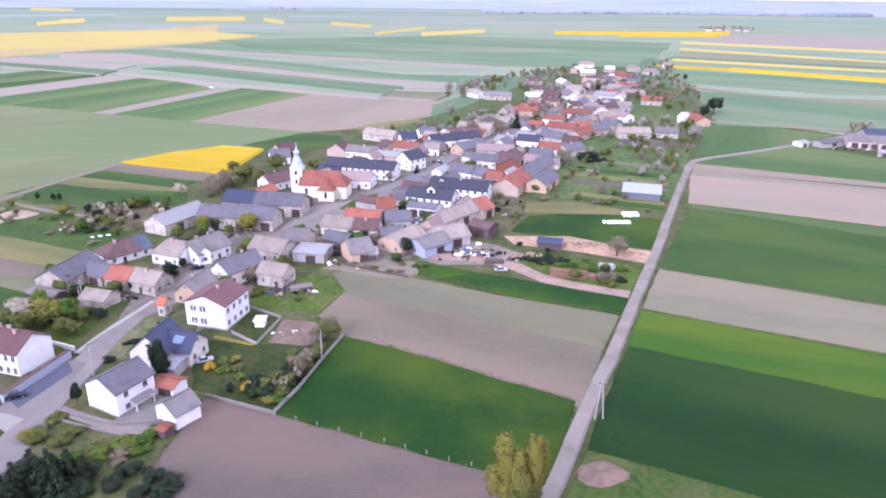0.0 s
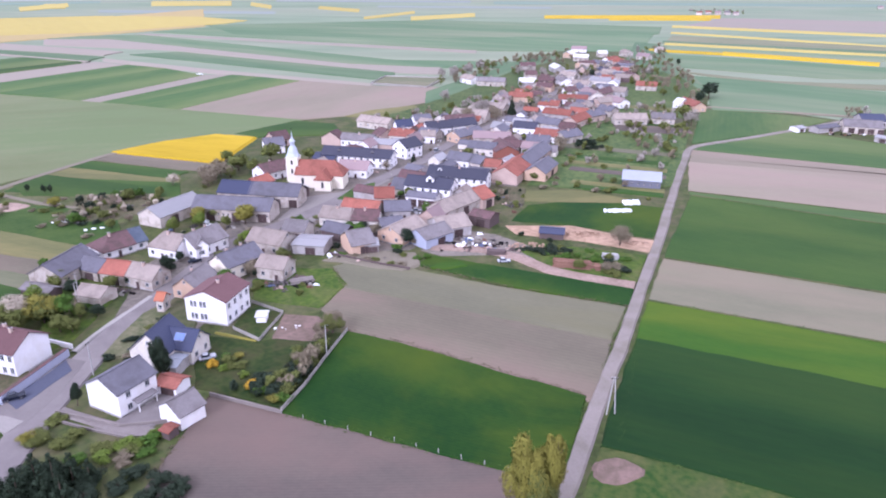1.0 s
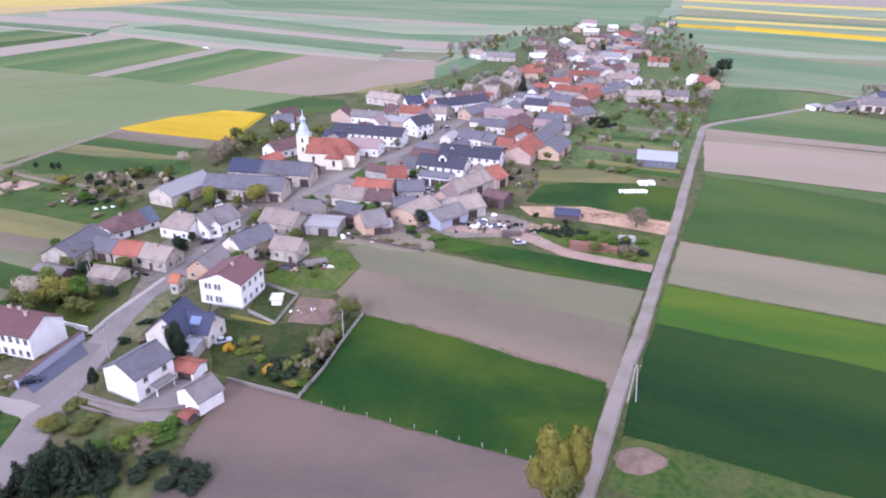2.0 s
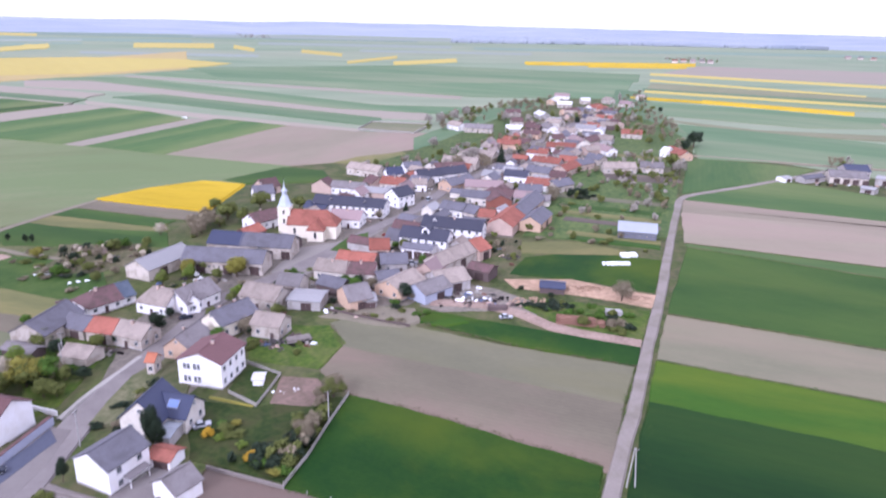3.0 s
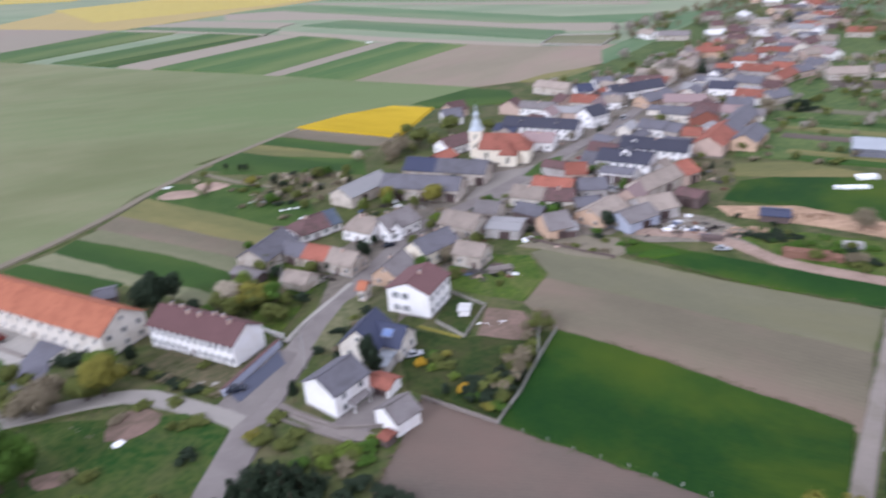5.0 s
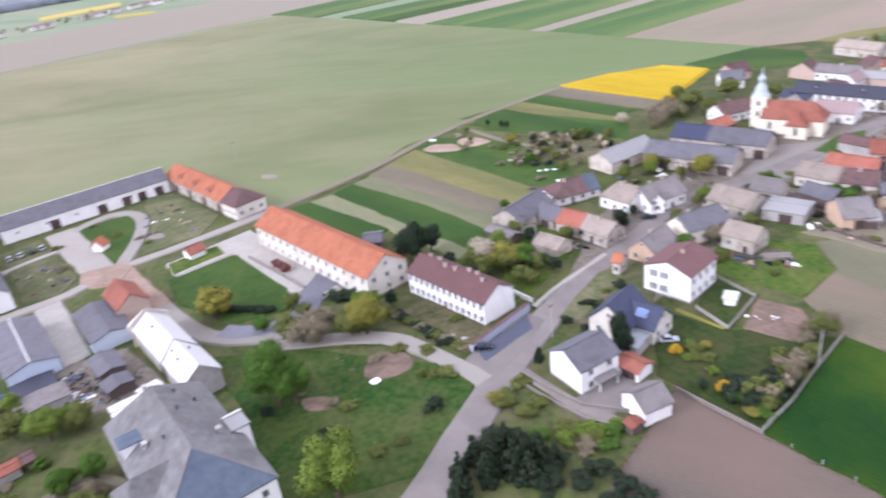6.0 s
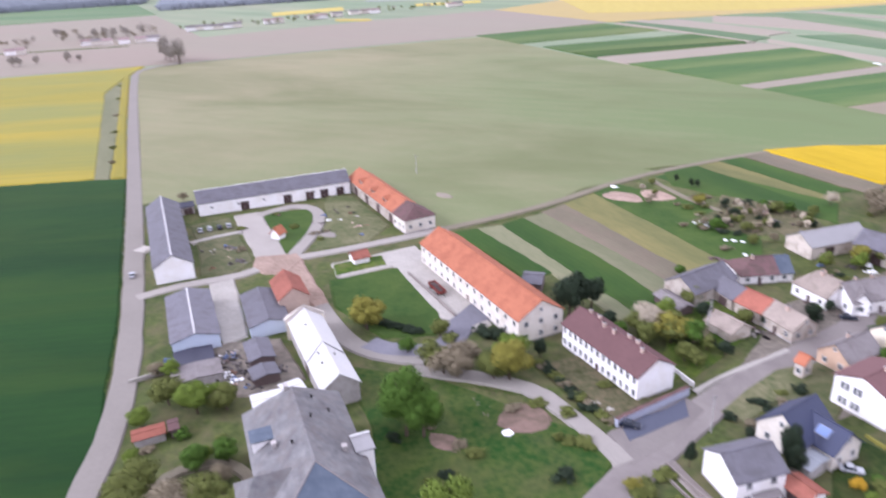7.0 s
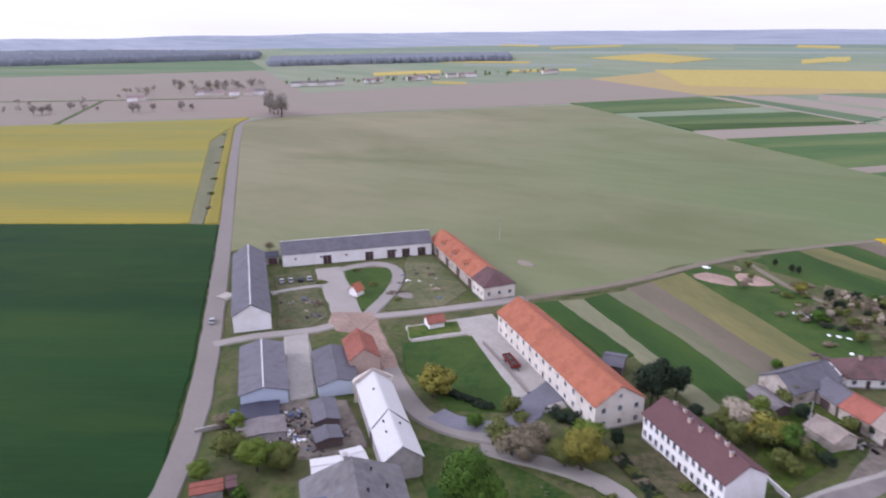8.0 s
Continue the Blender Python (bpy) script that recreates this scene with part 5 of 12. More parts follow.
field('ploughed_field', [(142.8, 366.2), (444.9, 218.0), (435.1, 228.5), (131.4, 340.8)], 'soil_mid', 'bare brown ploughed strip', 0.1042, -26.1)
field('ploughed_field', [(131.4, 340.8), (435.1, 228.5), (353.0, 176.9), (112.0, 289.9)], 'soil_mid', 'wide bare pinkish tilled field', 0.1063, -20.3)
field('crop_field', [(112.0, 289.9), (353.0, 176.9), (325.2, 149.9), (111.1, 284.3)], 'wheat_mid', 'narrow green strip of young grain', 0.1584, -25.1)
field('crop_field', [(111.1, 284.3), (325.2, 149.9), (263.9, 120.3), (75.4, 214.4)], 'wheat_green', 'broad deep green grain field', 0.2105, -32.1)
field('ploughed_field', [(75.4, 214.4), (263.9, 120.3), (228.0, 99.3), (59.7, 182.2)], 'soil_grey', 'grey tilled field strip', 0.1126, -26.5)
field('crop_field', [(59.7, 182.2), (228.0, 99.3), (201.8, 84.8), (49.5, 159.7)], 'grass_bright', 'bright green grass strip', 0.2147, -26.2)
field('crop_field', [(49.5, 159.7), (168.5, 101.2), (155.9, 53.9), (29.0, 116.0)], 'wheat_dark', 'dark green dense winter wheat', 0.3168, 153.9)
field('meadow', [(29.0, 116.0), (99.5, 81.5), (94.5, 68.3), (22.0, 102.1)], 'park_lawn', 'rough dry grass verge field', 0.1189, 155.0)
way('grass_balk', [(112.0, 289.9), (183.6, 256.4), (255.1, 222.8)], 0.7, 'grass', 'narrow grass balk between two fields', 0.3631)
way('grass_balk', [(111.1, 284.3), (174.6, 244.4), (238.2, 204.5)], 0.7, 'grass', 'narrow grass balk between two fields', 0.3652)
way('grass_balk', [(75.4, 214.4), (131.4, 186.4), (187.3, 158.5)], 0.7, 'grass', 'narrow grass balk between two fields', 0.3673)
way('grass_balk', [(59.7, 182.2), (109.7, 157.6), (159.6, 133.0)], 0.7, 'grass', 'narrow grass balk between two fields', 0.3694)
field('meadow', [(-26.5, 165.7), (-12.2, 159.0), (29.8, 133.7), (18.6, 104.9), (9.0, 109.0), (-37.6, 129.7)], 'meadow_bright', 'lush bright green hay meadow', 0.2857, 156.0)
field('ploughed_field', [(-54.7, 136.6), (-37.5, 129.2), (8.9, 108.7), (18.2, 104.3), (12.8, 86.0), (-50.8, 86.9), (-59.3, 100.2), (-58.1, 109.9)], 'soil_dark', 'bare brown ploughed field by the village', 0.1378, 179.2)
field('ploughed_field', [(-34.9, 179.2), (-29.8, 193.6), (42.5, 159.2), (33.8, 136.8), (30.8, 131.6), (-26.2, 166.1)], 'soil_pink', 'bare pinkish tilled field', 0.1399, -25.4)
field('ploughed_field', [(-29.8, 193.9), (-34.9, 209.9), (-21.2, 218.7), (-7.3, 205.9), (19.8, 191.8), (51.8, 178.2), (42.6, 159.5)], 'soil_olive', 'bare olive grey tilled field', 0.162, 154.6)
field('meadow', [(-7.8, 210.9), (-2.1, 218.3), (57.5, 190.5), (52.8, 179.1), (20.1, 193.2)], 'meadow_bright', 'green grass strip beside the dirt track', 0.1941, -25.0)
field('meadow', [(38.2, 271.6), (29.0, 252.8), (58.8, 243.3), (77.3, 232.7), (94.1, 266.9), (62.5, 279.5)], 'meadow_bright', 'green paddock behind the yards', 0.1962, 63.8)
field('meadow', [(40.6, 291.9), (65.1, 291.9), (82.0, 279.5), (78.7, 273.7), (56.0, 275.0), (36.8, 277.5)], 'straw', 'dry yellowish garden patch', 0.1983, 13.4)
field('yard', [(26.0, 300.5), (40.4, 294.7), (36.0, 272.7), (22.3, 273.7)], 'rough_ground', 'rough brown yard behind the barns', 0.48, 0.0)
field('meadow', [(67.2, 338.5), (85.4, 322.4), (138.6, 370.2), (151.3, 397.2), (97.5, 406.6), (69.3, 373.1)], 'grass', 'green orchard garden behind the houses', 0.1704, 41.9)
field('yard', [(-6.4, 223.2), (10.0, 243.0), (21.0, 238.0), (33.6, 224.0), (31.4, 214.0), (16.7, 218.3), (0.6, 218.1)], 'yard_dirt', 'cluttered bare farm yard', 0.1525, 35.3)
field('sand_lane', [(25.9, 247.1), (50.2, 246.7), (63.5, 237.9), (77.7, 230.0), (72.1, 218.9), (59.6, 226.1), (47.3, 232.0), (28.5, 238.5)], 'sand_rough', 'strip of bare orange sand and earth', 0.2546, -0.9)
field('yard', [(-47.0, 225.9), (-37.4, 219.8), (-30.1, 218.0), (-34.7, 207.8), (-43.5, 196.4), (-47.3, 201.0)], 'grass', 'rough grass yard', 0.1567, 89.3)
field('yard', [(-46.7, 208.7), (-34.7, 207.8), (-29.1, 196.0), (-35.7, 179.9), (-55.1, 186.0), (-58.4, 199.9)], 'yard_grass', 'green grass yard behind the school', 0.1988, 162.5)
field('yard', [(-57.1, 168.7), (-48.8, 161.7), (-45.3, 176.7), (-55.3, 182.9)], 'garden_lawn', 'fenced school lawn', 0.2609, 76.9)
field('garden', [(-44.8, 176.1), (-35.3, 174.5), (-31.8, 166.8), (-35.4, 160.6), (-45.6, 162.7)], 'park_bed', 'bare vegetable plot', 0.223, 86.6)
field('garden', [(-65.9, 165.0), (-48.6, 161.1), (-36.6, 164.8), (-27.6, 164.8), (-37.6, 131.4), (-58.9, 139.8)], 'garden_lawn', 'green house garden', 0.1851, -106.7)
field('village_green', [(-116.8, 143.7), (-222.7, 316.1), (-176.2, 313.6), (-119.0, 295.0), (-115.0, 380.8), (-75.1, 412.8), (-23.7, 479.4), (60.4, 673.7), (177.0, 879.5), (297.1, 956.8), (277.3, 792.7), (229.5, 557.5), (143.4, 370.0), (82.4, 237.8), (56.4, 189.9), (0.3, 213.7), (-34.7, 207.8), (-35.2, 173.9), (-39.5, 141.2)], 'grass', 'rough grass between the houses', 0.0672, -101.5)
field('village_green', [(-242.0, 91.9), (-153.9, 47.0), (-117.5, 26.2), (-57.0, 71.7), (-67.5, 109.6), (-66.0, 163.8), (-85.4, 195.8), (-125.9, 215.5), (-194.4, 265.7), (-214.8, 190.1), (-317.8, 225.4), (-337.5, 137.4)], 'grass', 'rough grass round the estate', 0.0493, 161.1)
field('village_green', [(-54.7, 136.6), (-58.1, 109.9), (-59.3, 100.2), (-82.7, 87.4), (-127.4, 138.1), (-116.8, 194.6), (-72.5, 178.7)], 'grass', 'rough grass by the houses', 0.0314, 131.4)
field('village_ground', [(-88.9, 162.4), (-95.5, 212.1), (-82.9, 248.3), (-61.3, 307.5), (-3.0, 417.7), (98.6, 587.8), (195.6, 740.0), (206.2, 695.3), (115.4, 486.4), (66.2, 373.2), (32.6, 286.4), (-10.1, 223.4), (-50.0, 221.6), (-58.4, 191.2), (-73.9, 147.9)], 'yard_dirt', 'trodden grey village yards', 0.0935, -113.5)
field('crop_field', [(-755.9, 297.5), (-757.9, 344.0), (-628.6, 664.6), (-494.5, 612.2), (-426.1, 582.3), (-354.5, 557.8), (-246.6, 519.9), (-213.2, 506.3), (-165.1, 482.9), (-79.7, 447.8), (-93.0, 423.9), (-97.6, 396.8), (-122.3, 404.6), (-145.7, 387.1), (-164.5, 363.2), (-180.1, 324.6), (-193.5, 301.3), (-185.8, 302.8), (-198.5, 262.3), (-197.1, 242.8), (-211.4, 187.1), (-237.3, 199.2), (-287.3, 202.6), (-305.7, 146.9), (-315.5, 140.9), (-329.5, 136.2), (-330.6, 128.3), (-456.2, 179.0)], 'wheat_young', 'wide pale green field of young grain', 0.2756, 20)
field('crop_field', [(-447.2, 51.5), (-386.0, 127.6), (-374.9, 138.1), (-233.9, 80.9), (-175.6, 54.2), (-147.5, 38.6), (-198.5, -28.7), (-581.7, -151.3)], 'wheat_dark', 'dark green dense winter wheat', 0.4277, 51.2)
field('rapeseed_field', [(-1000.0, -133.0), (-880.9, 91.3), (-784.6, 278.8), (-778.4, 313.8), (-704.6, 263.1), (-646.2, 226.8), (-388.1, 128.2), (-449.7, 51.7), (-598.1, -156.0)], 'rapeseed_thin', 'yellow flowering rapeseed field', 0.6798, 51.2)
field('crop_field', [(-640.0, 224.7), (-697.1, 260.4), (-609.3, 225.0), (-443.6, 158.8), (-382.9, 133.1), (-386.9, 128.1)], 'fallow', 'dry grassy strip beside the lane', 0.3819, 159.1)
field('rapeseed_field', [(-696.4, 261.2), (-731.6, 279.9), (-478.3, 178.0), (-378.9, 139.7), (-381.6, 134.7), (-449.9, 162.6)], 'rapeseed_thin', 'narrow yellow rapeseed strip', 0.684, -21.9)
field('ploughed_field', [(-1028.0, -137.1), (-896.3, 92.7), (-849.5, 191.9), (-787.4, 311.0), (-767.2, 348.2), (-641.5, 678.4), (-588.1, 868.2), (-890.9, 986.5), (-955.8, 784.0), (-1003.9, 489.8), (-1555.3, 660.4), (-1786.0, 174.2), (-2087.2, -293.0)], 'soil_far', 'wide bare ploughed field paled by painted haze', 0.1861, 8.4)
field('rapeseed_field', [(-894.4, 983.1), (-588.1, 868.2), (-451.2, 1068.7), (-353.3, 1229.8), (-504.9, 1776.4), (-609.5, 1452.9), (-933.2, 1286.9)], 'rapeseed_faded', 'broad yellow rapeseed field dulled by painted haze', 0.4882, 105.5)
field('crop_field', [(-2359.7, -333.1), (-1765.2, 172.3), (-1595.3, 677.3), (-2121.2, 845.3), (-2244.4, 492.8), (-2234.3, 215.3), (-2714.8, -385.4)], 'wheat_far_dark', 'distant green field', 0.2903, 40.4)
field('crop_field', [(-644.0, 671.0), (-546.6, 634.6), (-475.3, 809.5), (-582.5, 847.3)], 'wheat_mid', 'green strip of grain', 0.5924, 66.0)
field('crop_field', [(-504.2, 624.3), (-451.2, 600.2), (-348.2, 752.0), (-419.5, 790.5)], 'wheat_mid', 'green strip of grain', 0.5945, 62.0)
field('crop_field', [(-451.2, 600.2), (-411.5, 584.3), (-337.5, 728.5), (-348.2, 752.0)], 'wheat_green', 'dark green strip of grain', 0.5965, 62.0)
field('ploughed_field', [(-411.5, 584.3), (-367.0, 566.0), (-290.7, 722.0), (-330.5, 744.0)], 'soil_far', 'bare strip paled by painted haze', 0.5885, 63.0)
way('field_track', [(-567.7, 857.5), (-433.8, 794.2), (-338.1, 745.1)], 7, 'soil_far', 'pale dirt track between fields', 0.7166)
field('ploughed_field', [(-555.3, 881.2), (-520.7, 928.6), (-339.7, 839.8), (-346.6, 804.8)], 'soil_far', 'bare strip paled by painted haze', 0.5987, 159.9)
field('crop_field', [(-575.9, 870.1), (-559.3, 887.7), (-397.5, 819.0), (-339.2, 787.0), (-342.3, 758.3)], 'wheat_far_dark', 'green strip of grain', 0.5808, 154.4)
field('crop_field', [(-366.1, 565.4), (-322.0, 551.0), (-243.4, 694.2), (-290.7, 722.1)], 'wheat_mid', 'green strip of grain', 0.6029, 62.0)
field('crop_field', [(-322.0, 551.0), (-247.0, 517.6), (-196.6, 648.6), (-243.4, 694.2)], 'wheat_mid', 'green strip of grain', 0.595, 65.0)
# Farthest strips, tinted blue-pale to imitate haze.
field('crop_field', [(-1893.8, 3036.0), (93.8, 3062.8), (81.2, 2719.6), (-1699.3, 2719.3)], 'crop_bluish', 'distant green field strip with haze painted into its colour', 0.2071, 0.8)
field('crop_field', [(-849.3, 3126.4), (1117.8, 3159.0), (1007.9, 2852.0), (-774.4, 2842.9)], 'crop_pale', 'distant green field strip with haze painted into its colour', 0.2092, 0.9)
field('crop_field', [(-1570.5, 2509.7), (-684.3, 2502.1), (-624.2, 2274.6), (-1434.8, 2288.9)], 'crop_bluish', 'distant green field strip with haze painted into its colour', 0.2113, -0.5)
field('crop_field', [(-448.4, 2423.9), (184.1, 2416.6), (169.1, 2237.0), (-417.4, 2247.9)], 'crop_pale', 'distant green field strip with haze painted into its colour', 0.2134, -0.7)
field('crop_field', [(252.8, 2347.7), (1768.4, 2326.1), (1632.5, 2148.1), (233.2, 2177.2)], 'crop_bluish', 'distant green field strip with haze painted into its colour', 0.2155, -0.8)
field('crop_field', [(-101.5, 2024.7), (375.7, 2011.7), (356.8, 1914.4), (-97.6, 1928.4)], 'crop_pale', 'distant green field strip with haze painted into its colour', 0.2176, -1.6)
field('crop_field', [(-723.6, 1713.1), (-320.4, 1696.9), (-304.8, 1608.2), (-687.7, 1625.0)], 'crop_pale', 'distant green field strip with haze painted into its colour', 0.2197, -2.3)
field('crop_field', [(-3065.6, 1376.4), (-1662.7, 2300.7), (-1535.5, 2123.9), (-2783.5, 1250.2)], 'crop_bluish', 'distant green field strip with haze painted into its colour', 0.2218, 33.4)
field('crop_field', [(-1936.2, 1716.7), (-996.7, 2392.2), (-948.6, 2275.7), (-1827.8, 1620.4)], 'crop_pale', 'distant green field strip with haze painted into its colour', 0.2239, 35.7)
field('crop_field', [(-1270.4, 1888.9), (-905.1, 2170.1), (-865.4, 2073.9), (-1211.0, 1800.1)], 'crop_bluish', 'distant green field strip with haze painted into its colour', 0.226, 37.6)
field('crop_field', [(-1434.5, 1123.3), (-1198.6, 1329.1), (-1152.5, 1277.8), (-1377.1, 1078.3)], 'crop_pale', 'distant green field strip with haze painted into its colour', 0.2281, 41.1)
field('crop_field', [(-204.3, 191.9), (-200.4, 199.4), (-156.6, 186.6), (-158.4, 178.2), (-162.7, 178.7)], 'wheat_green', 'green garden strip', 0.3302, -16.3)
field('crop_field', [(-200.4, 199.4), (-195.9, 207.7), (-150.6, 190.7), (-121.6, 180.2), (-124.3, 174.5), (-156.6, 186.6)], 'fallow', 'dull green fallow strip', 0.2923, -20.6)
field('crop_field', [(-195.9, 207.7), (-194.5, 218.4), (-152.2, 206.0), (-120.5, 192.6), (-121.6, 180.2), (-150.6, 190.7)], 'wheat_green', 'green garden strip', 0.3544, 159.4)
field('crop_field', [(-194.5, 218.4), (-191.9, 228.1), (-125.4, 205.9), (-120.5, 192.6), (-152.2, 206.0)], 'fallow', 'pale green garden strip', 0.2965, -18.5)
field('ploughed_field', [(-193.4, 228.1), (-192.0, 240.6), (-124.6, 214.1), (-125.4, 203.9)], 'soil_pink', 'narrow bare soil strip', 0.3386, -21.0)
field('crop_field', [(-192.0, 240.6), (-191.0, 259.0), (-121.7, 228.9), (-124.6, 214.1)], 'straw', 'yellowish stubble strip', 0.3207, -23.0)
field('crop_field', [(-191.0, 259.0), (-191.7, 275.4), (-127.5, 271.5), (-112.7, 237.2), (-121.7, 228.9)], 'lawn', 'green garden meadow', 0.3428, 151.9)
field('crop_field', [(-182.8, 293.5), (-178.6, 316.7), (-113.0, 305.9), (-105.9, 284.4)], 'wheat_green', 'green garden strip', 0.3449, 173.3)
field('crop_field', [(-178.6, 316.7), (-173.9, 331.4), (-119.1, 324.3), (-113.0, 305.9)], 'straw', 'dull fallow strip', 0.327, 170.7)
field('rapeseed_field', [(-164.0, 362.1), (-145.3, 385.8), (-121.9, 403.2), (-98.0, 395.5), (-105.0, 339.6)], 'rapeseed', 'bright yellow flowering rapeseed field', 1.0491, 159.1)
field('ploughed_field', [(-169.3, 349.1), (-162.5, 361.4), (-104.9, 338.4), (-109.5, 325.4)], 'soil_pink', 'narrow bare soil strip', 0.2912, 158.4)
field('crop_field', [(-176.6, 334.2), (-169.2, 345.5), (-114.6, 324.3), (-120.3, 313.2)], 'wheat_green', 'dark green strip of grain', 0.3933, 159.5)
field('crop_field', [(-181.2, 321.5), (-176.6, 334.2), (-119.8, 313.2), (-117.8, 298.4)], 'straw', 'fallow strip', 0.3154, 160.0)
field('crop_field', [(-186.1, 305.9), (-181.2, 321.5), (-117.5, 297.5), (-120.3, 284.7), (-171.6, 287.6)], 'wheat_green', 'green strip of grain', 0.3775, -20.6)
field('meadow', [(-191.6, 297.8), (-186.1, 305.9), (-171.6, 287.6), (-120.3, 284.7), (-110.4, 298.4), (-104.6, 259.2), (-131.4, 245.9), (-169.8, 258.9)], 'grass', 'rough allotment ground', 0.2596, -3.2)
field('crop_field', [(-112.0, 407.0), (-97.9, 398.2), (-48.7, 404.6), (-57.7, 435.4), (-82.8, 444.5)], 'wheat_green', 'green field strip behind the church', 0.3838, 7.4)
field('ploughed_field', [(-167.0, 483.0), (-107.1, 619.9), (-34.1, 588.7), (45.1, 582.3), (0.4, 510.7), (-52.7, 461.1), (-80.0, 449.5)], 'soil_mid', 'broad bare pinkish field', 0.2859, 66.4)
field('meadow', [(-52.7, 461.1), (-38.9, 479.8), (-8.0, 499.8), (-0.8, 478.9), (-30.6, 451.5)], 'straw', 'rough yellowish grass', 0.308, -137.4)
field('crop_field', [(-212.5, 504.5), (-168.1, 483.5), (-105.4, 617.5), (-144.5, 640.4)], 'wheat_mid', 'green strip of grain', 0.4101, 65.0)
field('crop_field', [(-230.7, 511.0), (-212.5, 504.5), (-144.5, 640.4), (-172.2, 654.0)], 'wheat_mid', 'pale green strip of grain', 0.4041, 65.0)
field('ploughed_field', [(-247.2, 516.6), (-230.7, 511.0), (-172.2, 654.0), (-196.2, 650.4)], 'soil_far', 'bare strip', 0.3922, 66.0)
field('field_track', [(-336.4, 776.9), (-188.3, 683.3), (-44.0, 603.9), (-43.4, 588.8), (-187.8, 660.8), (-326.9, 753.2)], 'soil_far', 'pale dirt track between fields', 0.3185, -32.3)
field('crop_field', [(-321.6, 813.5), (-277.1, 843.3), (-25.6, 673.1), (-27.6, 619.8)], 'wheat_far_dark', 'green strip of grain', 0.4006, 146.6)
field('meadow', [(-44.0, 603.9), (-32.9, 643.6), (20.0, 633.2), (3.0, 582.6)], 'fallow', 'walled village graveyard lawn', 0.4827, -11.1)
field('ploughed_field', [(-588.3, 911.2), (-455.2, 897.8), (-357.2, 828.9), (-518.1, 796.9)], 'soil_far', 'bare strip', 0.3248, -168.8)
field('ploughed_field', [(-499.2, 989.9), (-416.7, 995.2), (-72.2, 735.2), (19.0, 710.1), (16.5, 661.9), (-25.6, 673.1), (-280.6, 855.0), (-464.6, 917.6)], 'soil_far', 'bare field paled by painted haze', 0.3069, -37.0)
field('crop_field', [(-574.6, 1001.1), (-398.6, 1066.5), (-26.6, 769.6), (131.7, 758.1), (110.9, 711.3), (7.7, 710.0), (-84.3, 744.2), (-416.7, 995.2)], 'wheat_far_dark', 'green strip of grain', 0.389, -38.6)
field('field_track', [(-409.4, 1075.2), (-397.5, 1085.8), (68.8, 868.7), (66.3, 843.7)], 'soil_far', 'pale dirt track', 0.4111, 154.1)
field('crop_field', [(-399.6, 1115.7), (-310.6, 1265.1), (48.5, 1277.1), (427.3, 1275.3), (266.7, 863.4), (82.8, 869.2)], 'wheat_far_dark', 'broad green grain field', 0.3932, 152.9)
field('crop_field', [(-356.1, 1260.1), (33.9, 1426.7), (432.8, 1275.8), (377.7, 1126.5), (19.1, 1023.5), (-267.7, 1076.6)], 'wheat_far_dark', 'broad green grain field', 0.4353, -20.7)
field('rapeseed_field', [(-962.0, 1250.0), (-805.0, 1385.0), (-630.0, 1490.0), (-437.0, 1483.8), (-316.4, 1380.8), (-338.6, 1303.1), (-473.4, 1099.3), (-695.2, 977.2)], 'rapeseed_far', 'broad yellow rapeseed field paled by painted haze', 0.6974, 124.3)
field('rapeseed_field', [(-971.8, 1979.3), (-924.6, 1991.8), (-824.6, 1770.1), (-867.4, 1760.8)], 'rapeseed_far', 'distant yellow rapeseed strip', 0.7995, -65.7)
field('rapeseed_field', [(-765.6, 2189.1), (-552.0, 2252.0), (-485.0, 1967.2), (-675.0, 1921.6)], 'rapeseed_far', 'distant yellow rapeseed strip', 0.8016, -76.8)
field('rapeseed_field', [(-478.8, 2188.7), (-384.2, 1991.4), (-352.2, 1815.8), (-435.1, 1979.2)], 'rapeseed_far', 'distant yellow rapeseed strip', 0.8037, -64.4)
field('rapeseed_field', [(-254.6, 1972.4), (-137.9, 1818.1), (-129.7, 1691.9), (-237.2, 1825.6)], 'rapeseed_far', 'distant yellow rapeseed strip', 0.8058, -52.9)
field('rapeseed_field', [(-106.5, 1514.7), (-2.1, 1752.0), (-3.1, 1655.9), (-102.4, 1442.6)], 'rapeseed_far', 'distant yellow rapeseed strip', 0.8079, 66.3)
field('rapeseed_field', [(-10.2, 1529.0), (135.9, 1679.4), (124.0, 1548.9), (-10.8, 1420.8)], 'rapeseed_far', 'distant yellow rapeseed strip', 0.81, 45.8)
field('rapeseed_field', [(283.3, 1603.7), (693.7, 1644.5), (646.8, 1535.2), (264.3, 1501.9)], 'rapeseed', 'distant yellow rapeseed strip', 0.8121, 5.7)
field('rapeseed_field', [(407.5, 1531.2), (630.3, 1542.6), (597.7, 1464.4), (386.5, 1455.1)], 'rapeseed', 'distant yellow rapeseed strip', 0.8142, 2.9)
field('rapeseed_field', [(466.1, 1314.1), (817.5, 1080.2), (794.0, 1049.4), (450.3, 1270.8)], 'rapeseed_far', 'distant yellow rapeseed strip', 0.8163, -33.6)
field('rapeseed_field', [(410.7, 1162.2), (636.8, 942.3), (626.1, 926.6), (402.3, 1139.2)], 'rapeseed_far', 'distant yellow rapeseed strip', 0.8184, -44.2)
field('rapeseed_field', [(336.5, 976.8), (625.1, 797.4), (613.8, 783.1), (329.2, 956.5)], 'rapeseed_far', 'distant yellow rapeseed strip', 0.8205, -31.9)
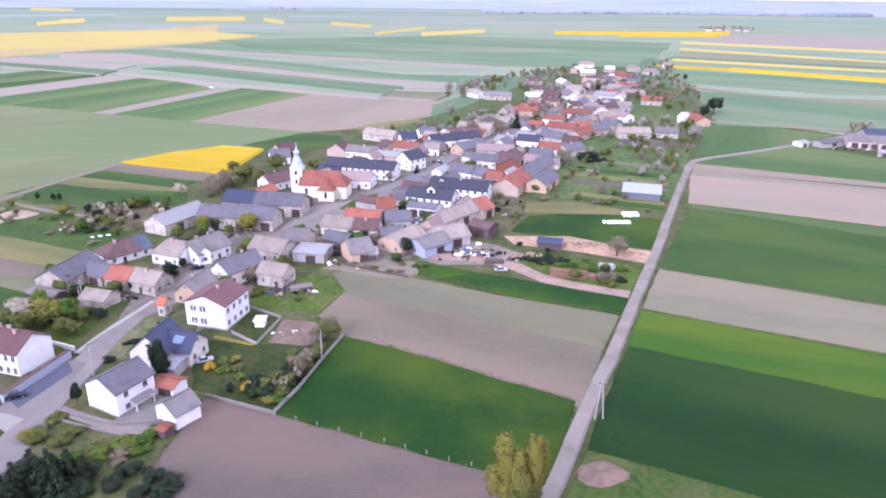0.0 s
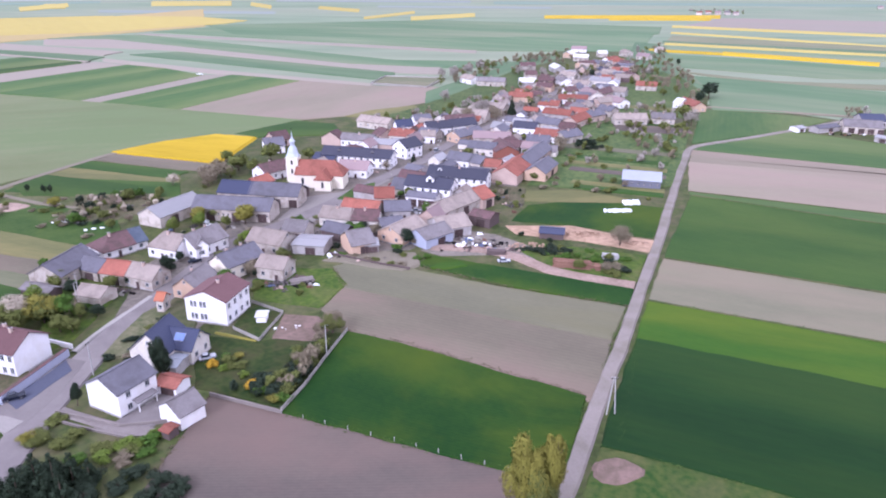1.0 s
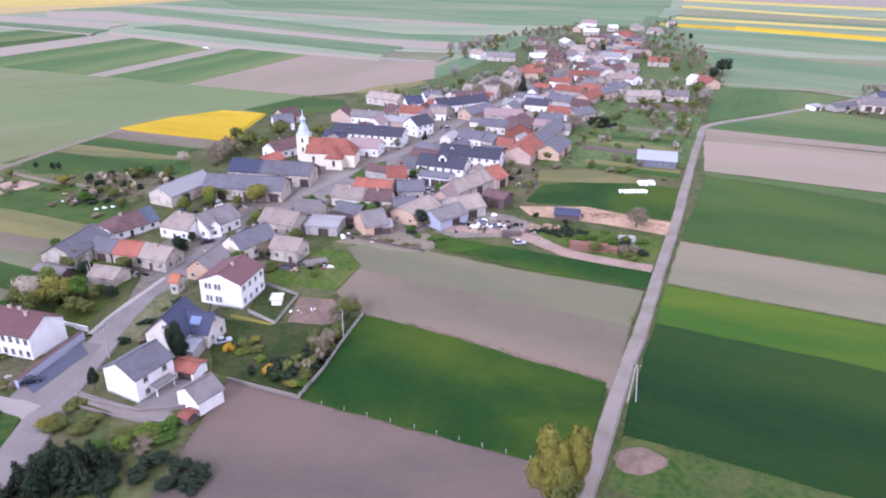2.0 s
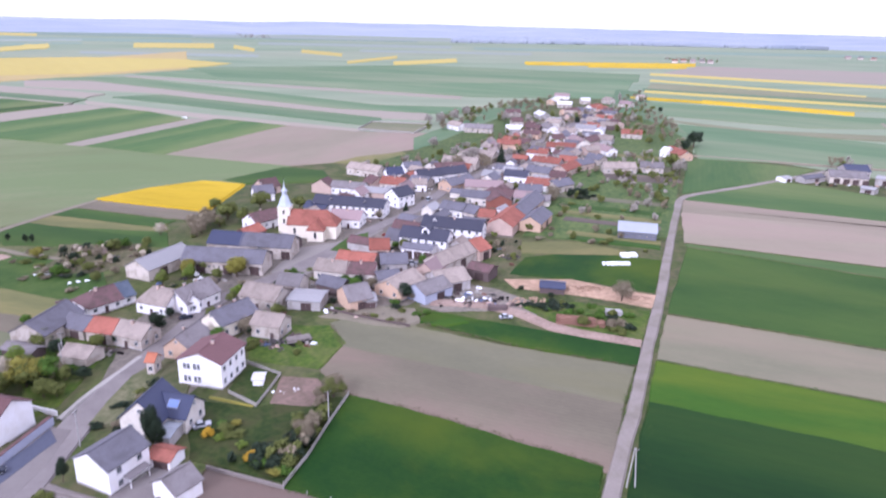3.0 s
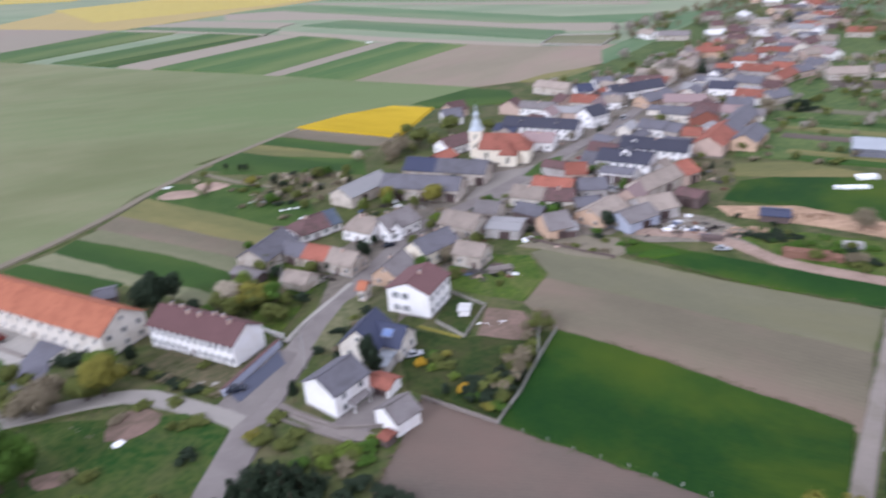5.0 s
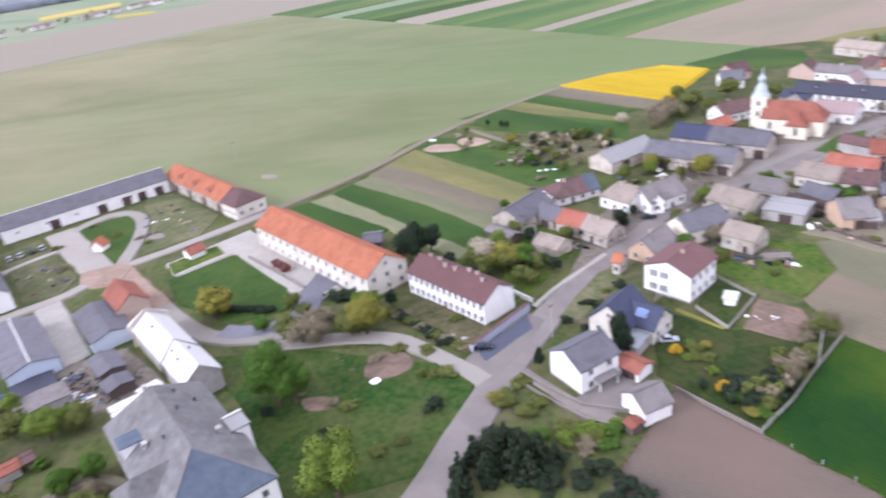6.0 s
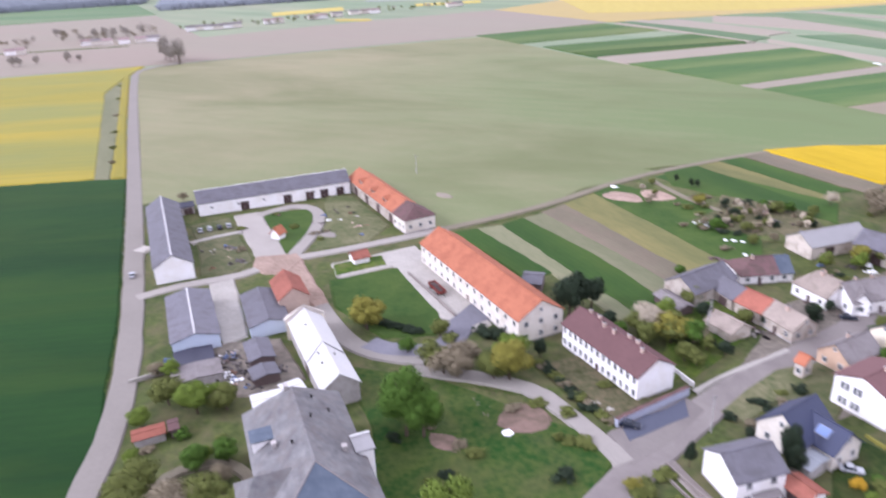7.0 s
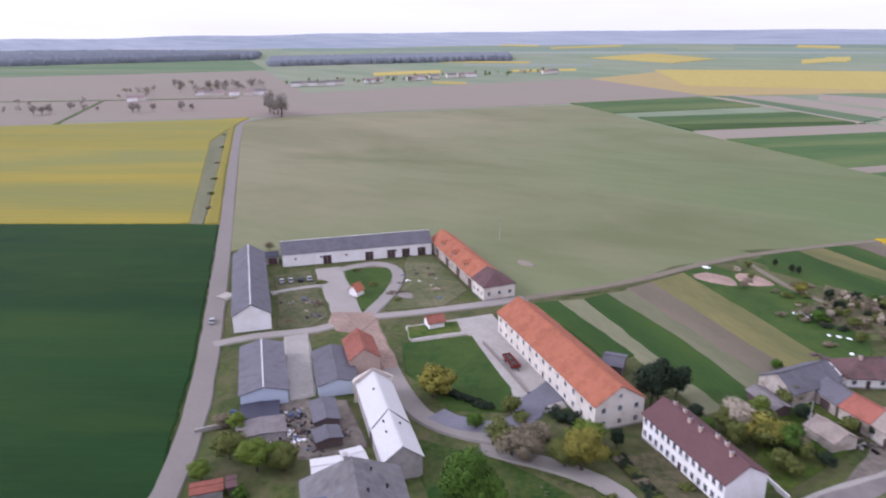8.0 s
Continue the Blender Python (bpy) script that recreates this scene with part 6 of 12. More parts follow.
field('rapeseed_field', [(288.0, 894.1), (364.1, 851.0), (355.8, 832.3), (281.1, 873.7)], 'rapeseed', 'distant yellow rapeseed strip', 0.8226, -29.5)
field('rapeseed_field', [(369.8, 864.0), (498.3, 758.0), (481.5, 732.8), (355.8, 832.3)], 'rapeseed', 'distant yellow rapeseed strip', 0.8247, -39.5)
field('ploughed_field', [(658.2, 1546.4), (1121.0, 1423.3), (952.8, 1084.0), (471.6, 1293.5)], 'soil_far', 'bare field paled by painted haze', 0.3668, 156.5)
field('ploughed_field', [(388.4, 1096.0), (695.5, 886.2), (705.2, 803.7), (338.7, 983.1)], 'fallow', 'pale tan fallow strip', 0.3689, 153.9)
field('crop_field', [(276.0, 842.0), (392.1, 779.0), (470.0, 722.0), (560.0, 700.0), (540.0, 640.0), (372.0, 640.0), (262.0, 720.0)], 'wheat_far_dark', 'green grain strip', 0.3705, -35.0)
field('crop_field', [(322.0, 940.0), (453.5, 862.0), (599.0, 794.0), (590.0, 770.0), (505.0, 775.0), (414.0, 832.0), (312.0, 892.0)], 'wheat_far', 'green grain strip paled by painted haze', 0.3707, -32.0)
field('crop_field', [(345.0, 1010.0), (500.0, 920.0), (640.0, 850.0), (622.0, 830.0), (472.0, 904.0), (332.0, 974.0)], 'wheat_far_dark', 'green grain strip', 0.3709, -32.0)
field('ploughed_field', [(250.4, 687.3), (315.8, 619.3), (457.2, 585.4), (433.3, 555.2), (296.4, 602.5)], 'fallow', 'bare strip', 0.371, -13.5)
field('crop_field', [(222.6, 674.9), (382.4, 555.8), (418.5, 479.4), (336.7, 450.3), (202.1, 484.4), (223.6, 543.9)], 'wheat_far_dark', 'green grain field', 0.4131, -36.7)
field('crop_field', [(193.7, 484.6), (245.6, 462.6), (264.9, 446.6), (223.7, 416.3), (148.1, 380.4)], 'wheat_mid', 'green grain field', 0.4352, 66.4)
field('yard', [(-71.8, 127.2), (-65.8, 136.0), (-65.6, 139.4), (-62.5, 137.1), (-62.8, 127.5), (-65.1, 123.1)], 'asphalt', 'grey paved house yard', 0.3373, 55.7)
field('yard', [(-86.1, 131.7), (-85.3, 132.9), (-70.3, 126.4), (-60.9, 124.1), (-61.2, 121.7), (-72.3, 123.9)], 'stone_pale', 'low stone terrace before the house', 0.3394, -23.4)
field('yard', [(-60.6, 255.4), (-53.7, 284.0), (-40.6, 290.5), (-31.6, 297.8), (-22.2, 318.4), (-19.6, 309.5), (-33.2, 282.8), (-46.2, 254.5), (-53.3, 246.5)], 'asphalt_pale', 'pale paved church square', 0.3615, -114.7)
field('yard', [(-74.2, 253.3), (-58.6, 270.6), (-47.8, 270.0), (-54.0, 252.1), (-68.1, 242.1)], 'yard_dirt', 'bare farm court', 0.3436, 48.0)
field('garden', [(75.5, 379.3), (127.0, 357.1), (124.3, 350.2), (72.1, 371.7)], 'soil_olive', 'narrow garden bed behind the houses', 0.6057, 157.6)
field('garden', [(72.3, 358.3), (119.6, 338.1), (117.1, 331.9), (69.2, 351.5)], 'wheat_green', 'narrow garden bed behind the houses', 0.6078, 157.7)
field('garden', [(70.5, 343.7), (114.4, 324.9), (112.1, 319.1), (67.5, 337.4)], 'straw', 'narrow garden bed behind the houses', 0.6099, 157.7)
field('garden', [(69.1, 331.1), (109.9, 313.5), (107.8, 308.1), (66.2, 325.3)], 'soil_dark', 'narrow garden bed behind the houses', 0.6120, 157.5)
field('garden', [(64.7, 307.7), (101.6, 292.1), (99.7, 287.3), (62.1, 302.6)], 'straw', 'narrow garden bed behind the houses', 0.6141, 157.9)
field('garden', [(64.5, 300.8), (99.1, 285.8), (97.3, 281.3), (61.9, 295.9)], 'wheat_green', 'narrow garden bed behind the houses', 0.6162, 157.6)
field('garden', [(141.2, 503.4), (181.2, 484.8), (177.9, 474.4), (137.8, 492.3)], 'straw', 'narrow garden bed behind the houses', 0.6183, -24.9)
field('garden', [(129.6, 465.6), (167.0, 449.4), (164.2, 440.4), (126.6, 456.1)], 'soil_olive', 'narrow garden bed behind the houses', 0.6204, -23.4)
field('garden', [(122.7, 443.4), (158.6, 428.4), (156.1, 420.2), (120.0, 434.7)], 'wheat_green', 'narrow garden bed behind the houses', 0.6225, -22.7)
field('garden', [(116.4, 423.1), (151.0, 409.2), (148.7, 401.7), (114.0, 415.2)], 'soil_dark', 'narrow garden bed behind the houses', 0.6246, -21.9)
field('garden', [(116.1, 454.9), (153.8, 452.3), (166.1, 437.4), (161.3, 425.3), (118.0, 443.4)], 'soil_olive', 'bare brown garden bed behind the houses', 0.655, 158.0)
field('garden', [(117.9, 434.1), (160.2, 418.9), (157.7, 406.3), (136.2, 415.0), (115.4, 424.1)], 'soil_dark', 'dark dug garden bed behind the houses', 0.657, 158.0)
field('yard', [(-38.7, 214.5), (-31.8, 219.5), (-20.7, 222.3), (-8.4, 220.3), (-6.9, 210.6), (-12.3, 205.9), (-22.1, 208.5), (-31.4, 213.0)], 'track_dirt', 'bare brown ground behind the barns', 0.47, 0.0)
field('meadow', [(-3.4, 207.9), (0.5, 211.9), (6.9, 211.8), (8.4, 209.2), (0.9, 206.2)], 'grass_bright', 'bright yellow-green patch of grass', 0.47, 0.0)
field('garden', [(-150.2, 288.2), (-117.3, 289.4), (-104.4, 271.7), (-118.0, 260.5), (-123.1, 254.3), (-145.7, 254.3), (-143.8, 269.7)], 'rough_ground', 'rough trodden garden ground', 0.515, 0.0)
way('flower_border', [(-61.0, 165.9), (-55.0, 163.4), (-49.4, 161.0)], 0.45, 'rapeseed_thin', 'narrow border of yellow flowers by the school fence', 0.45)
way('ditch', [(-1173.9, 118.2), (-1087.5, 243.2), (-997.1, 384.1)], 5.0, 'garden_green', 'overgrown ditch between two bare fields', 0.75)
way('ditch', [(-854.7, 136.2), (-974.9, 184.2), (-1090.0, 231.2)], 4.0, 'garden_green', 'overgrown ditch between two bare fields', 0.77)
way('field_track', [(200.7, 494.7), (272.0, 464.5), (339.3, 438.3), (420.0, 404.0)], 3.0, 'track_dirt', 'pale dirt track to the outlying farm', 0.62)
way('field_track', [(470.9, 673.9), (388.9, 500.6)], 3.0, 'track_dirt', 'pale dirt track between green fields', 0.74)
way('farm_road', [(11.2, 86.4), (14.8, 94.3), (18.6, 102.5), (23.2, 112.4), (29.3, 125.5), (35.5, 138.8), (43.3, 154.2), (53.4, 176.1), (64.1, 199.5), (78.0, 228.7), (106.1, 291.8), (121.5, 325.5), (140.0, 365.1)], 3.0, 'gravel', 'pale gravel farm road with grassy verges', 0.4667)
way('farm_road', [(131.3, 346.4), (141.4, 367.5), (155.4, 378.7), (186.7, 394.4), (225.5, 416.2), (270.5, 442.7)], 3.4, 'gravel', 'pale gravel farm track', 0.4788)
way('main_road', [(-86.5, 85.7), (-87.5, 98.7), (-88.4, 114.6), (-89.1, 131.5), (-88.3, 153.4), (-85.4, 173.0), (-83.4, 181.0), (-80.6, 195.0)], 7.6, 'asphalt', 'worn grey asphalt village street', 0.4709)
way('pavement', [(-93.4, 156.5), (-91.9, 165.0), (-89.6, 173.0), (-87.4, 180.5), (-85.2, 188.0)], 1.3, 'concrete', 'pale narrow pavement along the street', 0.56)
way('main_road', [(-88.3, 153.4), (-85.4, 173.0), (-83.0, 185.3), (-78.6, 206.5), (-73.4, 227.7), (-54.4, 255.0), (-37.8, 283.0), (-22.1, 314.0), (-4.4, 341.9), (14.6, 385.7), (43.7, 435.5), (72.9, 498.1), (106.8, 558.9), (147.7, 636.8), (195.6, 740.0)], 6.2, 'asphalt', 'worn grey asphalt village street', 0.503)
way('lane', [(-143.2, 35.3), (-160.5, 46.2), (-176.1, 57.3), (-201.9, 71.5), (-242.0, 89.1), (-283.5, 106.0), (-353.4, 134.0), (-510.7, 196.4), (-679.0, 264.6), (-748.3, 299.5), (-767.2, 348.2)], 6.0, 'asphalt_pale', 'narrow pale asphalt lane', 0.4751)
way('farm_drive', [(-240.6, 89.7), (-238.7, 102.1), (-231.2, 120.2), (-230.0, 136.4), (-221.1, 158.1), (-213.4, 179.5), (-209.5, 192.2)], 4.0, 'gravel_pale', 'pale gravel estate drive', 0.4772)
way('field_track', [(-209.7, 191.0), (-204.3, 206.9), (-196.5, 238.6), (-192.3, 272.4), (-185.4, 302.1), (-171.4, 341.1), (-156.8, 372.7)], 3.4, 'track_dirt', 'rutted dirt track along the gardens', 0.5393)
way('farm_drive', [(-277.6, 153.6), (-276.3, 168.6), (-267.1, 172.4), (-257.2, 168.8), (-243.9, 156.4), (-230.9, 139.1)], 4.5, 'gravel_pale', 'pale gravel loop drive', 0.5214)
field('yard', [(-284.6, 147.0), (-281.0, 155.9), (-233.0, 138.1), (-233.0, 128.8)], 'gravel_pale', 'grey paved farm court', 0.4835, 160.6)
field('yard', [(-238.1, 130.0), (-231.9, 141.9), (-212.1, 134.2), (-181.0, 122.0), (-171.4, 120.0), (-173.6, 117.1), (-200.0, 124.7), (-220.2, 130.7)], 'paving_pink', 'reddish paved drive', 0.5356, -21.4)
way('farm_drive', [(-193.4, 124.5), (-178.9, 119.7), (-168.0, 117.7), (-160.1, 119.0), (-153.8, 121.9), (-148.6, 125.5)], 5, 'gravel_pale', 'curving pale drive', 0.5577)
way('farm_drive', [(-165.7, 120.8), (-160.5, 121.9), (-155.3, 124.9), (-151.4, 128.8), (-150.4, 135.0), (-153.2, 142.8)], 6, 'paving_blue', 'curving blue-grey paved drive', 0.5798)
way('farm_drive', [(-147.2, 119.4), (-135.6, 127.4), (-121.9, 132.8), (-112.3, 131.8), (-102.0, 129.2), (-91.5, 125.6)], 4.4, 'gravel_pale', 'pale gravel drive', 0.5319)
field('yard', [(-232.2, 109.8), (-230.1, 116.6), (-193.7, 100.5), (-194.2, 94.2)], 'concrete', 'pale concrete yard', 0.494, 157.7)
field('yard', [(-214.9, 144.6), (-205.7, 173.0), (-187.6, 165.8), (-148.7, 149.5), (-151.0, 139.8), (-167.0, 145.3), (-198.4, 157.4), (-205.0, 140.1)], 'concrete', 'pale concrete yard', 0.4961, -22.7)
field('meadow', [(-204.9, 136.9), (-196.2, 156.8), (-163.7, 144.4), (-156.0, 135.6), (-165.4, 125.6), (-189.0, 127.4)], 'lawn', 'green lawn by the drive', 0.5182, -20.9)
field('meadow', [(-277.4, 156.0), (-267.8, 171.5), (-253.3, 163.6), (-233.7, 141.9), (-236.4, 140.1)], 'lawn', 'round green lawn within the drive', 0.5203, 158.8)
field('meadow', [(-161.4, 109.7), (-140.8, 120.8), (-97.7, 129.0), (-93.7, 124.8), (-89.4, 98.7), (-110.4, 78.6), (-136.8, 99.2)], 'park_lawn', 'rough green park lawn', 0.4224, 10.8)
# Separate dark sheet standing for the shade beside the wall.
field('yard', [(-97.9, 134.7), (-93.4, 152.4), (-89.8, 147.4), (-94.6, 132.0)], 'asphalt_blue', 'asphalt strip painted dark blue-grey as shade along the wall', 0.5945, -97.6)
field('yard', [(-99.0, 131.6), (-90.2, 126.0), (-88.0, 139.0), (-88.4, 151.8), (-93.6, 153.4)], 'asphalt', 'worn asphalt forecourt', 0.5066, -85.8)
way('farm_drive', [(-2.6, 225.3), (14.2, 222.8), (26.1, 215.5), (34.7, 205.0), (48.5, 197.2), (58.8, 192.7)], 4.5, 'paving_pink', 'bare pinkish dirt track', 0.5487)
field('garden', [(34.8, 108.4), (33.5, 109.8), (32.1, 111.1), (30.8, 111.7), (28.7, 111.3), (26.8, 110.4), (26.3, 109.5), (26.0, 108.4), (25.6, 107.0), (26.6, 105.7), (28.8, 105.1), (30.6, 105.5), (32.3, 106.4), (34.2, 107.3)], 'park_bed', 'small bare soil patch by the farm road', 0.6108, 0)
field('garden', [(-170.2, 262.3), (-172.4, 264.8), (-175.1, 266.8), (-177.6, 267.4), (-181.3, 266.7), (-184.7, 265.6), (-185.7, 264.2), (-186.2, 262.3), (-186.8, 259.8), (-185.1, 257.8), (-181.1, 257.2), (-177.8, 257.9), (-174.8, 259.0), (-171.3, 260.4)], 'paving_pink', 'oval patch of bare sandy earth', 0.6129, 0)
field('garden', [(-162.5, 271.8), (-162.2, 273.7), (-164.8, 275.1), (-168.1, 276.4), (-170.9, 277.1), (-174.1, 276.3), (-176.8, 274.2), (-176.5, 271.8), (-174.8, 269.9), (-173.5, 268.5), (-171.2, 267.2), (-167.7, 266.5), (-165.4, 267.3), (-164.2, 269.4)], 'paving_pink', 'oval patch of bare sandy earth', 0.615, 0)
way('garden_path', [(-182.0, 289.0), (-161.0, 277.5), (-142.6, 270.6)], 2.2, 'track_dirt', 'narrow earthen garden path', 0.5171)
field('yard', [(-158.3, 143.6), (-160.8, 155.3), (-155.3, 156.3), (-150.6, 153.5), (-151.4, 146.0), (-149.2, 140.0), (-151.8, 136.6)], 'paving_blue', 'blue-grey paved yard by the estate house', 0.6192, 102.1)
field('yard', [(-275.7, 186.4), (-268.0, 192.4), (-250.0, 187.5), (-228.5, 180.4), (-222.0, 164.8), (-231.0, 146.5), (-243.0, 161.5), (-256.0, 172.5), (-266.0, 178.0)], 'court_grass', 'trampled bare ground in the farm court', 0.4613, 147.2)
field('yard', [(-288.0, 130.2), (-284.5, 144.6), (-238.5, 128.2), (-234.5, 119.0), (-240.5, 111.0), (-262.0, 121.0)], 'court_grass', 'worn grassy ground beside the long barn', 0.4413, 160.0)
field('yard', [(-194.8, 78.5), (-196.5, 92.5), (-190.6, 99.8), (-185.5, 106.0), (-164.3, 99.7), (-166.1, 93.3), (-168.4, 86.6), (-176.2, 78.8)], 'yard_dirt', 'dark cluttered workshop yard', 0.4433, 158.0)
field('tarp_sheet', [(-234.1, 159.5), (-234.9, 160.3), (-236.2, 161.2), (-237.3, 161.8), (-238.8, 161.7), (-240.4, 161.0), (-240.9, 160.2), (-240.9, 159.5), (-241.0, 158.7), (-240.4, 157.8), (-238.8, 157.2), (-237.3, 157.3), (-236.2, 158.0), (-234.8, 158.8)], 'asphalt_pale', 'pale grey sheet lying in the court', 0.6234, 0)
field('yard', [(-239.8, 130.9), (-233.8, 138.6), (-226.4, 140.4), (-220.2, 130.7), (-226.6, 126.0), (-232.8, 126.1)], 'paving_pink', 'reddish trodden crossing of the drives', 0.6855, -57.4)
field('meadow', [(28.1, 220.9), (47.3, 224.4), (69.7, 215.8), (59.8, 195.3), (47.6, 200.1), (35.8, 209.2)], 'yard_grass', 'rough green grass by the dirt track', 0.4876, -21.0)
field('verge', [(-80.7, 160.5), (-80.8, 182.7), (-75.5, 198.7), (-71.2, 210.4), (-64.2, 221.6), (-59.5, 205.6), (-66.1, 188.5), (-68.3, 176.4), (-66.8, 163.1), (-67.9, 147.4)], 'court_grass', 'worn grass verge along the village street', 0.4297, 90.3)
field('meadow', [(63.8, 400.4), (119.5, 486.3), (172.9, 485.0), (156.2, 409.0), (109.3, 298.3), (71.0, 292.1), (42.9, 301.9), (57.3, 338.9)], 'garden_green', 'green gardens behind the houses', 0.4218, -113.0)
field('meadow', [(209.4, 687.0), (244.9, 704.3), (224.7, 557.6), (177.8, 454.7), (130.5, 456.0), (158.2, 558.3)], 'garden_green', 'green gardens behind the far houses', 0.4239, -97.8)
field('meadow', [(-27.2, 460.4), (-0.0, 499.6), (53.0, 609.9), (89.6, 685.9), (117.7, 686.1), (70.0, 559.3), (22.3, 478.3), (-9.1, 447.4)], 'garden_green', 'green gardens at the village edge', 0.426, -110.6)
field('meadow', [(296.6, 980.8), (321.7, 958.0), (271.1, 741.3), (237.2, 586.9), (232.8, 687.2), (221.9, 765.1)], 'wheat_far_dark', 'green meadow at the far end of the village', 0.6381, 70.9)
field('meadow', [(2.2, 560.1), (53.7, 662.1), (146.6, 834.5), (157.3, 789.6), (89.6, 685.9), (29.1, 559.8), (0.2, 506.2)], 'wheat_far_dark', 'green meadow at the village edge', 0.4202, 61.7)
field('garden', [(-119.8, 195.7), (-118.8, 213.7), (-105.7, 208.9), (-95.7, 190.6), (-96.7, 163.0), (-101.1, 156.4)], 'yard_grass', 'shaded green garden', 0.4623, 115.4)
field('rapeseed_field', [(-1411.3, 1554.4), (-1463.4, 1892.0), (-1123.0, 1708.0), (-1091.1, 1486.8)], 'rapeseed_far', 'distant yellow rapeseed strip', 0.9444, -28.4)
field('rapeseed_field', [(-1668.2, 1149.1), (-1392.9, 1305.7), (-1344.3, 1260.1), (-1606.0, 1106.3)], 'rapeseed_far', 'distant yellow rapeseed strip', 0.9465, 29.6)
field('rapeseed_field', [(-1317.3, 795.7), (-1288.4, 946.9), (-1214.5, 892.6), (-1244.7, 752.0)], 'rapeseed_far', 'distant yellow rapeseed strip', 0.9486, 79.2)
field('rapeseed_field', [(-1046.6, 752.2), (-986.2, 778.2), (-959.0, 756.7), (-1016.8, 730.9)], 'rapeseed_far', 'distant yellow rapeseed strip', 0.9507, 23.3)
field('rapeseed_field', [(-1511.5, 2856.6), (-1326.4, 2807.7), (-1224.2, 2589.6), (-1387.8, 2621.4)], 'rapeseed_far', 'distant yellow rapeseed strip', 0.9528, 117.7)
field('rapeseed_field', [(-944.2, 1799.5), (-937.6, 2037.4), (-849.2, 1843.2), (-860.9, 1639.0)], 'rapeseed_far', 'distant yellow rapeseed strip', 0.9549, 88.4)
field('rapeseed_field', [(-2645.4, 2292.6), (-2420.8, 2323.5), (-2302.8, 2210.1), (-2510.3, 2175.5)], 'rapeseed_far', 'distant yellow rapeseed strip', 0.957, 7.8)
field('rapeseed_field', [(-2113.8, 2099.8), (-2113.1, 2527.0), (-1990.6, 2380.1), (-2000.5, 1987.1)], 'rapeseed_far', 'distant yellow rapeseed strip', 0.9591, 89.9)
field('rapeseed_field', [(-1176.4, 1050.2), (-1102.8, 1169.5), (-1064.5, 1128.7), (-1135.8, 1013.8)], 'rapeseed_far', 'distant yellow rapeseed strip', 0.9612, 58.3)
house('school', 'white plastered two-storey school with a maroon roof', -64.5, 171.3, -61.0, 183.1, 12.2, 7.2, 9.6, 'plaster_white', 'roof_maroon', rows=2, pitch=2.2, chimneys=1, door=False, twin=True)
street_house = house('house', 'white plastered two-storey house with a slate roof', -75.3, 130.8, -70.4, 139.6, 9.7, 5.9, 8.6, 'plaster_white', 'roof_slate', rows=2, hip=(0, 0), chimneys=0, door=False, ends=False, pitch=4.0)
porch(street_house, 0.6, -5.3, 5.0, 1.6, 2.6, 'roof_grey')
barn('outbuilding', 'small white outbuilding with a grey roof', -59.9, 125.9, -56.2, 130.8, 7.1, 3.4, 5.6, 'plaster_white', 'roof_grey', category='outbuilding', gates=0)
house('house', 'cream house with a steep navy roof', -72.0, 149.4, -69.9, 159.5, 10, 4.4, 8.9, 'plaster_cream', 'roof_navy', rows=1, chimneys=0)
navy_wing = house('house', 'cream house wing with a navy roof', -61.2, 153.8, -68.8, 156.0, 8.0, 4.0, 7.4, 'plaster_cream', 'roof_navy', rows=1, chimneys=0)
roof_window(navy_wing, 0.0, 2.0, 6.1, -40, 2.6, 1.9, 'panel_blue')
barn('garage', 'low garage with a pale blue-grey metal roof', -67.2, 147.8, -63.7, 147.1, 6, 2.8, 3.2, 'plaster_grey', 'roof_paleblue', category='garage', gates=0)
barn('shed', 'white shed with a red roof', -66.1, 140.2, -61.0, 138.4, 5, 2.4, 3.4, 'plaster_white', 'roof_red', category='shed', gates=1)
barn('barn', 'old barn with a grey slate roof', -118.0, 194.9, -114.1, 211.7, 11, 4.4, 7.6, 'plaster_beige', 'roof_slate', gates=1, slots=3)
barn('shed', 'low lean-to shed with a grey roof', -121.9, 192.2, -112.3, 188.1, 5, 2.4, 3.4, 'boards', 'roof_grey', category='shed', gates=1)
barn('barn', 'old barn range with slate roof', -110.3, 205.8, -102.6, 202.0, 8, 3.6, 6.3, 'plaster_beige', 'roof_slate', gates=1)
barn('barn', 'old barn range with a dull orange tile roof', -102.5, 202.2, -94.5, 199.8, 8, 3.6, 6.4, 'plaster_beige', 'roof_rust', gates=1)
house('house', 'beige farmhouse with a weathered roof', -94.5, 200.2, -84.4, 195.7, 8, 3.6, 6.4, 'plaster_beige', 'roof_beige')
barn('outbuilding', 'small beige outbuilding on the yard', -104.0, 188.0, -96.0, 185.5, 7, 2.8, 4.6, 'plaster_beige', 'roof_beige', category='outbuilding', gates=0)
house('house', 'small beige gatehouse with an orange roof', -79.6, 179.6, -77.6, 179.2, 3.6, 4.2, 5.6, 'plaster_beige', 'roof_orange', door=False, chimneys=0)
house('house', 'ochre gabled house with a grey roof beside the street', -74.6, 186.2, -71.3, 196.9, 8, 3.8, 7.0, 'plaster_ochre', 'roof_grey', chimneys=1)
house('house', 'white farmhouse with a brown hipped roof', -113.7, 219.6, -106.5, 227.7, 11, 3.0, 6.4, 'plaster_white', 'roof_brown', hip=(5.0, 0), chimneys=1)
house('house', 'white farmhouse end with a blue roof', -106.7, 228.2, -103.4, 231.4, 11, 3.0, 6.2, 'plaster_white', 'roof_steel', chimneys=0)
house('house', 'white farmhouse wing with a pale hipped roof', -94.6, 223.9, -84.1, 219.5, 10, 4.0, 7.6, 'plaster_white', 'roof_beige', hip=(3, 0))
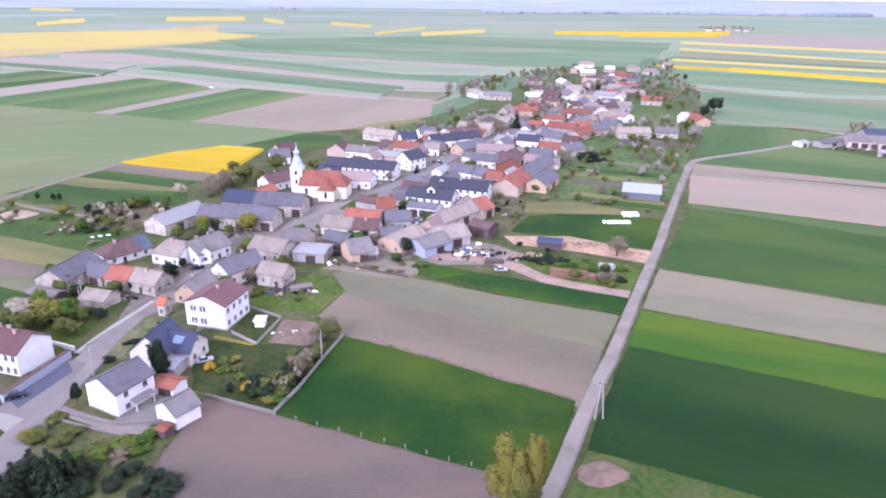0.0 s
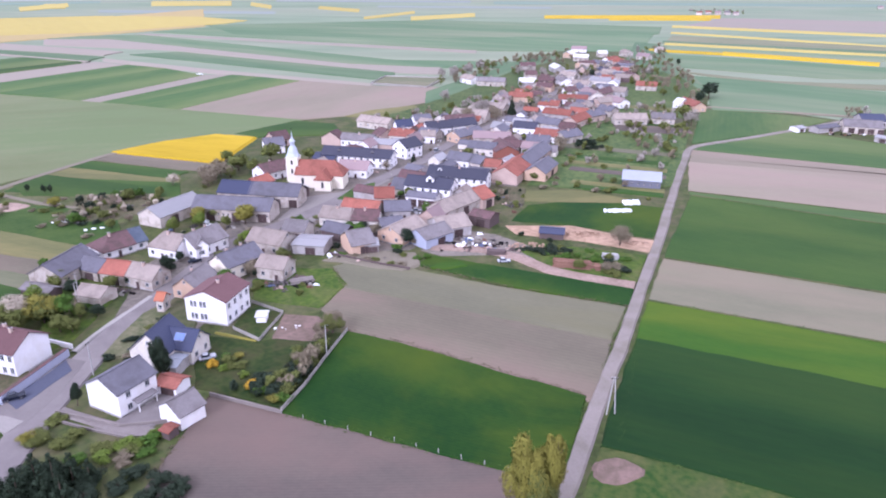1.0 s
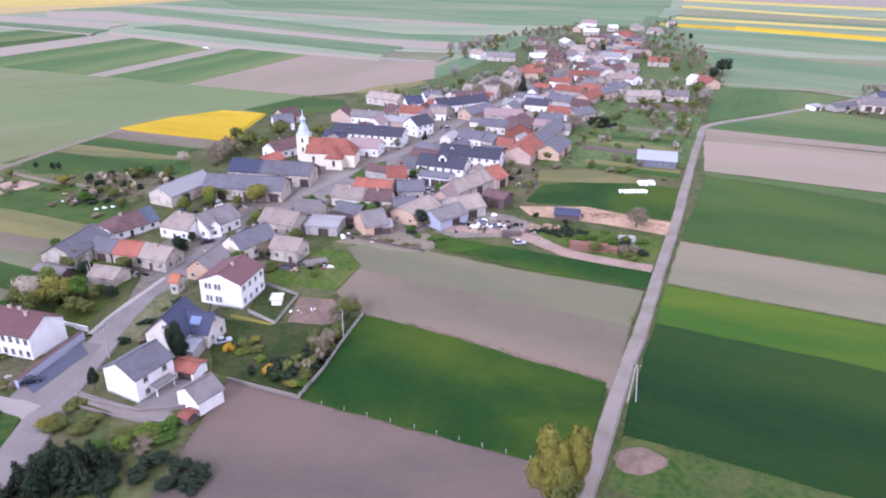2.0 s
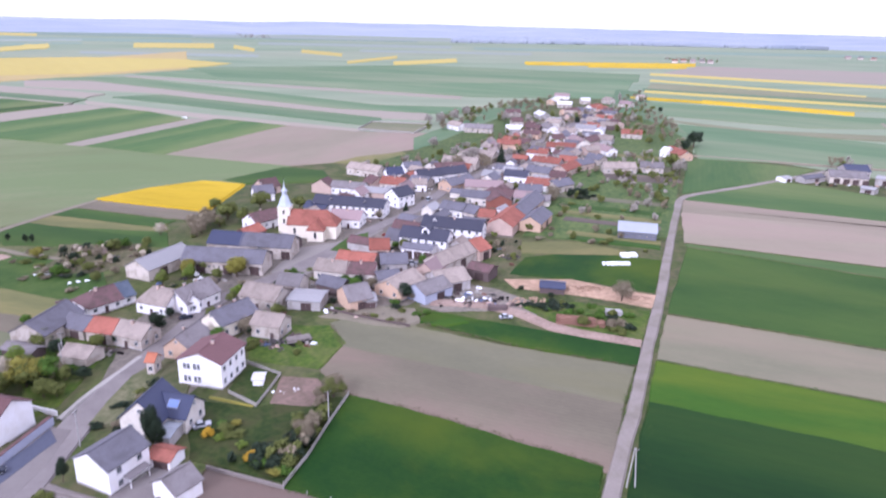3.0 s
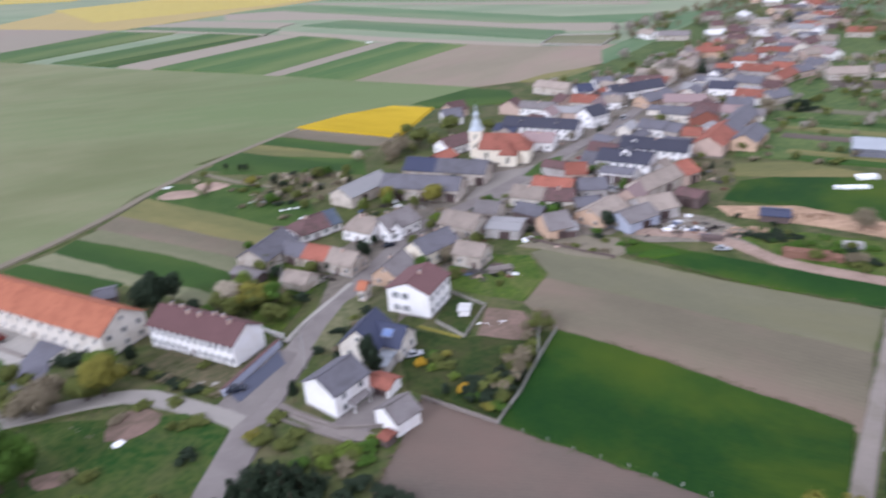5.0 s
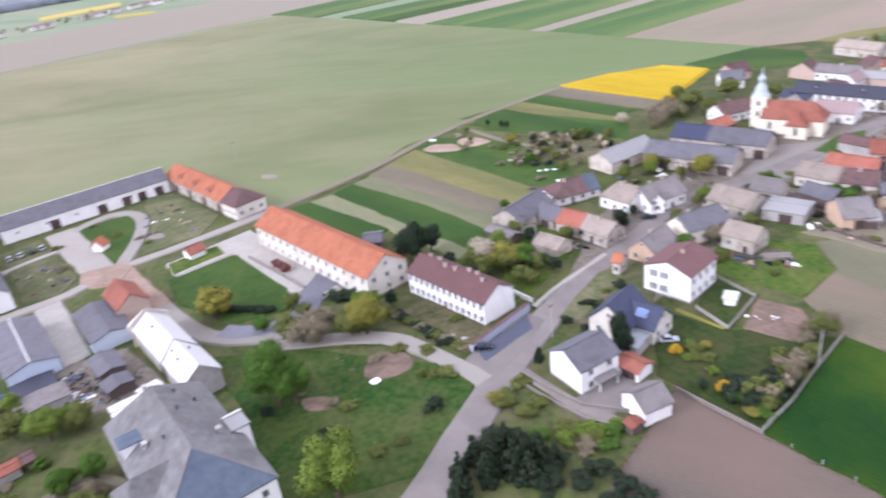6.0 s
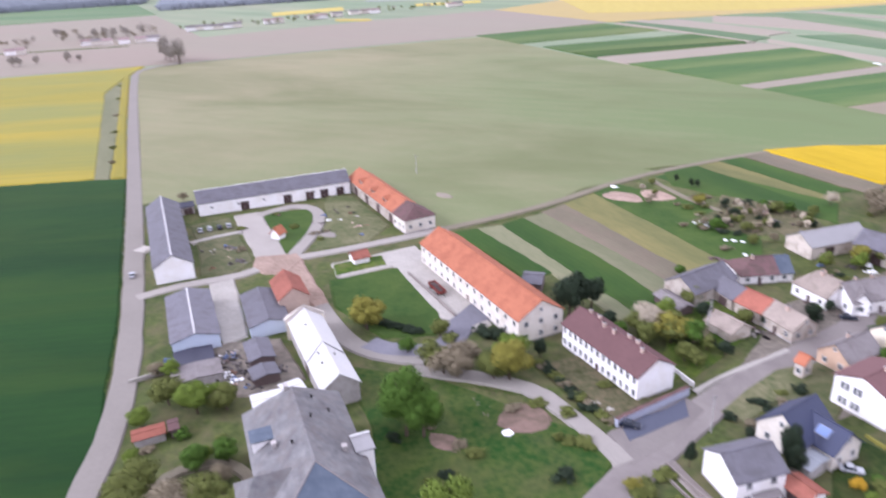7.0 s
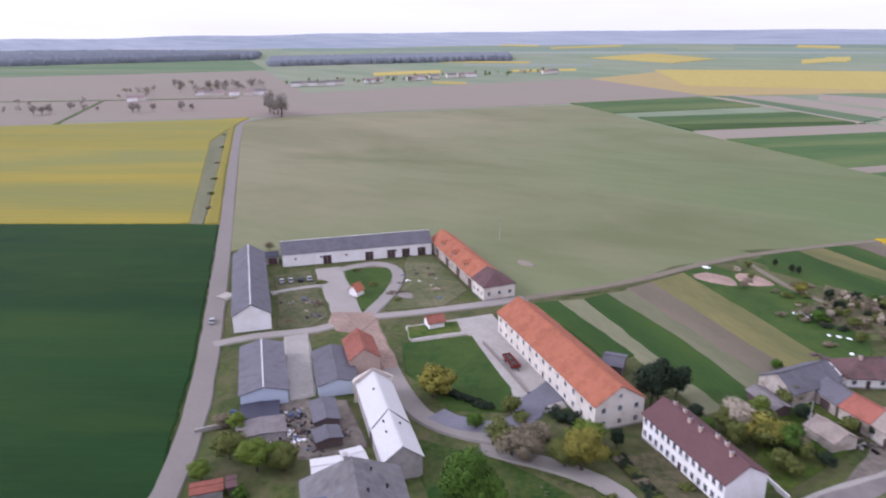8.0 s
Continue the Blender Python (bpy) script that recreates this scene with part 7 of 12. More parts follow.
house('house', 'white farmhouse along the street with a grey roof', -84.0, 218.6, -76.4, 230.1, 10, 4.2, 7.8, 'plaster_white', 'roof_grey', chimneys=2)
house('house', 'cream gabled house with a grey roof', -68.6, 200.7, -60.1, 211.6, 9, 4.8, 8.0, 'plaster_warm', 'roof_slate', chimneys=2)
house('house', 'beige farm building with a pale roof', -63.1, 227.8, -51.2, 222.6, 10, 4.2, 7.2, 'plaster_beige', 'roof_beige', chimneys=0)
house('house', 'beige gabled outbuilding on the yard', -55.9, 204.5, -47.4, 201.5, 8, 4.2, 6.6, 'plaster_beige', 'roof_beige', chimneys=0)
barn('barn', 'long barn with a pale metal roof', -106.3, 249.2, -96.0, 269.1, 11, 4.2, 7.2, 'plaster_beige', 'roof_metal', gates=2)
barn('barn', 'long stone barn with a grey slate roof', -91.9, 261.9, -61.9, 257.0, 11, 4.8, 8.2, 'plaster_beige', 'roof_slate', gates=3, slots=16)
barn('barn', 'barn range with a dark blue grey roof', -86.9, 281.3, -74.0, 278.3, 11, 5.0, 8.6, 'plaster_beige', 'roof_navy', gates=1)
barn('barn', 'long barn with a grey slate roof', -74.0, 278.3, -53.9, 274.3, 11, 5.0, 8.6, 'plaster_beige', 'roof_slate', gates=3, slots=4)
house('house', 'white gabled house with a brown roof', -78.4, 310.1, -68.9, 320.8, 10, 4, 7.2, 'plaster_white', 'roof_brown', chimneys=1)
house('house', 'white farmhouse with a slate roof', -86.5, 363.0, -77.2, 366.4, 11, 4, 7.4, 'plaster_white', 'roof_slate')
barn('barn', 'old brick barn with a brown roof', -86.0, 376.5, -78.2, 382.9, 10, 4, 7.5, 'brick_old', 'roof_brown')
house('house', 'white parish house with a faded pink roof', -42.4, 319.6, -28.8, 316.0, 10, 4.2, 7.2, 'plaster_white', 'roof_pink', chimneys=1)
parish_row = house('house', 'long white two-storey house with a dark roof', -52.1, 342.4, -18.2, 332.2, 11, 5.4, 8.4, 'plaster_white', 'roof_dark', rows=2, chimneys=2)
dormer(parish_row, -9.0, -1, 11, 5.4, 8.4, 1.4, 'plaster_grey', 'roof_dark')
dormer(parish_row, 8.0, -1, 11, 5.4, 8.4, 1.4, 'plaster_grey', 'roof_dark')
house('house', 'white two-storey gabled house with a dark roof', -15.6, 349.6, -7.5, 357.8, 10, 6.0, 9.4, 'plaster_white', 'roof_dark', rows=2)
barn('outbuilding', 'outbuilding with a dark blue roof', -56.0, 340.4, -45.7, 335.7, 9, 3.6, 5.6, 'plaster_grey', 'roof_navy', category='outbuilding')
barn('barn', 'old brick barn gable', -53.4, 378.0, -50.1, 384.7, 12, 4, 7.5, 'brick_old', 'roof_brown')
house('house', 'white farmhouse with a grey roof', -46.8, 380.3, -29.5, 374.3, 9, 4.0, 6.6, 'plaster_white', 'roof_grey')
barn('barn', 'old brick barn with a brown roof', -27.5, 393.2, -22.7, 387.3, 10, 4, 7, 'brick_old', 'roof_brown')
house('house', 'house with an orange red tile roof', -20.3, 390.1, -7.9, 385.4, 10, 4, 7, 'plaster_cream', 'roof_red')
house('house', 'house with a blue slate roof', -19.0, 411.8, -9.8, 414.7, 9, 4, 7.2, 'plaster_white', 'roof_navy')
house('house', 'white house with a slate roof', -8.4, 430.0, 1.7, 433.3, 9, 4, 6.8, 'plaster_white', 'roof_slate')
house('house', 'white house with a dark roof', -1.5, 404.6, 12.5, 408.9, 10, 4.4, 7.6, 'plaster_white', 'roof_dark')
house('house', 'white house with a dark roof', 12.6, 410.5, 27.4, 418.3, 10, 4.4, 7.6, 'plaster_white', 'roof_dark', rows=1)
house('house', 'white house with a pale roof', -4.1, 386.5, 3.6, 386.2, 9, 4, 6.4, 'plaster_white', 'roof_beige')
house('house', 'ochre house with a slate roof', 13.7, 383.2, 28.4, 397.3, 10, 4, 7, 'plaster_ochre', 'roof_slate')
house('house', 'long farmhouse with a dull brown roof', 10.4, 426.8, 28.9, 431.5, 10, 4, 7, 'plaster_beige', 'roof_brown')
barn('barn', 'long barn with a weathered roof', 18.3, 452.1, 39.2, 444.0, 11, 4, 7, 'plaster_beige', 'roof_beige')
barn('barn', 'barn with a weathered roof', 37.7, 478.2, 53.7, 467.3, 10, 4, 7, 'plaster_beige', 'roof_beige')
house('house', 'white gabled dormer house front facing the street', -80.8, 223.6, -78.2, 217.5, 3.8, 4.6, 6.8, 'plaster_white', 'roof_grey', chimneys=0, rows=1, door=False)
barn('shed', 'low dark shed between two barns', -306.4, 134.3, -304.3, 139.4, 6, 3.2, 4.2, 'plaster_grey', 'roof_dark', category='shed', gates=1)
house('barn', 'cream barn end with a brown half-hipped roof', -225.1, 187.4, -215.0, 184.5, 12.2, 5.4, 8.8, 'plaster_cream', 'roof_brown', category='barn', rows=1, hip=(0, 4), chimneys=0, door=False)
big_house = house('house', 'large white house with a dark roof', -10.6, 286.9, 8.0, 279.5, 10, 5.8, 9.0, 'plaster_white', 'roof_dark', rows=2, chimneys=1)
dormer(big_house, 0.5, -1, 10, 5.8, 9.0, 3.2, 'plaster_white', 'roof_dark')
barn('garage', 'white garage block with brown doors', -10.4, 276.6, 1.1, 272.3, 8, 3.8, 5.0, 'plaster_white', 'roof_slate', category='garage', gates=3)
long_house = house('house', 'long white house with a dark roof', -1.0, 304.1, 24.0, 294.9, 10, 5.4, 8.6, 'plaster_white', 'roof_dark', rows=2, chimneys=1)
dormer(long_house, -8.0, -1, 10, 5.4, 8.6, 1.8, 'plaster_white', 'roof_dark')
house('house', 'white house with a slate roof', 9.5, 335.7, 19.9, 329.8, 9, 4.4, 7.2, 'plaster_white', 'roof_slate')
house('house', 'house with a slate roof', 20.0, 330.6, 26.0, 325.1, 9, 4.2, 7.0, 'plaster_beige', 'roof_slate')
barn('barn', 'barn with a red tile roof', 25.7, 322.5, 32.8, 320.2, 9, 4.2, 6.6, 'brick_old', 'roof_red')
house('house', 'house with a faded pink roof', 25.2, 382.8, 45.1, 379.3, 11, 4.4, 7, 'plaster_beige', 'roof_pink')
house('house', 'cream house with a slate roof', 21.2, 360.0, 34.6, 354.6, 9, 4.2, 6.8, 'plaster_cream', 'roof_slate')
barn('barn', 'brick barn with a brown tile roof', 37.1, 363.2, 38.9, 344.9, 12, 4.4, 7.4, 'brick_red', 'roof_brown')
barn('barn', 'old brick barn with an orange tile roof', 32.1, 302.6, 43.8, 327.6, 12, 4.4, 7.8, 'brick_old', 'roof_rust')
barn('barn', 'old barn with a slate roof', 42.5, 322.1, 58.9, 355.2, 10, 4.4, 7.6, 'brick_old', 'roof_slate')
barn('barn', 'old ochre barn with a slate roof', 46.6, 306.7, 55.9, 325.1, 10, 4.2, 7.2, 'plaster_ochre', 'roof_slate')
barn('barn', 'barn with a weathered beige roof', -0.2, 253.8, 15.3, 271.4, 9, 4.2, 7.4, 'plaster_beige', 'roof_beige')
barn('barn', 'barn end with an orange tile roof', 15.2, 270.8, 20.4, 275.7, 11, 4.2, 7.6, 'brick_old', 'roof_rust')
barn('barn', 'wide barn with a grey roof', -1.3, 238.1, 9.7, 243.2, 12, 3.8, 6.6, 'plaster_grey', 'roof_beige')
barn('shed', 'open wooden shed with a brown roof', 14.3, 252.3, 21.6, 247.5, 8, 3.8, 5.2, 'boards', 'roof_brown', category='shed')
barn('carport', 'low brown carport on the yard', 8.4, 268.9, 13.5, 266.5, 7, 3.4, 4.6, 'boards', 'roof_brown', category='carport', gates=0)
barn('barn', 'farm building with an orange tile roof', -24.3, 274.8, -16.7, 275.1, 9, 4, 7, 'brick_old', 'roof_rust')
barn('barn', 'farm range with an orange tile roof', -35.2, 261.5, -21.4, 256.8, 9, 4, 6.8, 'plaster_beige', 'roof_rust')
house('house', 'cream farmhouse with a weathered roof', -42.3, 251.8, -31.0, 248.1, 9, 4, 6.8, 'plaster_cream', 'roof_beige')
house('house', 'farmhouse with a brown roof', -31.0, 248.1, -21.3, 246.9, 9, 4, 6.8, 'plaster_cream', 'roof_brown')
house('house', 'grey farm building with a slate roof', -19.8, 257.9, -10.1, 258.6, 9, 4, 6.6, 'plaster_grey', 'roof_slate')
barn('outbuilding', 'low outbuilding with a slate roof', -21.3, 242.5, -13.4, 244.9, 9, 3.4, 5, 'plaster_grey', 'roof_slate', category='outbuilding')
house('house', 'ochre gabled barn with a grey roof', -17.0, 229.7, -8.2, 242.1, 11, 3.6, 6.4, 'plaster_ochre', 'roof_beige', chimneys=0, rows=1, door=False)
barn('shed', 'shed with pale blue walls and a grey roof', -7.7, 227.3, 2.0, 235.6, 10, 3.6, 6, 'plaster_blue', 'roof_grey', category='shed')
barn('outbuilding', 'outbuilding with a pale metal roof', -48.6, 225.9, -37.9, 223.8, 10, 3.3, 3.9, 'plaster_grey', 'roof_metal', category='outbuilding', gates=1)
barn('barn', 'farm building with a grey roof', -53.8, 238.1, -46.0, 236.0, 9, 3.8, 6.4, 'plaster_beige', 'roof_grey')
barn('barn', 'ochre barn with a grey roof', -31.6, 222.8, -24.1, 226.3, 11, 3.8, 7.2, 'plaster_ochre', 'roof_grey')
barn('shed', 'low shed with a metal roof', -25.7, 223.5, -21.2, 224.2, 7, 3, 4, 'plaster_grey', 'roof_metal', category='shed')
barn('barn', 'long low shed with a white metal roof', 86.0, 302.4, 101.6, 297.5, 12, 3.8, 6.4, 'plaster_dark', 'roof_paleblue', gates=0, slots=6)
barn('shed', 'low open shed with a dark blue roof', 37.2, 237.0, 45.4, 234.9, 7, 2.2, 3.0, 'boards', 'roof_navy', category='shed', gates=0)
barn('barn', 'large pale farm hall with a grey roof', 254.7, 416.5, 274.2, 408.9, 16, 4, 7, 'plaster_beige', 'roof_grey', gates=4)
barn('barn', 'farm hall with a dark roof', 271.2, 427.5, 285.3, 425.2, 14, 5, 8, 'plaster_grey', 'roof_navy', gates=2)
barn('barn', 'pale grey farm hall', 281.4, 408.0, 288.5, 401.1, 9, 4, 5, 'plaster_grey', 'roof_metal', gates=1)
barn('barn', 'low grey farm shed', 234.0, 410.3, 250.8, 416.8, 7, 2.8, 4, 'plaster_grey', 'roof_slate', gates=1)
barn('barn', 'small grey farm shed', 258.5, 387.4, 262.8, 381.3, 6, 2.6, 3.4, 'plaster_grey', 'roof_metal', gates=1)
church(-61.6, 304.5, -7.6)
house('house', 'pale village house with a grey roof', 46.4, 595.5, 68.6, 589.0, 9.5, 4.2, 7, 'plaster_beige', 'roof_grey', pitch=4.2, size=(1.0, 1.2))
house('house', 'white village house with a weathered roof', 35.9, 612.4, 44.4, 598.8, 9.5, 4.2, 7, 'plaster_white', 'roof_beige', pitch=4.2, size=(1.0, 1.2))
house('house', 'pale village house with a red tile roof', 62.5, 517.5, 79.0, 514.8, 9.5, 4.2, 7, 'plaster_ochre', 'roof_red', pitch=4.2, size=(1.0, 1.2))
house('house', 'pale village house with a brown roof', 80.4, 522.4, 87.2, 519.8, 9.5, 4.2, 7, 'plaster_beige', 'roof_brown', pitch=4.2, size=(1.0, 1.2))
house('house', 'pale village house with a pale metal roof', 80.2, 589.0, 93.7, 589.0, 9.5, 4.2, 7, 'plaster_grey', 'roof_white', pitch=4.2, size=(1.0, 1.2))
house('house', 'pale village house with a brown roof', 91.9, 567.1, 103.2, 561.0, 9.5, 4.2, 7, 'plaster_ochre', 'roof_brown', pitch=4.2, size=(1.0, 1.2))
house('house', 'pale village house with a brown roof', 103.1, 612.7, 109.2, 605.8, 9.5, 4.2, 7, 'plaster_beige', 'roof_brown', pitch=4.2, size=(1.0, 1.2))
house('house', 'pale village house with a pale metal roof', 128.8, 692.3, 130.9, 670.7, 9.5, 4.2, 7, 'plaster_grey', 'roof_white', pitch=4.2, size=(1.0, 1.2))
house('house', 'pale village house with a weathered roof', 125.7, 634.8, 136.1, 623.7, 9.5, 4.2, 7, 'plaster_cream', 'roof_beige', pitch=4.2, size=(1.0, 1.2))
house('house', 'white village house with a weathered roof', 123.0, 579.4, 135.8, 573.1, 9.5, 4.2, 7, 'plaster_white', 'roof_beige', pitch=4.2, size=(1.0, 1.2))
house('house', 'pale village house with a metal roof', 142.6, 599.1, 158.2, 592.4, 9.5, 4.2, 7, 'plaster_cream', 'roof_metal', pitch=4.2, size=(1.0, 1.2))
house('house', 'white village house with a red tile roof', 97.3, 507.1, 117.0, 502.0, 9.5, 4.2, 7, 'plaster_white', 'roof_red', pitch=4.2, size=(1.0, 1.2))
house('house', 'pale village house with a red tile roof', 86.4, 481.7, 92.3, 479.4, 9.5, 4.2, 7, 'plaster_beige', 'roof_red', pitch=4.2, size=(1.0, 1.2))
house('house', 'pale village house with a red tile roof', 78.0, 454.6, 93.3, 444.6, 9.5, 4.2, 7, 'plaster_grey', 'roof_red', pitch=4.2, size=(1.0, 1.2))
house('house', 'white village house with a dark roof', 51.9, 410.6, 64.4, 405.4, 9.5, 4.2, 7, 'plaster_white', 'roof_dark', pitch=4.2, size=(1.0, 1.2))
house('house', 'pale village house with a slate roof', 68.0, 423.5, 80.1, 414.7, 9.5, 4.2, 7, 'plaster_beige', 'roof_slate', pitch=4.2, size=(1.0, 1.2))
house('house', 'white village house with a red tile roof', 61.4, 390.2, 73.0, 384.0, 9.5, 4.2, 7, 'plaster_white', 'roof_red', pitch=4.2, size=(1.0, 1.2))
house('house', 'pale village house with a slate roof', 72.4, 381.2, 84.1, 389.4, 9.5, 4.2, 7, 'plaster_beige', 'roof_slate', pitch=4.2, size=(1.0, 1.2))
house('house', 'pale village house with a slate roof', 53.5, 373.5, 65.2, 370.4, 9.5, 4.2, 7, 'plaster_cream', 'roof_slate', pitch=4.2, size=(1.0, 1.2))
house('house', 'pale village house with an orange tile roof', 87.3, 422.9, 100.9, 440.6, 9.5, 4.2, 7, 'brick_old', 'roof_rust', pitch=4.2, size=(1.0, 1.2))
house('house', 'pale village house with a slate roof', 100.9, 440.6, 112.8, 449.9, 9.5, 4.2, 7, 'brick_old', 'roof_slate', pitch=4.2, size=(1.0, 1.2))
house('house', 'pale village house with a grey roof', 101.9, 474.8, 106.0, 460.1, 9.5, 4.2, 7, 'plaster_beige', 'roof_grey', pitch=4.2, size=(1.0, 1.2))
house('house', 'pale village house with a weathered roof', 120.7, 492.5, 132.4, 497.0, 9.5, 4.2, 7, 'brick_old', 'roof_beige', pitch=4.2, size=(1.0, 1.2))
house('house', 'white village house with a faded pink roof', 132.4, 504.2, 139.9, 487.5, 9.5, 4.2, 7, 'plaster_white', 'roof_pink', pitch=4.2, size=(1.0, 1.2))
house('house', 'pale village house with a weathered roof', 146.2, 543.4, 155.8, 537.8, 9.5, 4.2, 7, 'plaster_grey', 'roof_beige', pitch=4.2, size=(1.0, 1.2))
house('house', 'pale village house with a red tile roof', 178.8, 663.0, 191.9, 655.0, 9.5, 4.2, 7, 'plaster_cream', 'roof_red', pitch=4.2, size=(1.0, 1.2))
house('house', 'pale village house with a red tile roof', 174.3, 573.0, 189.0, 566.8, 9.5, 4.2, 7, 'plaster_beige', 'roof_red', pitch=4.2, size=(1.0, 1.2))
house('house', 'pale village house with a dark roof', 167.7, 667.0, 173.2, 658.9, 9.5, 4.2, 7, 'plaster_grey', 'roof_dark', pitch=4.2, size=(1.0, 1.2))
house('house', 'white village house with a red tile roof', 192.5, 741.6, 208.1, 752.4, 9.5, 4.2, 7, 'plaster_white', 'roof_red', pitch=4.2, size=(1.0, 1.2))
house('house', 'pale village house with a pale metal roof', 201.2, 808.7, 211.4, 809.1, 9.5, 4.2, 7, 'plaster_beige', 'roof_white', pitch=4.2, size=(1.0, 1.2))
house('house', 'white village house with a faded pink roof', 182.7, 859.1, 198.9, 853.2, 9.5, 4.2, 7, 'plaster_white', 'roof_pink', pitch=4.2, size=(1.0, 1.2))
house('house', 'pale village house with a pale metal roof', 163.4, 795.4, 170.8, 807.5, 9.5, 4.2, 7, 'plaster_ochre', 'roof_white', pitch=4.2, size=(1.0, 1.2))
house('house', 'pale village house with a pale metal roof', 166.0, 772.7, 180.7, 767.7, 9.5, 4.2, 7, 'plaster_beige', 'roof_white', pitch=4.2, size=(1.0, 1.2))
house('house', 'pale village house with a slate roof', 174.8, 721.2, 185.8, 707.1, 9.5, 4.2, 7, 'plaster_beige', 'roof_slate', pitch=4.2, size=(1.0, 1.2))
house('house', 'pale village house with a brown roof', 156.3, 706.5, 173.5, 716.3, 9.5, 4.2, 7, 'plaster_ochre', 'roof_brown', pitch=4.2, size=(1.0, 1.2))
house('house', 'pale village house with a weathered roof', 281.9, 850.3, 290.7, 850.7, 9.5, 4.2, 7, 'plaster_cream', 'roof_beige', pitch=4.2, size=(1.0, 1.2))
house('house', 'pale village house with a faded pink roof', 241.2, 786.5, 250.7, 775.5, 9.5, 4.2, 7, 'plaster_beige', 'roof_pink', pitch=4.2, size=(1.0, 1.2))
house('house', 'pale village house with a red tile roof', 185.0, 496.2, 188.1, 473.2, 9.5, 4.2, 7, 'plaster_ochre', 'roof_red', pitch=4.2, size=(1.0, 1.2))
house('house', 'white village house with a pale metal roof', 178.9, 491.6, 182.1, 486.8, 9.5, 4.2, 7, 'plaster_white', 'roof_white', pitch=4.2, size=(1.0, 1.2))
house('house', 'pale village house with a weathered roof', 117.6, 434.6, 137.8, 434.1, 9.5, 4.2, 7, 'plaster_beige', 'roof_beige', pitch=4.2, size=(1.0, 1.2))
house('house', 'pale village house with a grey roof', 142.8, 437.7, 156.3, 433.6, 9.5, 4.2, 7, 'plaster_beige', 'roof_grey', pitch=4.2, size=(1.0, 1.2))
house('house', 'pale village house with a faded pink roof', 125.7, 543.6, 127.4, 516.8, 9.5, 4.2, 7, 'plaster_cream', 'roof_pink', pitch=4.2, size=(1.0, 1.2))
house('house', 'pale village house with a brown roof', 130.3, 527.1, 143.9, 543.4, 9.5, 4.2, 7, 'plaster_beige', 'roof_brown', pitch=4.2, size=(1.0, 1.2))
house('house', 'white village house with a grey roof', 116.7, 605.8, 120.4, 589.1, 9.5, 4.2, 7, 'plaster_white', 'roof_grey', pitch=4.2, size=(1.0, 1.2))
house('house', 'pale village house with a weathered roof', 233.5, 822.3, 238.7, 810.1, 9.5, 4.2, 7, 'plaster_beige', 'roof_beige', pitch=4.2, size=(1.0, 1.2))
house('house', 'pale village house with a brown roof', 91.8, 634.5, 102.2, 634.6, 9.5, 4.2, 7, 'plaster_beige', 'roof_brown', pitch=4.2, size=(1.0, 1.2))
house('house', 'pale village house with a brown roof', 184.0, 635.3, 187.2, 620.4, 9.5, 4.2, 7, 'brick_old', 'roof_brown', pitch=4.2, size=(1.0, 1.2))
house('house', 'pale village house with a brown roof', 96.6, 696.1, 110.9, 696.4, 9.5, 4.2, 7, 'plaster_beige', 'roof_brown', pitch=4.2, size=(1.0, 1.2))
house('house', 'pale village house with a weathered roof', -40.1, 429.9, -21.4, 417.7, 9.5, 4.2, 7, 'plaster_beige', 'roof_beige', pitch=4.2, size=(1.0, 1.2))
house('house', 'pale village house with a slate roof', 117.3, 466.0, 124.6, 457.6, 9.5, 4.2, 7, 'plaster_beige', 'roof_slate', pitch=4.2, size=(1.0, 1.2))
house('house', 'white village house with a brown roof', 106.4, 538.1, 116.7, 543.6, 9.5, 4.2, 7, 'plaster_white', 'roof_brown', pitch=4.2, size=(1.0, 1.2))
barn('barn', 'long white barn with a slate roof and white ridge', -243.3, 103.6, -305.7, 127.4, 12, 5.6, 9.2, 'plaster_white', 'roof_slate', gates=1, sides=(-1,), caps='roof_white')
barn('barn', 'very long white cowshed with a slate roof', -301.5, 139.9, -277.5, 197.7, 12, 5.4, 9.0, 'plaster_white', 'roof_slate', gates=(0.29, 0.57, 0.72, 0.82, 0.93), slots=6, caps='roof_white')
court_barn = barn('barn', 'long pale barn with an orange tile roof and dormers', -275.4, 203.9, -226.1, 188.0, 11.5, 4.8, 8.6, 'plaster_beige', 'roof_orange', gates=4, slots=8)
for x in (-13.0, 1.0, 14.0):
    dormer(court_barn, x, -1, 11.5, 4.8, 8.6, 2.2, 'plaster_beige', 'roof_orange', out=0.8)
house('house', 'long white two-storey estate house with an orange roof', -191.4, 171.8, -134.0, 152.8, 13.5, 7.0, 11.2, 'plaster_cream', 'roof_orange', rows=2, chimneys=0, pitch=4)
house('house', 'white two-storey terrace with a maroon roof', -126.1, 158.7, -99.4, 150.0, 10.5, 6.4, 9.4, 'plaster_white', 'roof_maroon', rows=2, chimneys=7, pitch=2.0, size=(1.15, 1.6), ends=False)
barn('shed', 'low shed with a slate roof', -156.5, 173.1, -151.7, 175.9, 8, 3.4, 4.5, 'boards', 'roof_slate', category='shed', gates=0)
barn('workshop', 'workshop with a low slate roof and pale blue front', -223.0, 98.5, -195.8, 87.8, 12, 4.2, 5.8, 'wall_skyblue', 'roof_slate', gates=1, caps='roof_white', category='workshop')
barn('workshop', 'flat dark-roofed workshop annexe', -194.9, 86.2, -188.6, 83.6, 9, 2.0, 2.2, 'plaster_grey', 'roof_dark', gates=1, category='workshop')
barn('workshop', 'flat grey-roofed workshop annexe', -186.9, 83.0, -180.3, 80.6, 11, 2.5, 2.8, 'plaster_grey', 'roof_grey', gates=1, category='workshop')
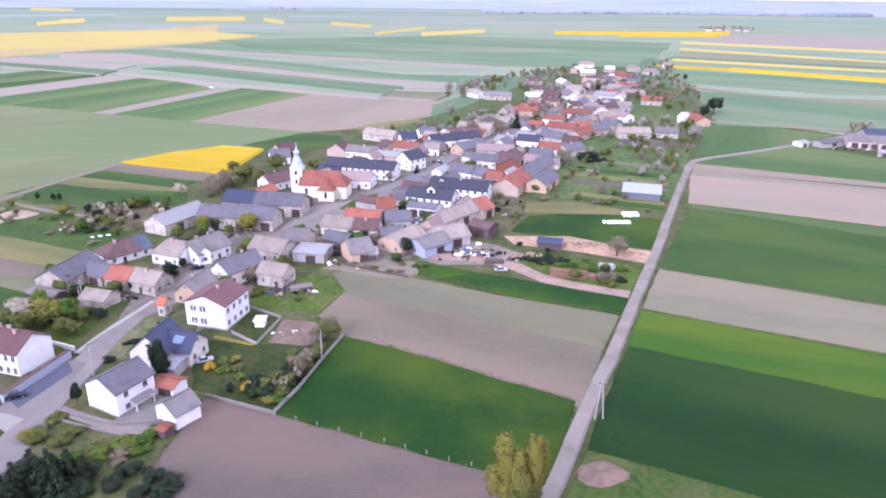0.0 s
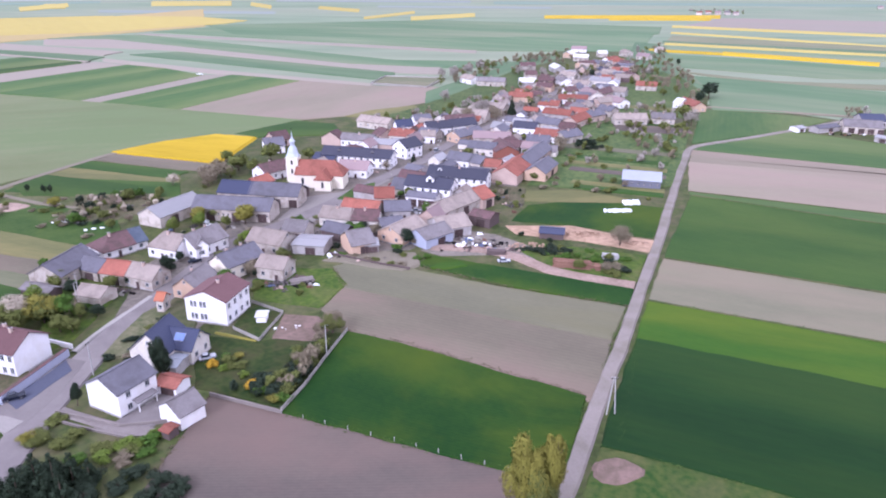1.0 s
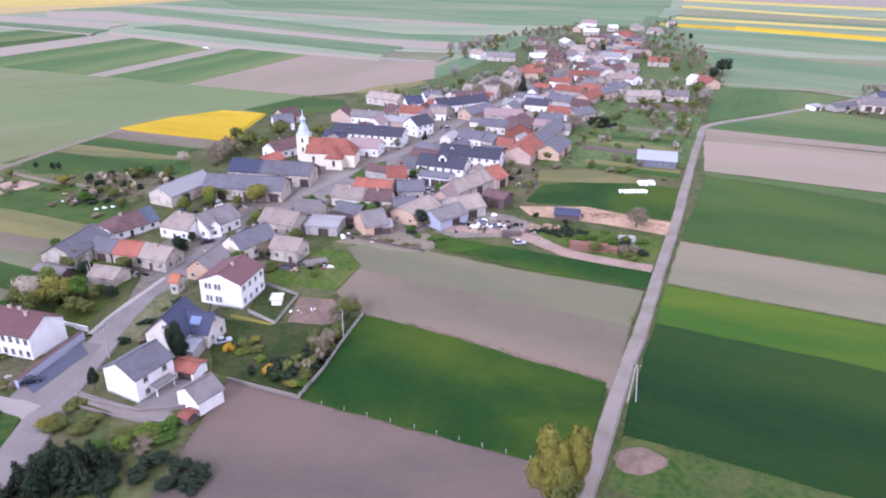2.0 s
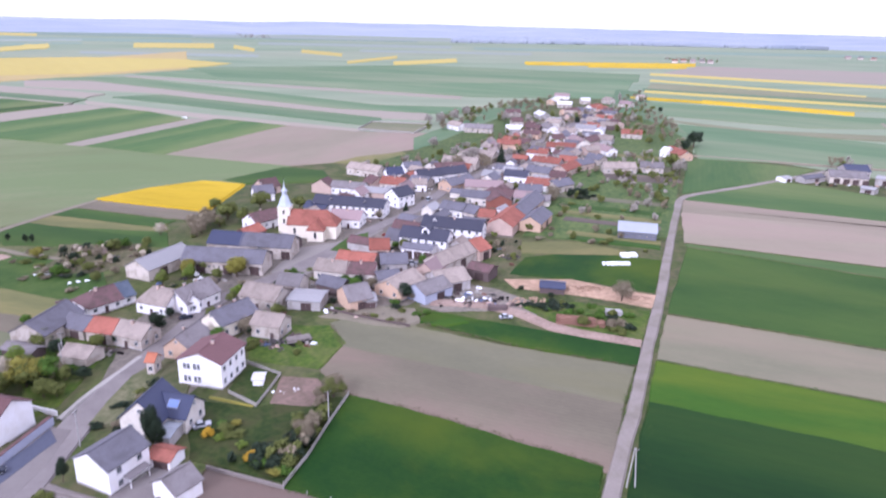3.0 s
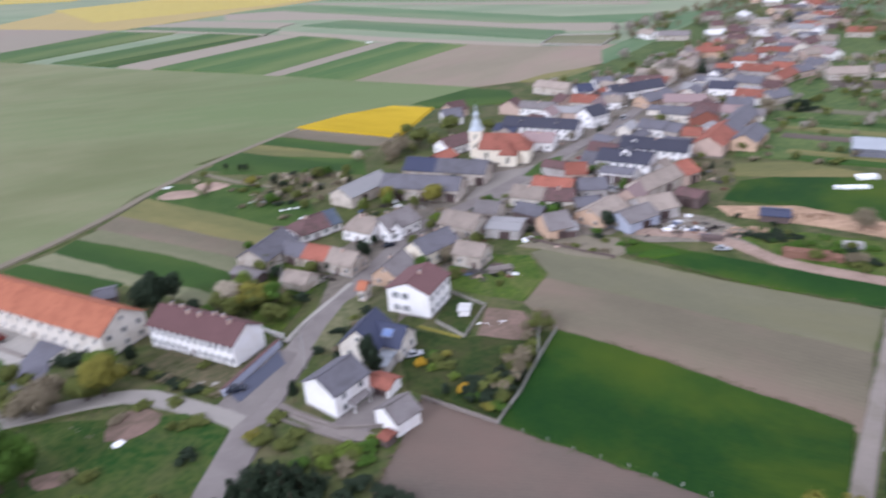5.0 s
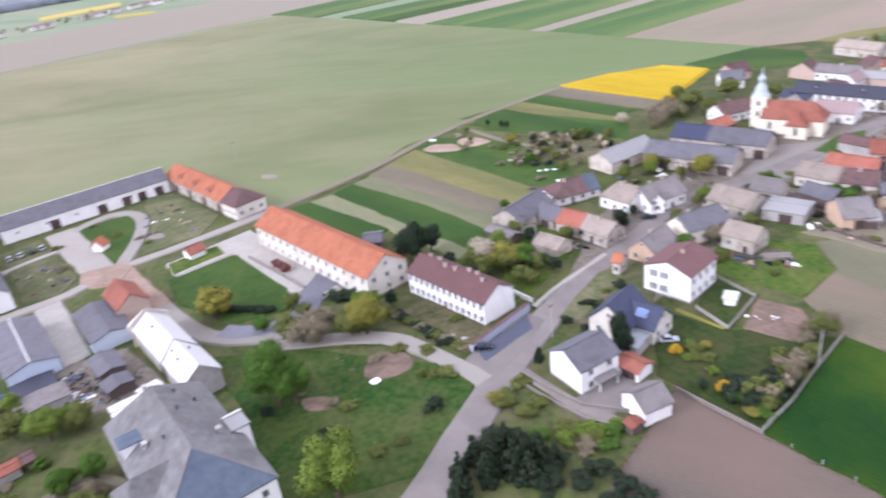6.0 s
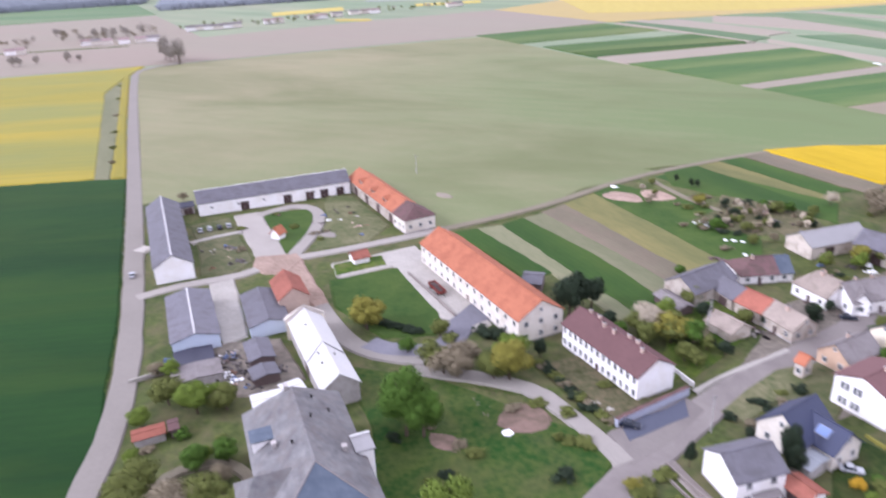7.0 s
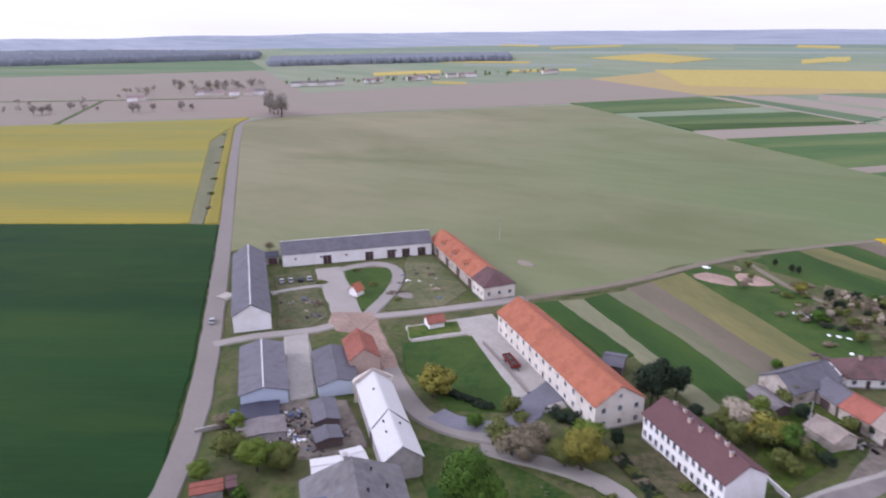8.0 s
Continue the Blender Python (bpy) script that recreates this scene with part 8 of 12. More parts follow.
barn('workshop', 'workshop with a low slate roof and pale blue front', -209.1, 114.0, -189.5, 105.9, 10.5, 3.4, 4.8, 'wall_skyblue', 'roof_slate', gates=1, category='workshop')
barn('barn', 'old barn with a red tile roof', -207.3, 122.1, -194.5, 117.1, 8.5, 5.4, 8.4, 'brick_old', 'roof_red', gates=1)
sheet_barn = barn('barn', 'long barn with a white sheet roof', -182.5, 112.5, -148.7, 99.7, 8.6, 5.2, 8.4, 'plaster_grey', 'roof_white', gates=1)
sheet_barn_extras(sheet_barn, 36.1, 8.6, 5.2, 8.4)
barn('shed', 'low wooden shed on the yard', -185.2, 99.0, -176.0, 95.5, 6, 2.8, 3.6, 'boards', 'roof_slate', category='shed', gates=1)
barn('shed', 'low wooden shed on the yard', -173.5, 93.7, -168.5, 92.3, 6, 2.6, 3.2, 'boards', 'roof_slate', category='shed', gates=1)
barn('shed', 'low shed with red and pale roof', -170.4, 60.9, -168.4, 66.7, 3.6, 2.0, 2.3, 'plaster_grey', 'roof_rust', category='shed', gates=0)
house('house', 'small white kiosk with an orange roof', -249.4, 144.1, -250.4, 147.5, 4, 2.6, 4.6, 'plaster_white', 'roof_orange', rows=0, chimneys=0)
house('house', 'small white hut with a red roof', -210.5, 149.5, -209.0, 154.5, 5, 2.6, 4.2, 'plaster_white', 'roof_red', rows=0, chimneys=0)
manor = house('manor_house', 'large manor house with a patched grey hipped roof', -111.9, 71.0, -146.2, 85.7, 19.4, 9.0, 15.5, 'plaster_white', 'roof_patched', rows=2, hip=(9, 4), chimneys=0)
manor_extras(manor, 37.3, 19.4, 9.0, 15.5, 9)
barn('annexe', 'flat annexe of the manor with a white roof', -156.2, 82.1, -153.7, 88.0, 6, 6.0, 6.4, 'plaster_grey', 'roof_white', category='annexe', gates=0)
barn('annexe', 'flat annexe of the manor with a white roof', -155.3, 89.1, -154.4, 93.2, 5, 6.2, 6.6, 'plaster_grey', 'roof_white', category='annexe', gates=0)
barn('farm_shed', 'small farm shed with an orange tile roof in a yard', -78.4, 292.6, -72.8, 301.5, 8.1, 3.3, 5.7, 'boards', 'roof_rust', category='shed', gates=1, slots=0)
barn('farm_shed', 'small farm shed with a slate roof in a yard', 142.9, 603.3, 148.4, 615.0, 6.3, 3.7, 5.9, 'plaster_beige', 'roof_slate', category='shed', gates=0, slots=1)
barn('farm_shed', 'small farm shed with a slate roof in a yard', 181.1, 630.2, 172.0, 634.2, 8.0, 3.0, 6.1, 'plaster_grey', 'roof_slate', category='shed', gates=1, slots=2)
barn('farm_shed', 'small farm shed with a slate roof in a yard', 3.1, 316.1, 9.7, 326.6, 6.5, 3.5, 5.4, 'plaster_cream', 'roof_slate', category='shed', gates=0, slots=1)
barn('farm_shed', 'small farm shed with a metal roof in a yard', 157.9, 584.7, 162.4, 593.9, 8.3, 3.4, 6.1, 'plaster_white', 'roof_metal', category='shed', gates=1, slots=1)
barn('farm_shed', 'small farm shed with a grey roof in a yard', -5.3, 305.6, 0.6, 315.0, 5.7, 3.9, 6.1, 'brick_old', 'roof_grey', category='shed', gates=0, slots=2)
barn('farm_shed', 'small farm shed with a metal roof in a yard', 191.9, 669.4, 196.7, 678.7, 7.6, 3.7, 5.7, 'plaster_grey', 'roof_metal', category='shed', gates=0, slots=1)
barn('farm_shed', 'small farm shed with a weathered roof in a yard', 167.1, 636.5, 155.9, 641.8, 6.2, 3.8, 5.7, 'plaster_cream', 'roof_beige', category='shed', gates=1, slots=0)
barn('farm_shed', 'small farm shed with a brown roof in a yard', -3.1, 301.8, -13.7, 307.6, 7.0, 3.0, 5.6, 'plaster_beige', 'roof_brown', category='shed', gates=1, slots=0)
barn('farm_shed', 'small farm shed with a metal roof in a yard', -16.3, 366.7, -28.7, 371.3, 6.6, 3.4, 5.5, 'brick_old', 'roof_metal', category='shed', gates=1, slots=0)
barn('farm_shed', 'small farm shed with a metal roof in a yard', 63.8, 419.5, 53.7, 425.8, 6.1, 3.9, 5.8, 'plaster_grey', 'roof_metal', category='shed', gates=1, slots=1)
barn('farm_shed', 'small farm shed with an orange tile roof in a yard', 208.8, 730.3, 199.2, 735.3, 6.3, 4.0, 6.5, 'brick_old', 'roof_rust', category='shed', gates=0, slots=2)
barn('farm_shed', 'small farm shed with a grey roof in a yard', 151.3, 669.6, 154.7, 677.3, 7.2, 3.7, 6.4, 'brick_old', 'roof_grey', category='shed', gates=1, slots=1)
barn('farm_shed', 'small farm shed with a slate roof in a yard', 152.0, 620.8, 158.7, 632.6, 6.2, 3.3, 5.7, 'plaster_beige', 'roof_slate', category='shed', gates=1, slots=0)
barn('farm_shed', 'small farm shed with an orange tile roof in a yard', 163.5, 600.8, 151.7, 607.2, 8.0, 3.5, 5.9, 'boards', 'roof_rust', category='shed', gates=0, slots=0)
barn('farm_shed', 'small farm shed with a weathered roof in a yard', 169.9, 606.2, 162.0, 610.4, 5.8, 3.6, 5.3, 'plaster_white', 'roof_beige', category='shed', gates=1, slots=2)
barn('farm_shed', 'small farm shed with a slate roof in a yard', 27.9, 367.5, 16.8, 372.4, 6.0, 2.8, 4.4, 'plaster_cream', 'roof_slate', category='shed', gates=0, slots=0)
barn('farm_shed', 'small farm shed with a faded pink roof in a yard', 54.5, 500.6, 59.3, 510.6, 7.3, 4.0, 6.7, 'plaster_beige', 'roof_pink', category='shed', gates=1, slots=2)
barn('farm_shed', 'small farm shed with an orange tile roof in a yard', -6.8, 403.3, -3.3, 409.5, 8.4, 3.2, 5.8, 'boards', 'roof_rust', category='shed', gates=1, slots=1)
barn('farm_shed', 'small farm shed with a weathered roof in a yard', 159.7, 612.2, 150.9, 617.0, 7.3, 2.7, 4.7, 'brick_old', 'roof_beige', category='shed', gates=1, slots=0)
barn('farm_shed', 'small farm shed with a weathered roof in a yard', 62.5, 424.5, 68.8, 436.8, 6.2, 3.7, 5.5, 'boards', 'roof_beige', category='shed', gates=1, slots=1)
barn('farm_shed', 'small farm shed with a slate roof in a yard', 185.4, 679.7, 176.1, 684.2, 7.2, 2.6, 4.5, 'brick_old', 'roof_slate', category='shed', gates=0, slots=2)
barn('farm_shed', 'small farm shed with a weathered roof in a yard', -55.8, 324.6, -51.7, 332.0, 7.6, 2.7, 5.3, 'plaster_grey', 'roof_beige', category='shed', gates=0, slots=0)
barn('farm_shed', 'small farm shed with a brown roof in a yard', 110.8, 596.0, 99.4, 602.4, 6.6, 3.8, 6.1, 'boards', 'roof_brown', category='shed', gates=1, slots=1)
barn('farm_shed', 'small farm shed with a grey roof in a yard', 53.1, 511.0, 56.9, 517.2, 8.2, 3.5, 6.9, 'plaster_beige', 'roof_grey', category='shed', gates=0, slots=0)
barn('farm_shed', 'small farm shed with a slate roof in a yard', 194.8, 704.8, 198.9, 714.1, 8.1, 2.9, 5.4, 'boards', 'roof_slate', category='shed', gates=1, slots=1)
barn('farm_shed', 'small farm shed with a weathered roof in a yard', 55.2, 523.0, 60.1, 533.1, 7.8, 3.5, 6.1, 'boards', 'roof_beige', category='shed', gates=0, slots=0)
barn('farm_shed', 'small farm shed with a slate roof in a yard', 117.6, 488.1, 106.4, 494.8, 5.9, 2.9, 5.4, 'plaster_beige', 'roof_slate', category='shed', gates=1, slots=1)
barn('farm_shed', 'small farm shed with a slate roof in a yard', 7.9, 432.4, 12.5, 440.3, 7.6, 3.6, 6.0, 'plaster_cream', 'roof_slate', category='shed', gates=1, slots=2)
barn('farm_shed', 'small farm shed with a slate roof in a yard', 209.1, 698.4, 198.8, 703.2, 8.2, 3.4, 5.6, 'plaster_cream', 'roof_slate', category='shed', gates=1, slots=2)
barn('farm_shed', 'small farm shed with a brown roof in a yard', 105.8, 512.0, 110.3, 519.1, 7.1, 3.0, 5.4, 'plaster_cream', 'roof_brown', category='shed', gates=1, slots=2)
barn('farm_shed', 'small farm shed with a slate roof in a yard', 131.3, 549.5, 121.1, 555.4, 5.5, 3.8, 5.4, 'plaster_cream', 'roof_slate', category='shed', gates=0, slots=1)
barn('farm_shed', 'small farm shed with a brown roof in a yard', -34.5, 352.9, -41.5, 356.8, 7.5, 2.6, 5.4, 'plaster_grey', 'roof_brown', category='shed', gates=1, slots=1)
barn('farm_shed', 'small farm shed with a brown roof in a yard', 212.0, 722.6, 203.8, 726.5, 6.4, 3.5, 6.1, 'plaster_beige', 'roof_brown', category='shed', gates=1, slots=2)
barn('farm_shed', 'small farm shed with a metal roof in a yard', -54.2, 283.6, -61.7, 287.6, 6.5, 3.4, 5.4, 'boards', 'roof_metal', category='shed', gates=1, slots=1)
barn('farm_shed', 'small farm shed with an orange tile roof in a yard', 75.0, 462.4, 66.0, 466.5, 5.9, 3.3, 5.3, 'boards', 'roof_rust', category='shed', gates=1, slots=2)
barn('farm_shed', 'small farm shed with a slate roof in a yard', 123.6, 518.6, 115.3, 523.6, 6.7, 3.8, 6.0, 'plaster_cream', 'roof_slate', category='shed', gates=0, slots=0)
barn('farm_shed', 'small farm shed with a faded pink roof in a yard', 91.9, 575.5, 96.3, 584.6, 5.7, 2.9, 4.8, 'plaster_cream', 'roof_pink', category='shed', gates=1, slots=2)
barn('farm_shed', 'small farm shed with an orange tile roof in a yard', 77.8, 543.4, 82.1, 552.0, 8.2, 3.9, 6.1, 'plaster_beige', 'roof_rust', category='shed', gates=1, slots=2)
barn('farm_shed', 'small farm shed with a grey roof in a yard', 68.3, 436.4, 72.4, 445.6, 8.3, 2.9, 5.7, 'boards', 'roof_grey', category='shed', gates=0, slots=2)
barn('farm_shed', 'small farm shed with a metal roof in a yard', 140.5, 646.8, 131.8, 650.4, 6.6, 3.9, 5.6, 'brick_old', 'roof_metal', category='shed', gates=1, slots=0)
barn('farm_shed', 'small farm shed with an orange tile roof in a yard', 168.7, 618.8, 159.3, 624.4, 6.2, 3.3, 5.1, 'plaster_beige', 'roof_rust', category='shed', gates=0, slots=0)
barn('farm_shed', 'small farm shed with a faded pink roof in a yard', 151.9, 680.0, 156.1, 688.1, 7.8, 2.8, 5.0, 'boards', 'roof_pink', category='shed', gates=1, slots=2)
barn('farm_shed', 'small farm shed with a slate roof in a yard', 62.3, 429.5, 49.7, 435.0, 5.9, 2.7, 4.9, 'plaster_cream', 'roof_slate', category='shed', gates=1, slots=2)
barn('farm_shed', 'small farm shed with a slate roof in a yard', 119.7, 616.3, 123.0, 623.1, 6.2, 3.0, 5.4, 'plaster_beige', 'roof_slate', category='shed', gates=1, slots=0)
barn('farm_shed', 'small farm shed with a weathered roof in a yard', 186.3, 666.9, 176.7, 671.3, 7.4, 3.4, 6.3, 'brick_old', 'roof_beige', category='shed', gates=0, slots=0)
barn('farm_shed', 'small farm shed with an orange tile roof in a yard', 106.0, 454.2, 95.8, 458.8, 7.4, 3.5, 6.4, 'plaster_white', 'roof_rust', category='shed', gates=1, slots=2)
barn('farm_shed', 'small farm shed with a faded pink roof in a yard', 56.3, 496.4, 49.0, 500.2, 6.4, 2.9, 4.5, 'brick_old', 'roof_pink', category='shed', gates=1, slots=0)
barn('farm_shed', 'small farm shed with a faded pink roof in a yard', -34.6, 359.7, -30.6, 367.8, 7.2, 3.8, 6.8, 'plaster_white', 'roof_pink', category='shed', gates=0, slots=1)
barn('farm_shed', 'small farm shed with a weathered roof in a yard', 51.3, 480.4, 57.1, 492.9, 5.6, 4.0, 5.9, 'plaster_white', 'roof_beige', category='shed', gates=1, slots=2)
barn('farm_shed', 'small farm shed with a brown roof in a yard', 103.8, 479.5, 97.3, 482.9, 6.9, 3.4, 5.6, 'plaster_grey', 'roof_brown', category='shed', gates=1, slots=2)
barn('farm_shed', 'small farm shed with a weathered roof in a yard', 182.6, 614.8, 170.4, 620.8, 8.0, 3.9, 6.4, 'boards', 'roof_beige', category='shed', gates=1, slots=0)
barn('farm_shed', 'small farm shed with a slate roof in a yard', 60.6, 447.0, 63.3, 453.6, 5.7, 3.2, 5.2, 'plaster_white', 'roof_slate', category='shed', gates=0, slots=2)
barn('farm_shed', 'small farm shed with a metal roof in a yard', 75.1, 397.8, 67.1, 401.9, 7.8, 3.0, 5.5, 'brick_old', 'roof_metal', category='shed', gates=0, slots=1)
barn('farm_shed', 'small farm shed with a slate roof in a yard', -8.7, 287.0, -16.5, 291.3, 8.5, 3.1, 6.5, 'plaster_beige', 'roof_slate', category='shed', gates=1, slots=1)
barn('farm_shed', 'small farm shed with a slate roof in a yard', 39.1, 397.6, 44.9, 408.2, 8.5, 3.4, 6.1, 'plaster_cream', 'roof_slate', category='shed', gates=0, slots=1)
barn('farm_shed', 'small farm shed with a weathered roof in a yard', 176.8, 647.5, 166.6, 652.8, 8.0, 3.8, 6.5, 'plaster_grey', 'roof_beige', category='shed', gates=0, slots=1)
barn('farm_shed', 'small farm shed with a weathered roof in a yard', 10.6, 277.4, 13.7, 284.2, 7.2, 3.2, 5.5, 'plaster_grey', 'roof_beige', category='shed', gates=1, slots=0)
barn('farm_shed', 'small farm shed with an orange tile roof in a yard', 85.8, 480.6, 78.8, 483.7, 6.6, 3.9, 5.6, 'plaster_white', 'roof_rust', category='shed', gates=1, slots=2)
barn('farm_shed', 'small farm shed with a weathered roof in a yard', 3.5, 420.7, -3.8, 425.0, 6.0, 3.9, 5.8, 'brick_old', 'roof_beige', category='shed', gates=0, slots=0)
barn('farm_shed', 'small farm shed with a faded pink roof in a yard', 58.3, 359.0, 49.4, 363.0, 6.4, 3.1, 5.7, 'plaster_grey', 'roof_pink', category='shed', gates=1, slots=2)
barn('farm_shed', 'small farm shed with a brown roof in a yard', 86.5, 459.9, 91.7, 471.3, 6.6, 2.7, 4.4, 'boards', 'roof_brown', category='shed', gates=1, slots=0)
barn('farm_shed', 'small farm shed with a grey roof in a yard', 65.9, 352.8, 54.5, 357.2, 7.1, 3.1, 5.6, 'plaster_cream', 'roof_grey', category='shed', gates=1, slots=0)
barn('farm_shed', 'small farm shed with a slate roof in a yard', 153.4, 565.5, 140.8, 571.2, 6.7, 3.5, 5.2, 'plaster_beige', 'roof_slate', category='shed', gates=1, slots=1)
barn('farm_shed', 'small farm shed with a metal roof in a yard', 43.3, 478.9, 47.5, 488.3, 7.4, 3.7, 6.0, 'plaster_white', 'roof_metal', category='shed', gates=0, slots=0)
barn('farm_shed', 'small farm shed with a slate roof in a yard', -2.5, 313.7, -11.0, 319.3, 5.8, 3.2, 5.2, 'boards', 'roof_slate', category='shed', gates=0, slots=2)
barn('farm_shed', 'small farm shed with a slate roof in a yard', 95.8, 491.9, 83.7, 498.6, 5.6, 3.4, 5.3, 'boards', 'roof_slate', category='shed', gates=0, slots=2)
barn('farm_shed', 'small farm shed with a metal roof in a yard', 135.3, 547.6, 141.4, 558.6, 6.3, 3.9, 5.9, 'boards', 'roof_metal', category='shed', gates=0, slots=1)
barn('farm_shed', 'small farm shed with a weathered roof in a yard', 45.2, 377.8, 49.5, 384.8, 5.7, 3.4, 5.0, 'plaster_white', 'roof_beige', category='shed', gates=0, slots=2)
barn('farm_shed', 'small farm shed with an orange tile roof in a yard', 33.7, 434.1, 24.2, 439.4, 6.4, 2.6, 5.0, 'plaster_cream', 'roof_rust', category='shed', gates=1, slots=1)
barn('farm_shed', 'small farm shed with a weathered roof in a yard', 107.1, 472.4, 112.7, 482.8, 7.7, 4.0, 7.1, 'brick_old', 'roof_beige', category='shed', gates=1, slots=1)
barn('farm_shed', 'small farm shed with a slate roof in a yard', 120.1, 558.4, 126.5, 570.9, 7.0, 3.9, 6.2, 'brick_old', 'roof_slate', category='shed', gates=1, slots=2)
barn('farm_shed', 'small farm shed with a faded pink roof in a yard', 80.8, 557.4, 85.5, 566.8, 6.6, 3.3, 5.1, 'plaster_cream', 'roof_pink', category='shed', gates=1, slots=2)
barn('farm_shed', 'small farm shed with a faded pink roof in a yard', -11.2, 373.4, -6.2, 383.8, 7.5, 3.3, 6.4, 'plaster_grey', 'roof_pink', category='shed', gates=0, slots=0)
barn('farm_shed', 'small farm shed with a brown roof in a yard', 48.6, 363.4, 40.3, 367.5, 7.6, 3.1, 5.9, 'plaster_beige', 'roof_brown', category='shed', gates=0, slots=2)
barn('farm_shed', 'small farm shed with a metal roof in a yard', -9.9, 370.3, -18.1, 373.3, 7.3, 3.2, 5.1, 'plaster_cream', 'roof_metal', category='shed', gates=1, slots=0)
barn('farm_shed', 'small farm shed with a metal roof in a yard', 49.1, 410.3, 39.9, 416.4, 8.4, 2.7, 5.5, 'brick_old', 'roof_metal', category='shed', gates=1, slots=0)
barn('farm_shed', 'small farm shed with a slate roof in a yard', -31.2, 233.6, -39.7, 239.0, 7.1, 3.2, 5.4, 'boards', 'roof_slate', category='shed', gates=1, slots=1)
barn('farm_shed', 'small farm shed with a metal roof in a yard', 35.0, 325.4, 39.6, 334.7, 6.6, 3.8, 5.6, 'plaster_white', 'roof_metal', category='shed', gates=0, slots=2)
barn('farm_shed', 'small farm shed with a metal roof in a yard', 184.4, 642.8, 187.6, 650.6, 5.6, 3.0, 4.7, 'boards', 'roof_metal', category='shed', gates=0, slots=0)
barn('farm_shed', 'small farm shed with a faded pink roof in a yard', -3.7, 246.1, 3.3, 257.8, 7.6, 3.9, 6.8, 'brick_old', 'roof_pink', category='shed', gates=0, slots=2)
barn('farm_shed', 'small farm shed with a slate roof in a yard', 26.8, 309.5, 17.7, 314.6, 6.0, 3.4, 5.0, 'plaster_beige', 'roof_slate', category='shed', gates=1, slots=1)
barn('farm_shed', 'small farm shed with a weathered roof in a yard', 137.4, 636.5, 130.0, 640.7, 5.7, 3.8, 5.8, 'plaster_beige', 'roof_beige', category='shed', gates=0, slots=2)
barn('farm_shed', 'small farm shed with a weathered roof in a yard', 168.6, 697.2, 157.4, 702.2, 6.6, 3.2, 5.7, 'plaster_grey', 'roof_beige', category='shed', gates=0, slots=0)
barn('farm_shed', 'small farm shed with a faded pink roof in a yard', 33.2, 479.3, 37.9, 489.0, 8.3, 2.9, 5.2, 'plaster_beige', 'roof_pink', category='shed', gates=0, slots=1)
barn('farm_shed', 'small farm shed with a brown roof in a yard', 40.1, 368.6, 45.3, 378.6, 6.9, 3.7, 5.6, 'brick_old', 'roof_brown', category='shed', gates=1, slots=2)
barn('farm_shed', 'small farm shed with an orange tile roof in a yard', 80.8, 532.3, 70.6, 538.5, 5.7, 3.7, 5.9, 'plaster_white', 'roof_rust', category='shed', gates=1, slots=2)
barn('farm_shed', 'small farm shed with a brown roof in a yard', -19.8, 278.1, -32.2, 284.6, 6.5, 3.6, 5.4, 'plaster_grey', 'roof_brown', category='shed', gates=1, slots=2)
barn('farm_shed', 'small farm shed with a slate roof in a yard', -18.4, 391.6, -14.2, 401.7, 6.1, 3.5, 5.7, 'plaster_cream', 'roof_slate', category='shed', gates=1, slots=1)
barn('farm_shed', 'small farm shed with a metal roof in a yard', 1.3, 330.0, 5.7, 337.8, 6.0, 4.0, 6.2, 'plaster_cream', 'roof_metal', category='shed', gates=1, slots=2)
barn('farm_shed', 'small farm shed with a slate roof in a yard', 6.1, 393.8, -3.7, 400.0, 8.2, 3.2, 5.5, 'plaster_beige', 'roof_slate', category='shed', gates=1, slots=1)
barn('farm_shed', 'small farm shed with a metal roof in a yard', 182.5, 641.9, 175.0, 645.7, 6.1, 3.3, 5.6, 'brick_old', 'roof_metal', category='shed', gates=0, slots=2)
barn('farm_shed', 'small farm shed with a brown roof in a yard', 87.4, 406.5, 79.5, 411.6, 7.9, 3.1, 6.3, 'brick_old', 'roof_brown', category='shed', gates=1, slots=2)
tree(9.7, 95.0, 20, 'amber', 0.36)
tree(14.3, 96.0, 21, 'amber', 0.27)
tree(11.5, 94.3, 14, 'olive', 0.5)
tree(-83.8, 99.4, 5.9, 'spruce', 0.75)
tree(-82.9, 103.4, 6.6, 'spruce', 0.75)
tree(-79.8, 104.0, 7.3, 'spruce', 0.75)
tree(-78.7, 108.0, 7.3, 'spruce', 0.75)
tree(-75.0, 107.4, 7.9, 'spruce', 0.75)
tree(-72.0, 108.0, 7.3, 'spruce', 0.75)
tree(-75.3, 104.0, 7.9, 'spruce', 0.75)
tree(-78.5, 100.1, 7.3, 'spruce', 0.75)
tree(-68.8, 107.9, 5.9, 'spruce', 0.75)
tree(-81.1, 95.2, 7.3, 'spruce', 0.75)
tree(-71.5, 102.9, 7.3, 'spruce', 0.75)
shrub(-84.6, 120.5, 2.5, 3, 'olive')
shrub(-79.2, 118.5, 2.2, 2.6, 'olive')
shrub(-69.8, 114.5, 2.2, 2.2, 'fresh')
shrub(-74.3, 114.7, 2, 2.4, 'green')
shrub(-66.3, 118.6, 2.5, 2.5, 'fresh')
shrub(-86.8, 121.0, 2, 3, 'amber')
shrub(-83.2, 108.2, 3, 3, 'dark')
shrub(-80.2, 110.6, 3, 3, 'dark')
shrub(-74.4, 109.7, 3, 3.5, 'dark')
shrub(-69.3, 108.0, 3, 3, 'dark')
shrub(-63.2, 106.0, 2.6, 2.8, 'dark')
shrub(-57.1, 103.9, 2.6, 2.6, 'dark')
shrub(-74.5, 105.7, 3, 3.4, 'dark')
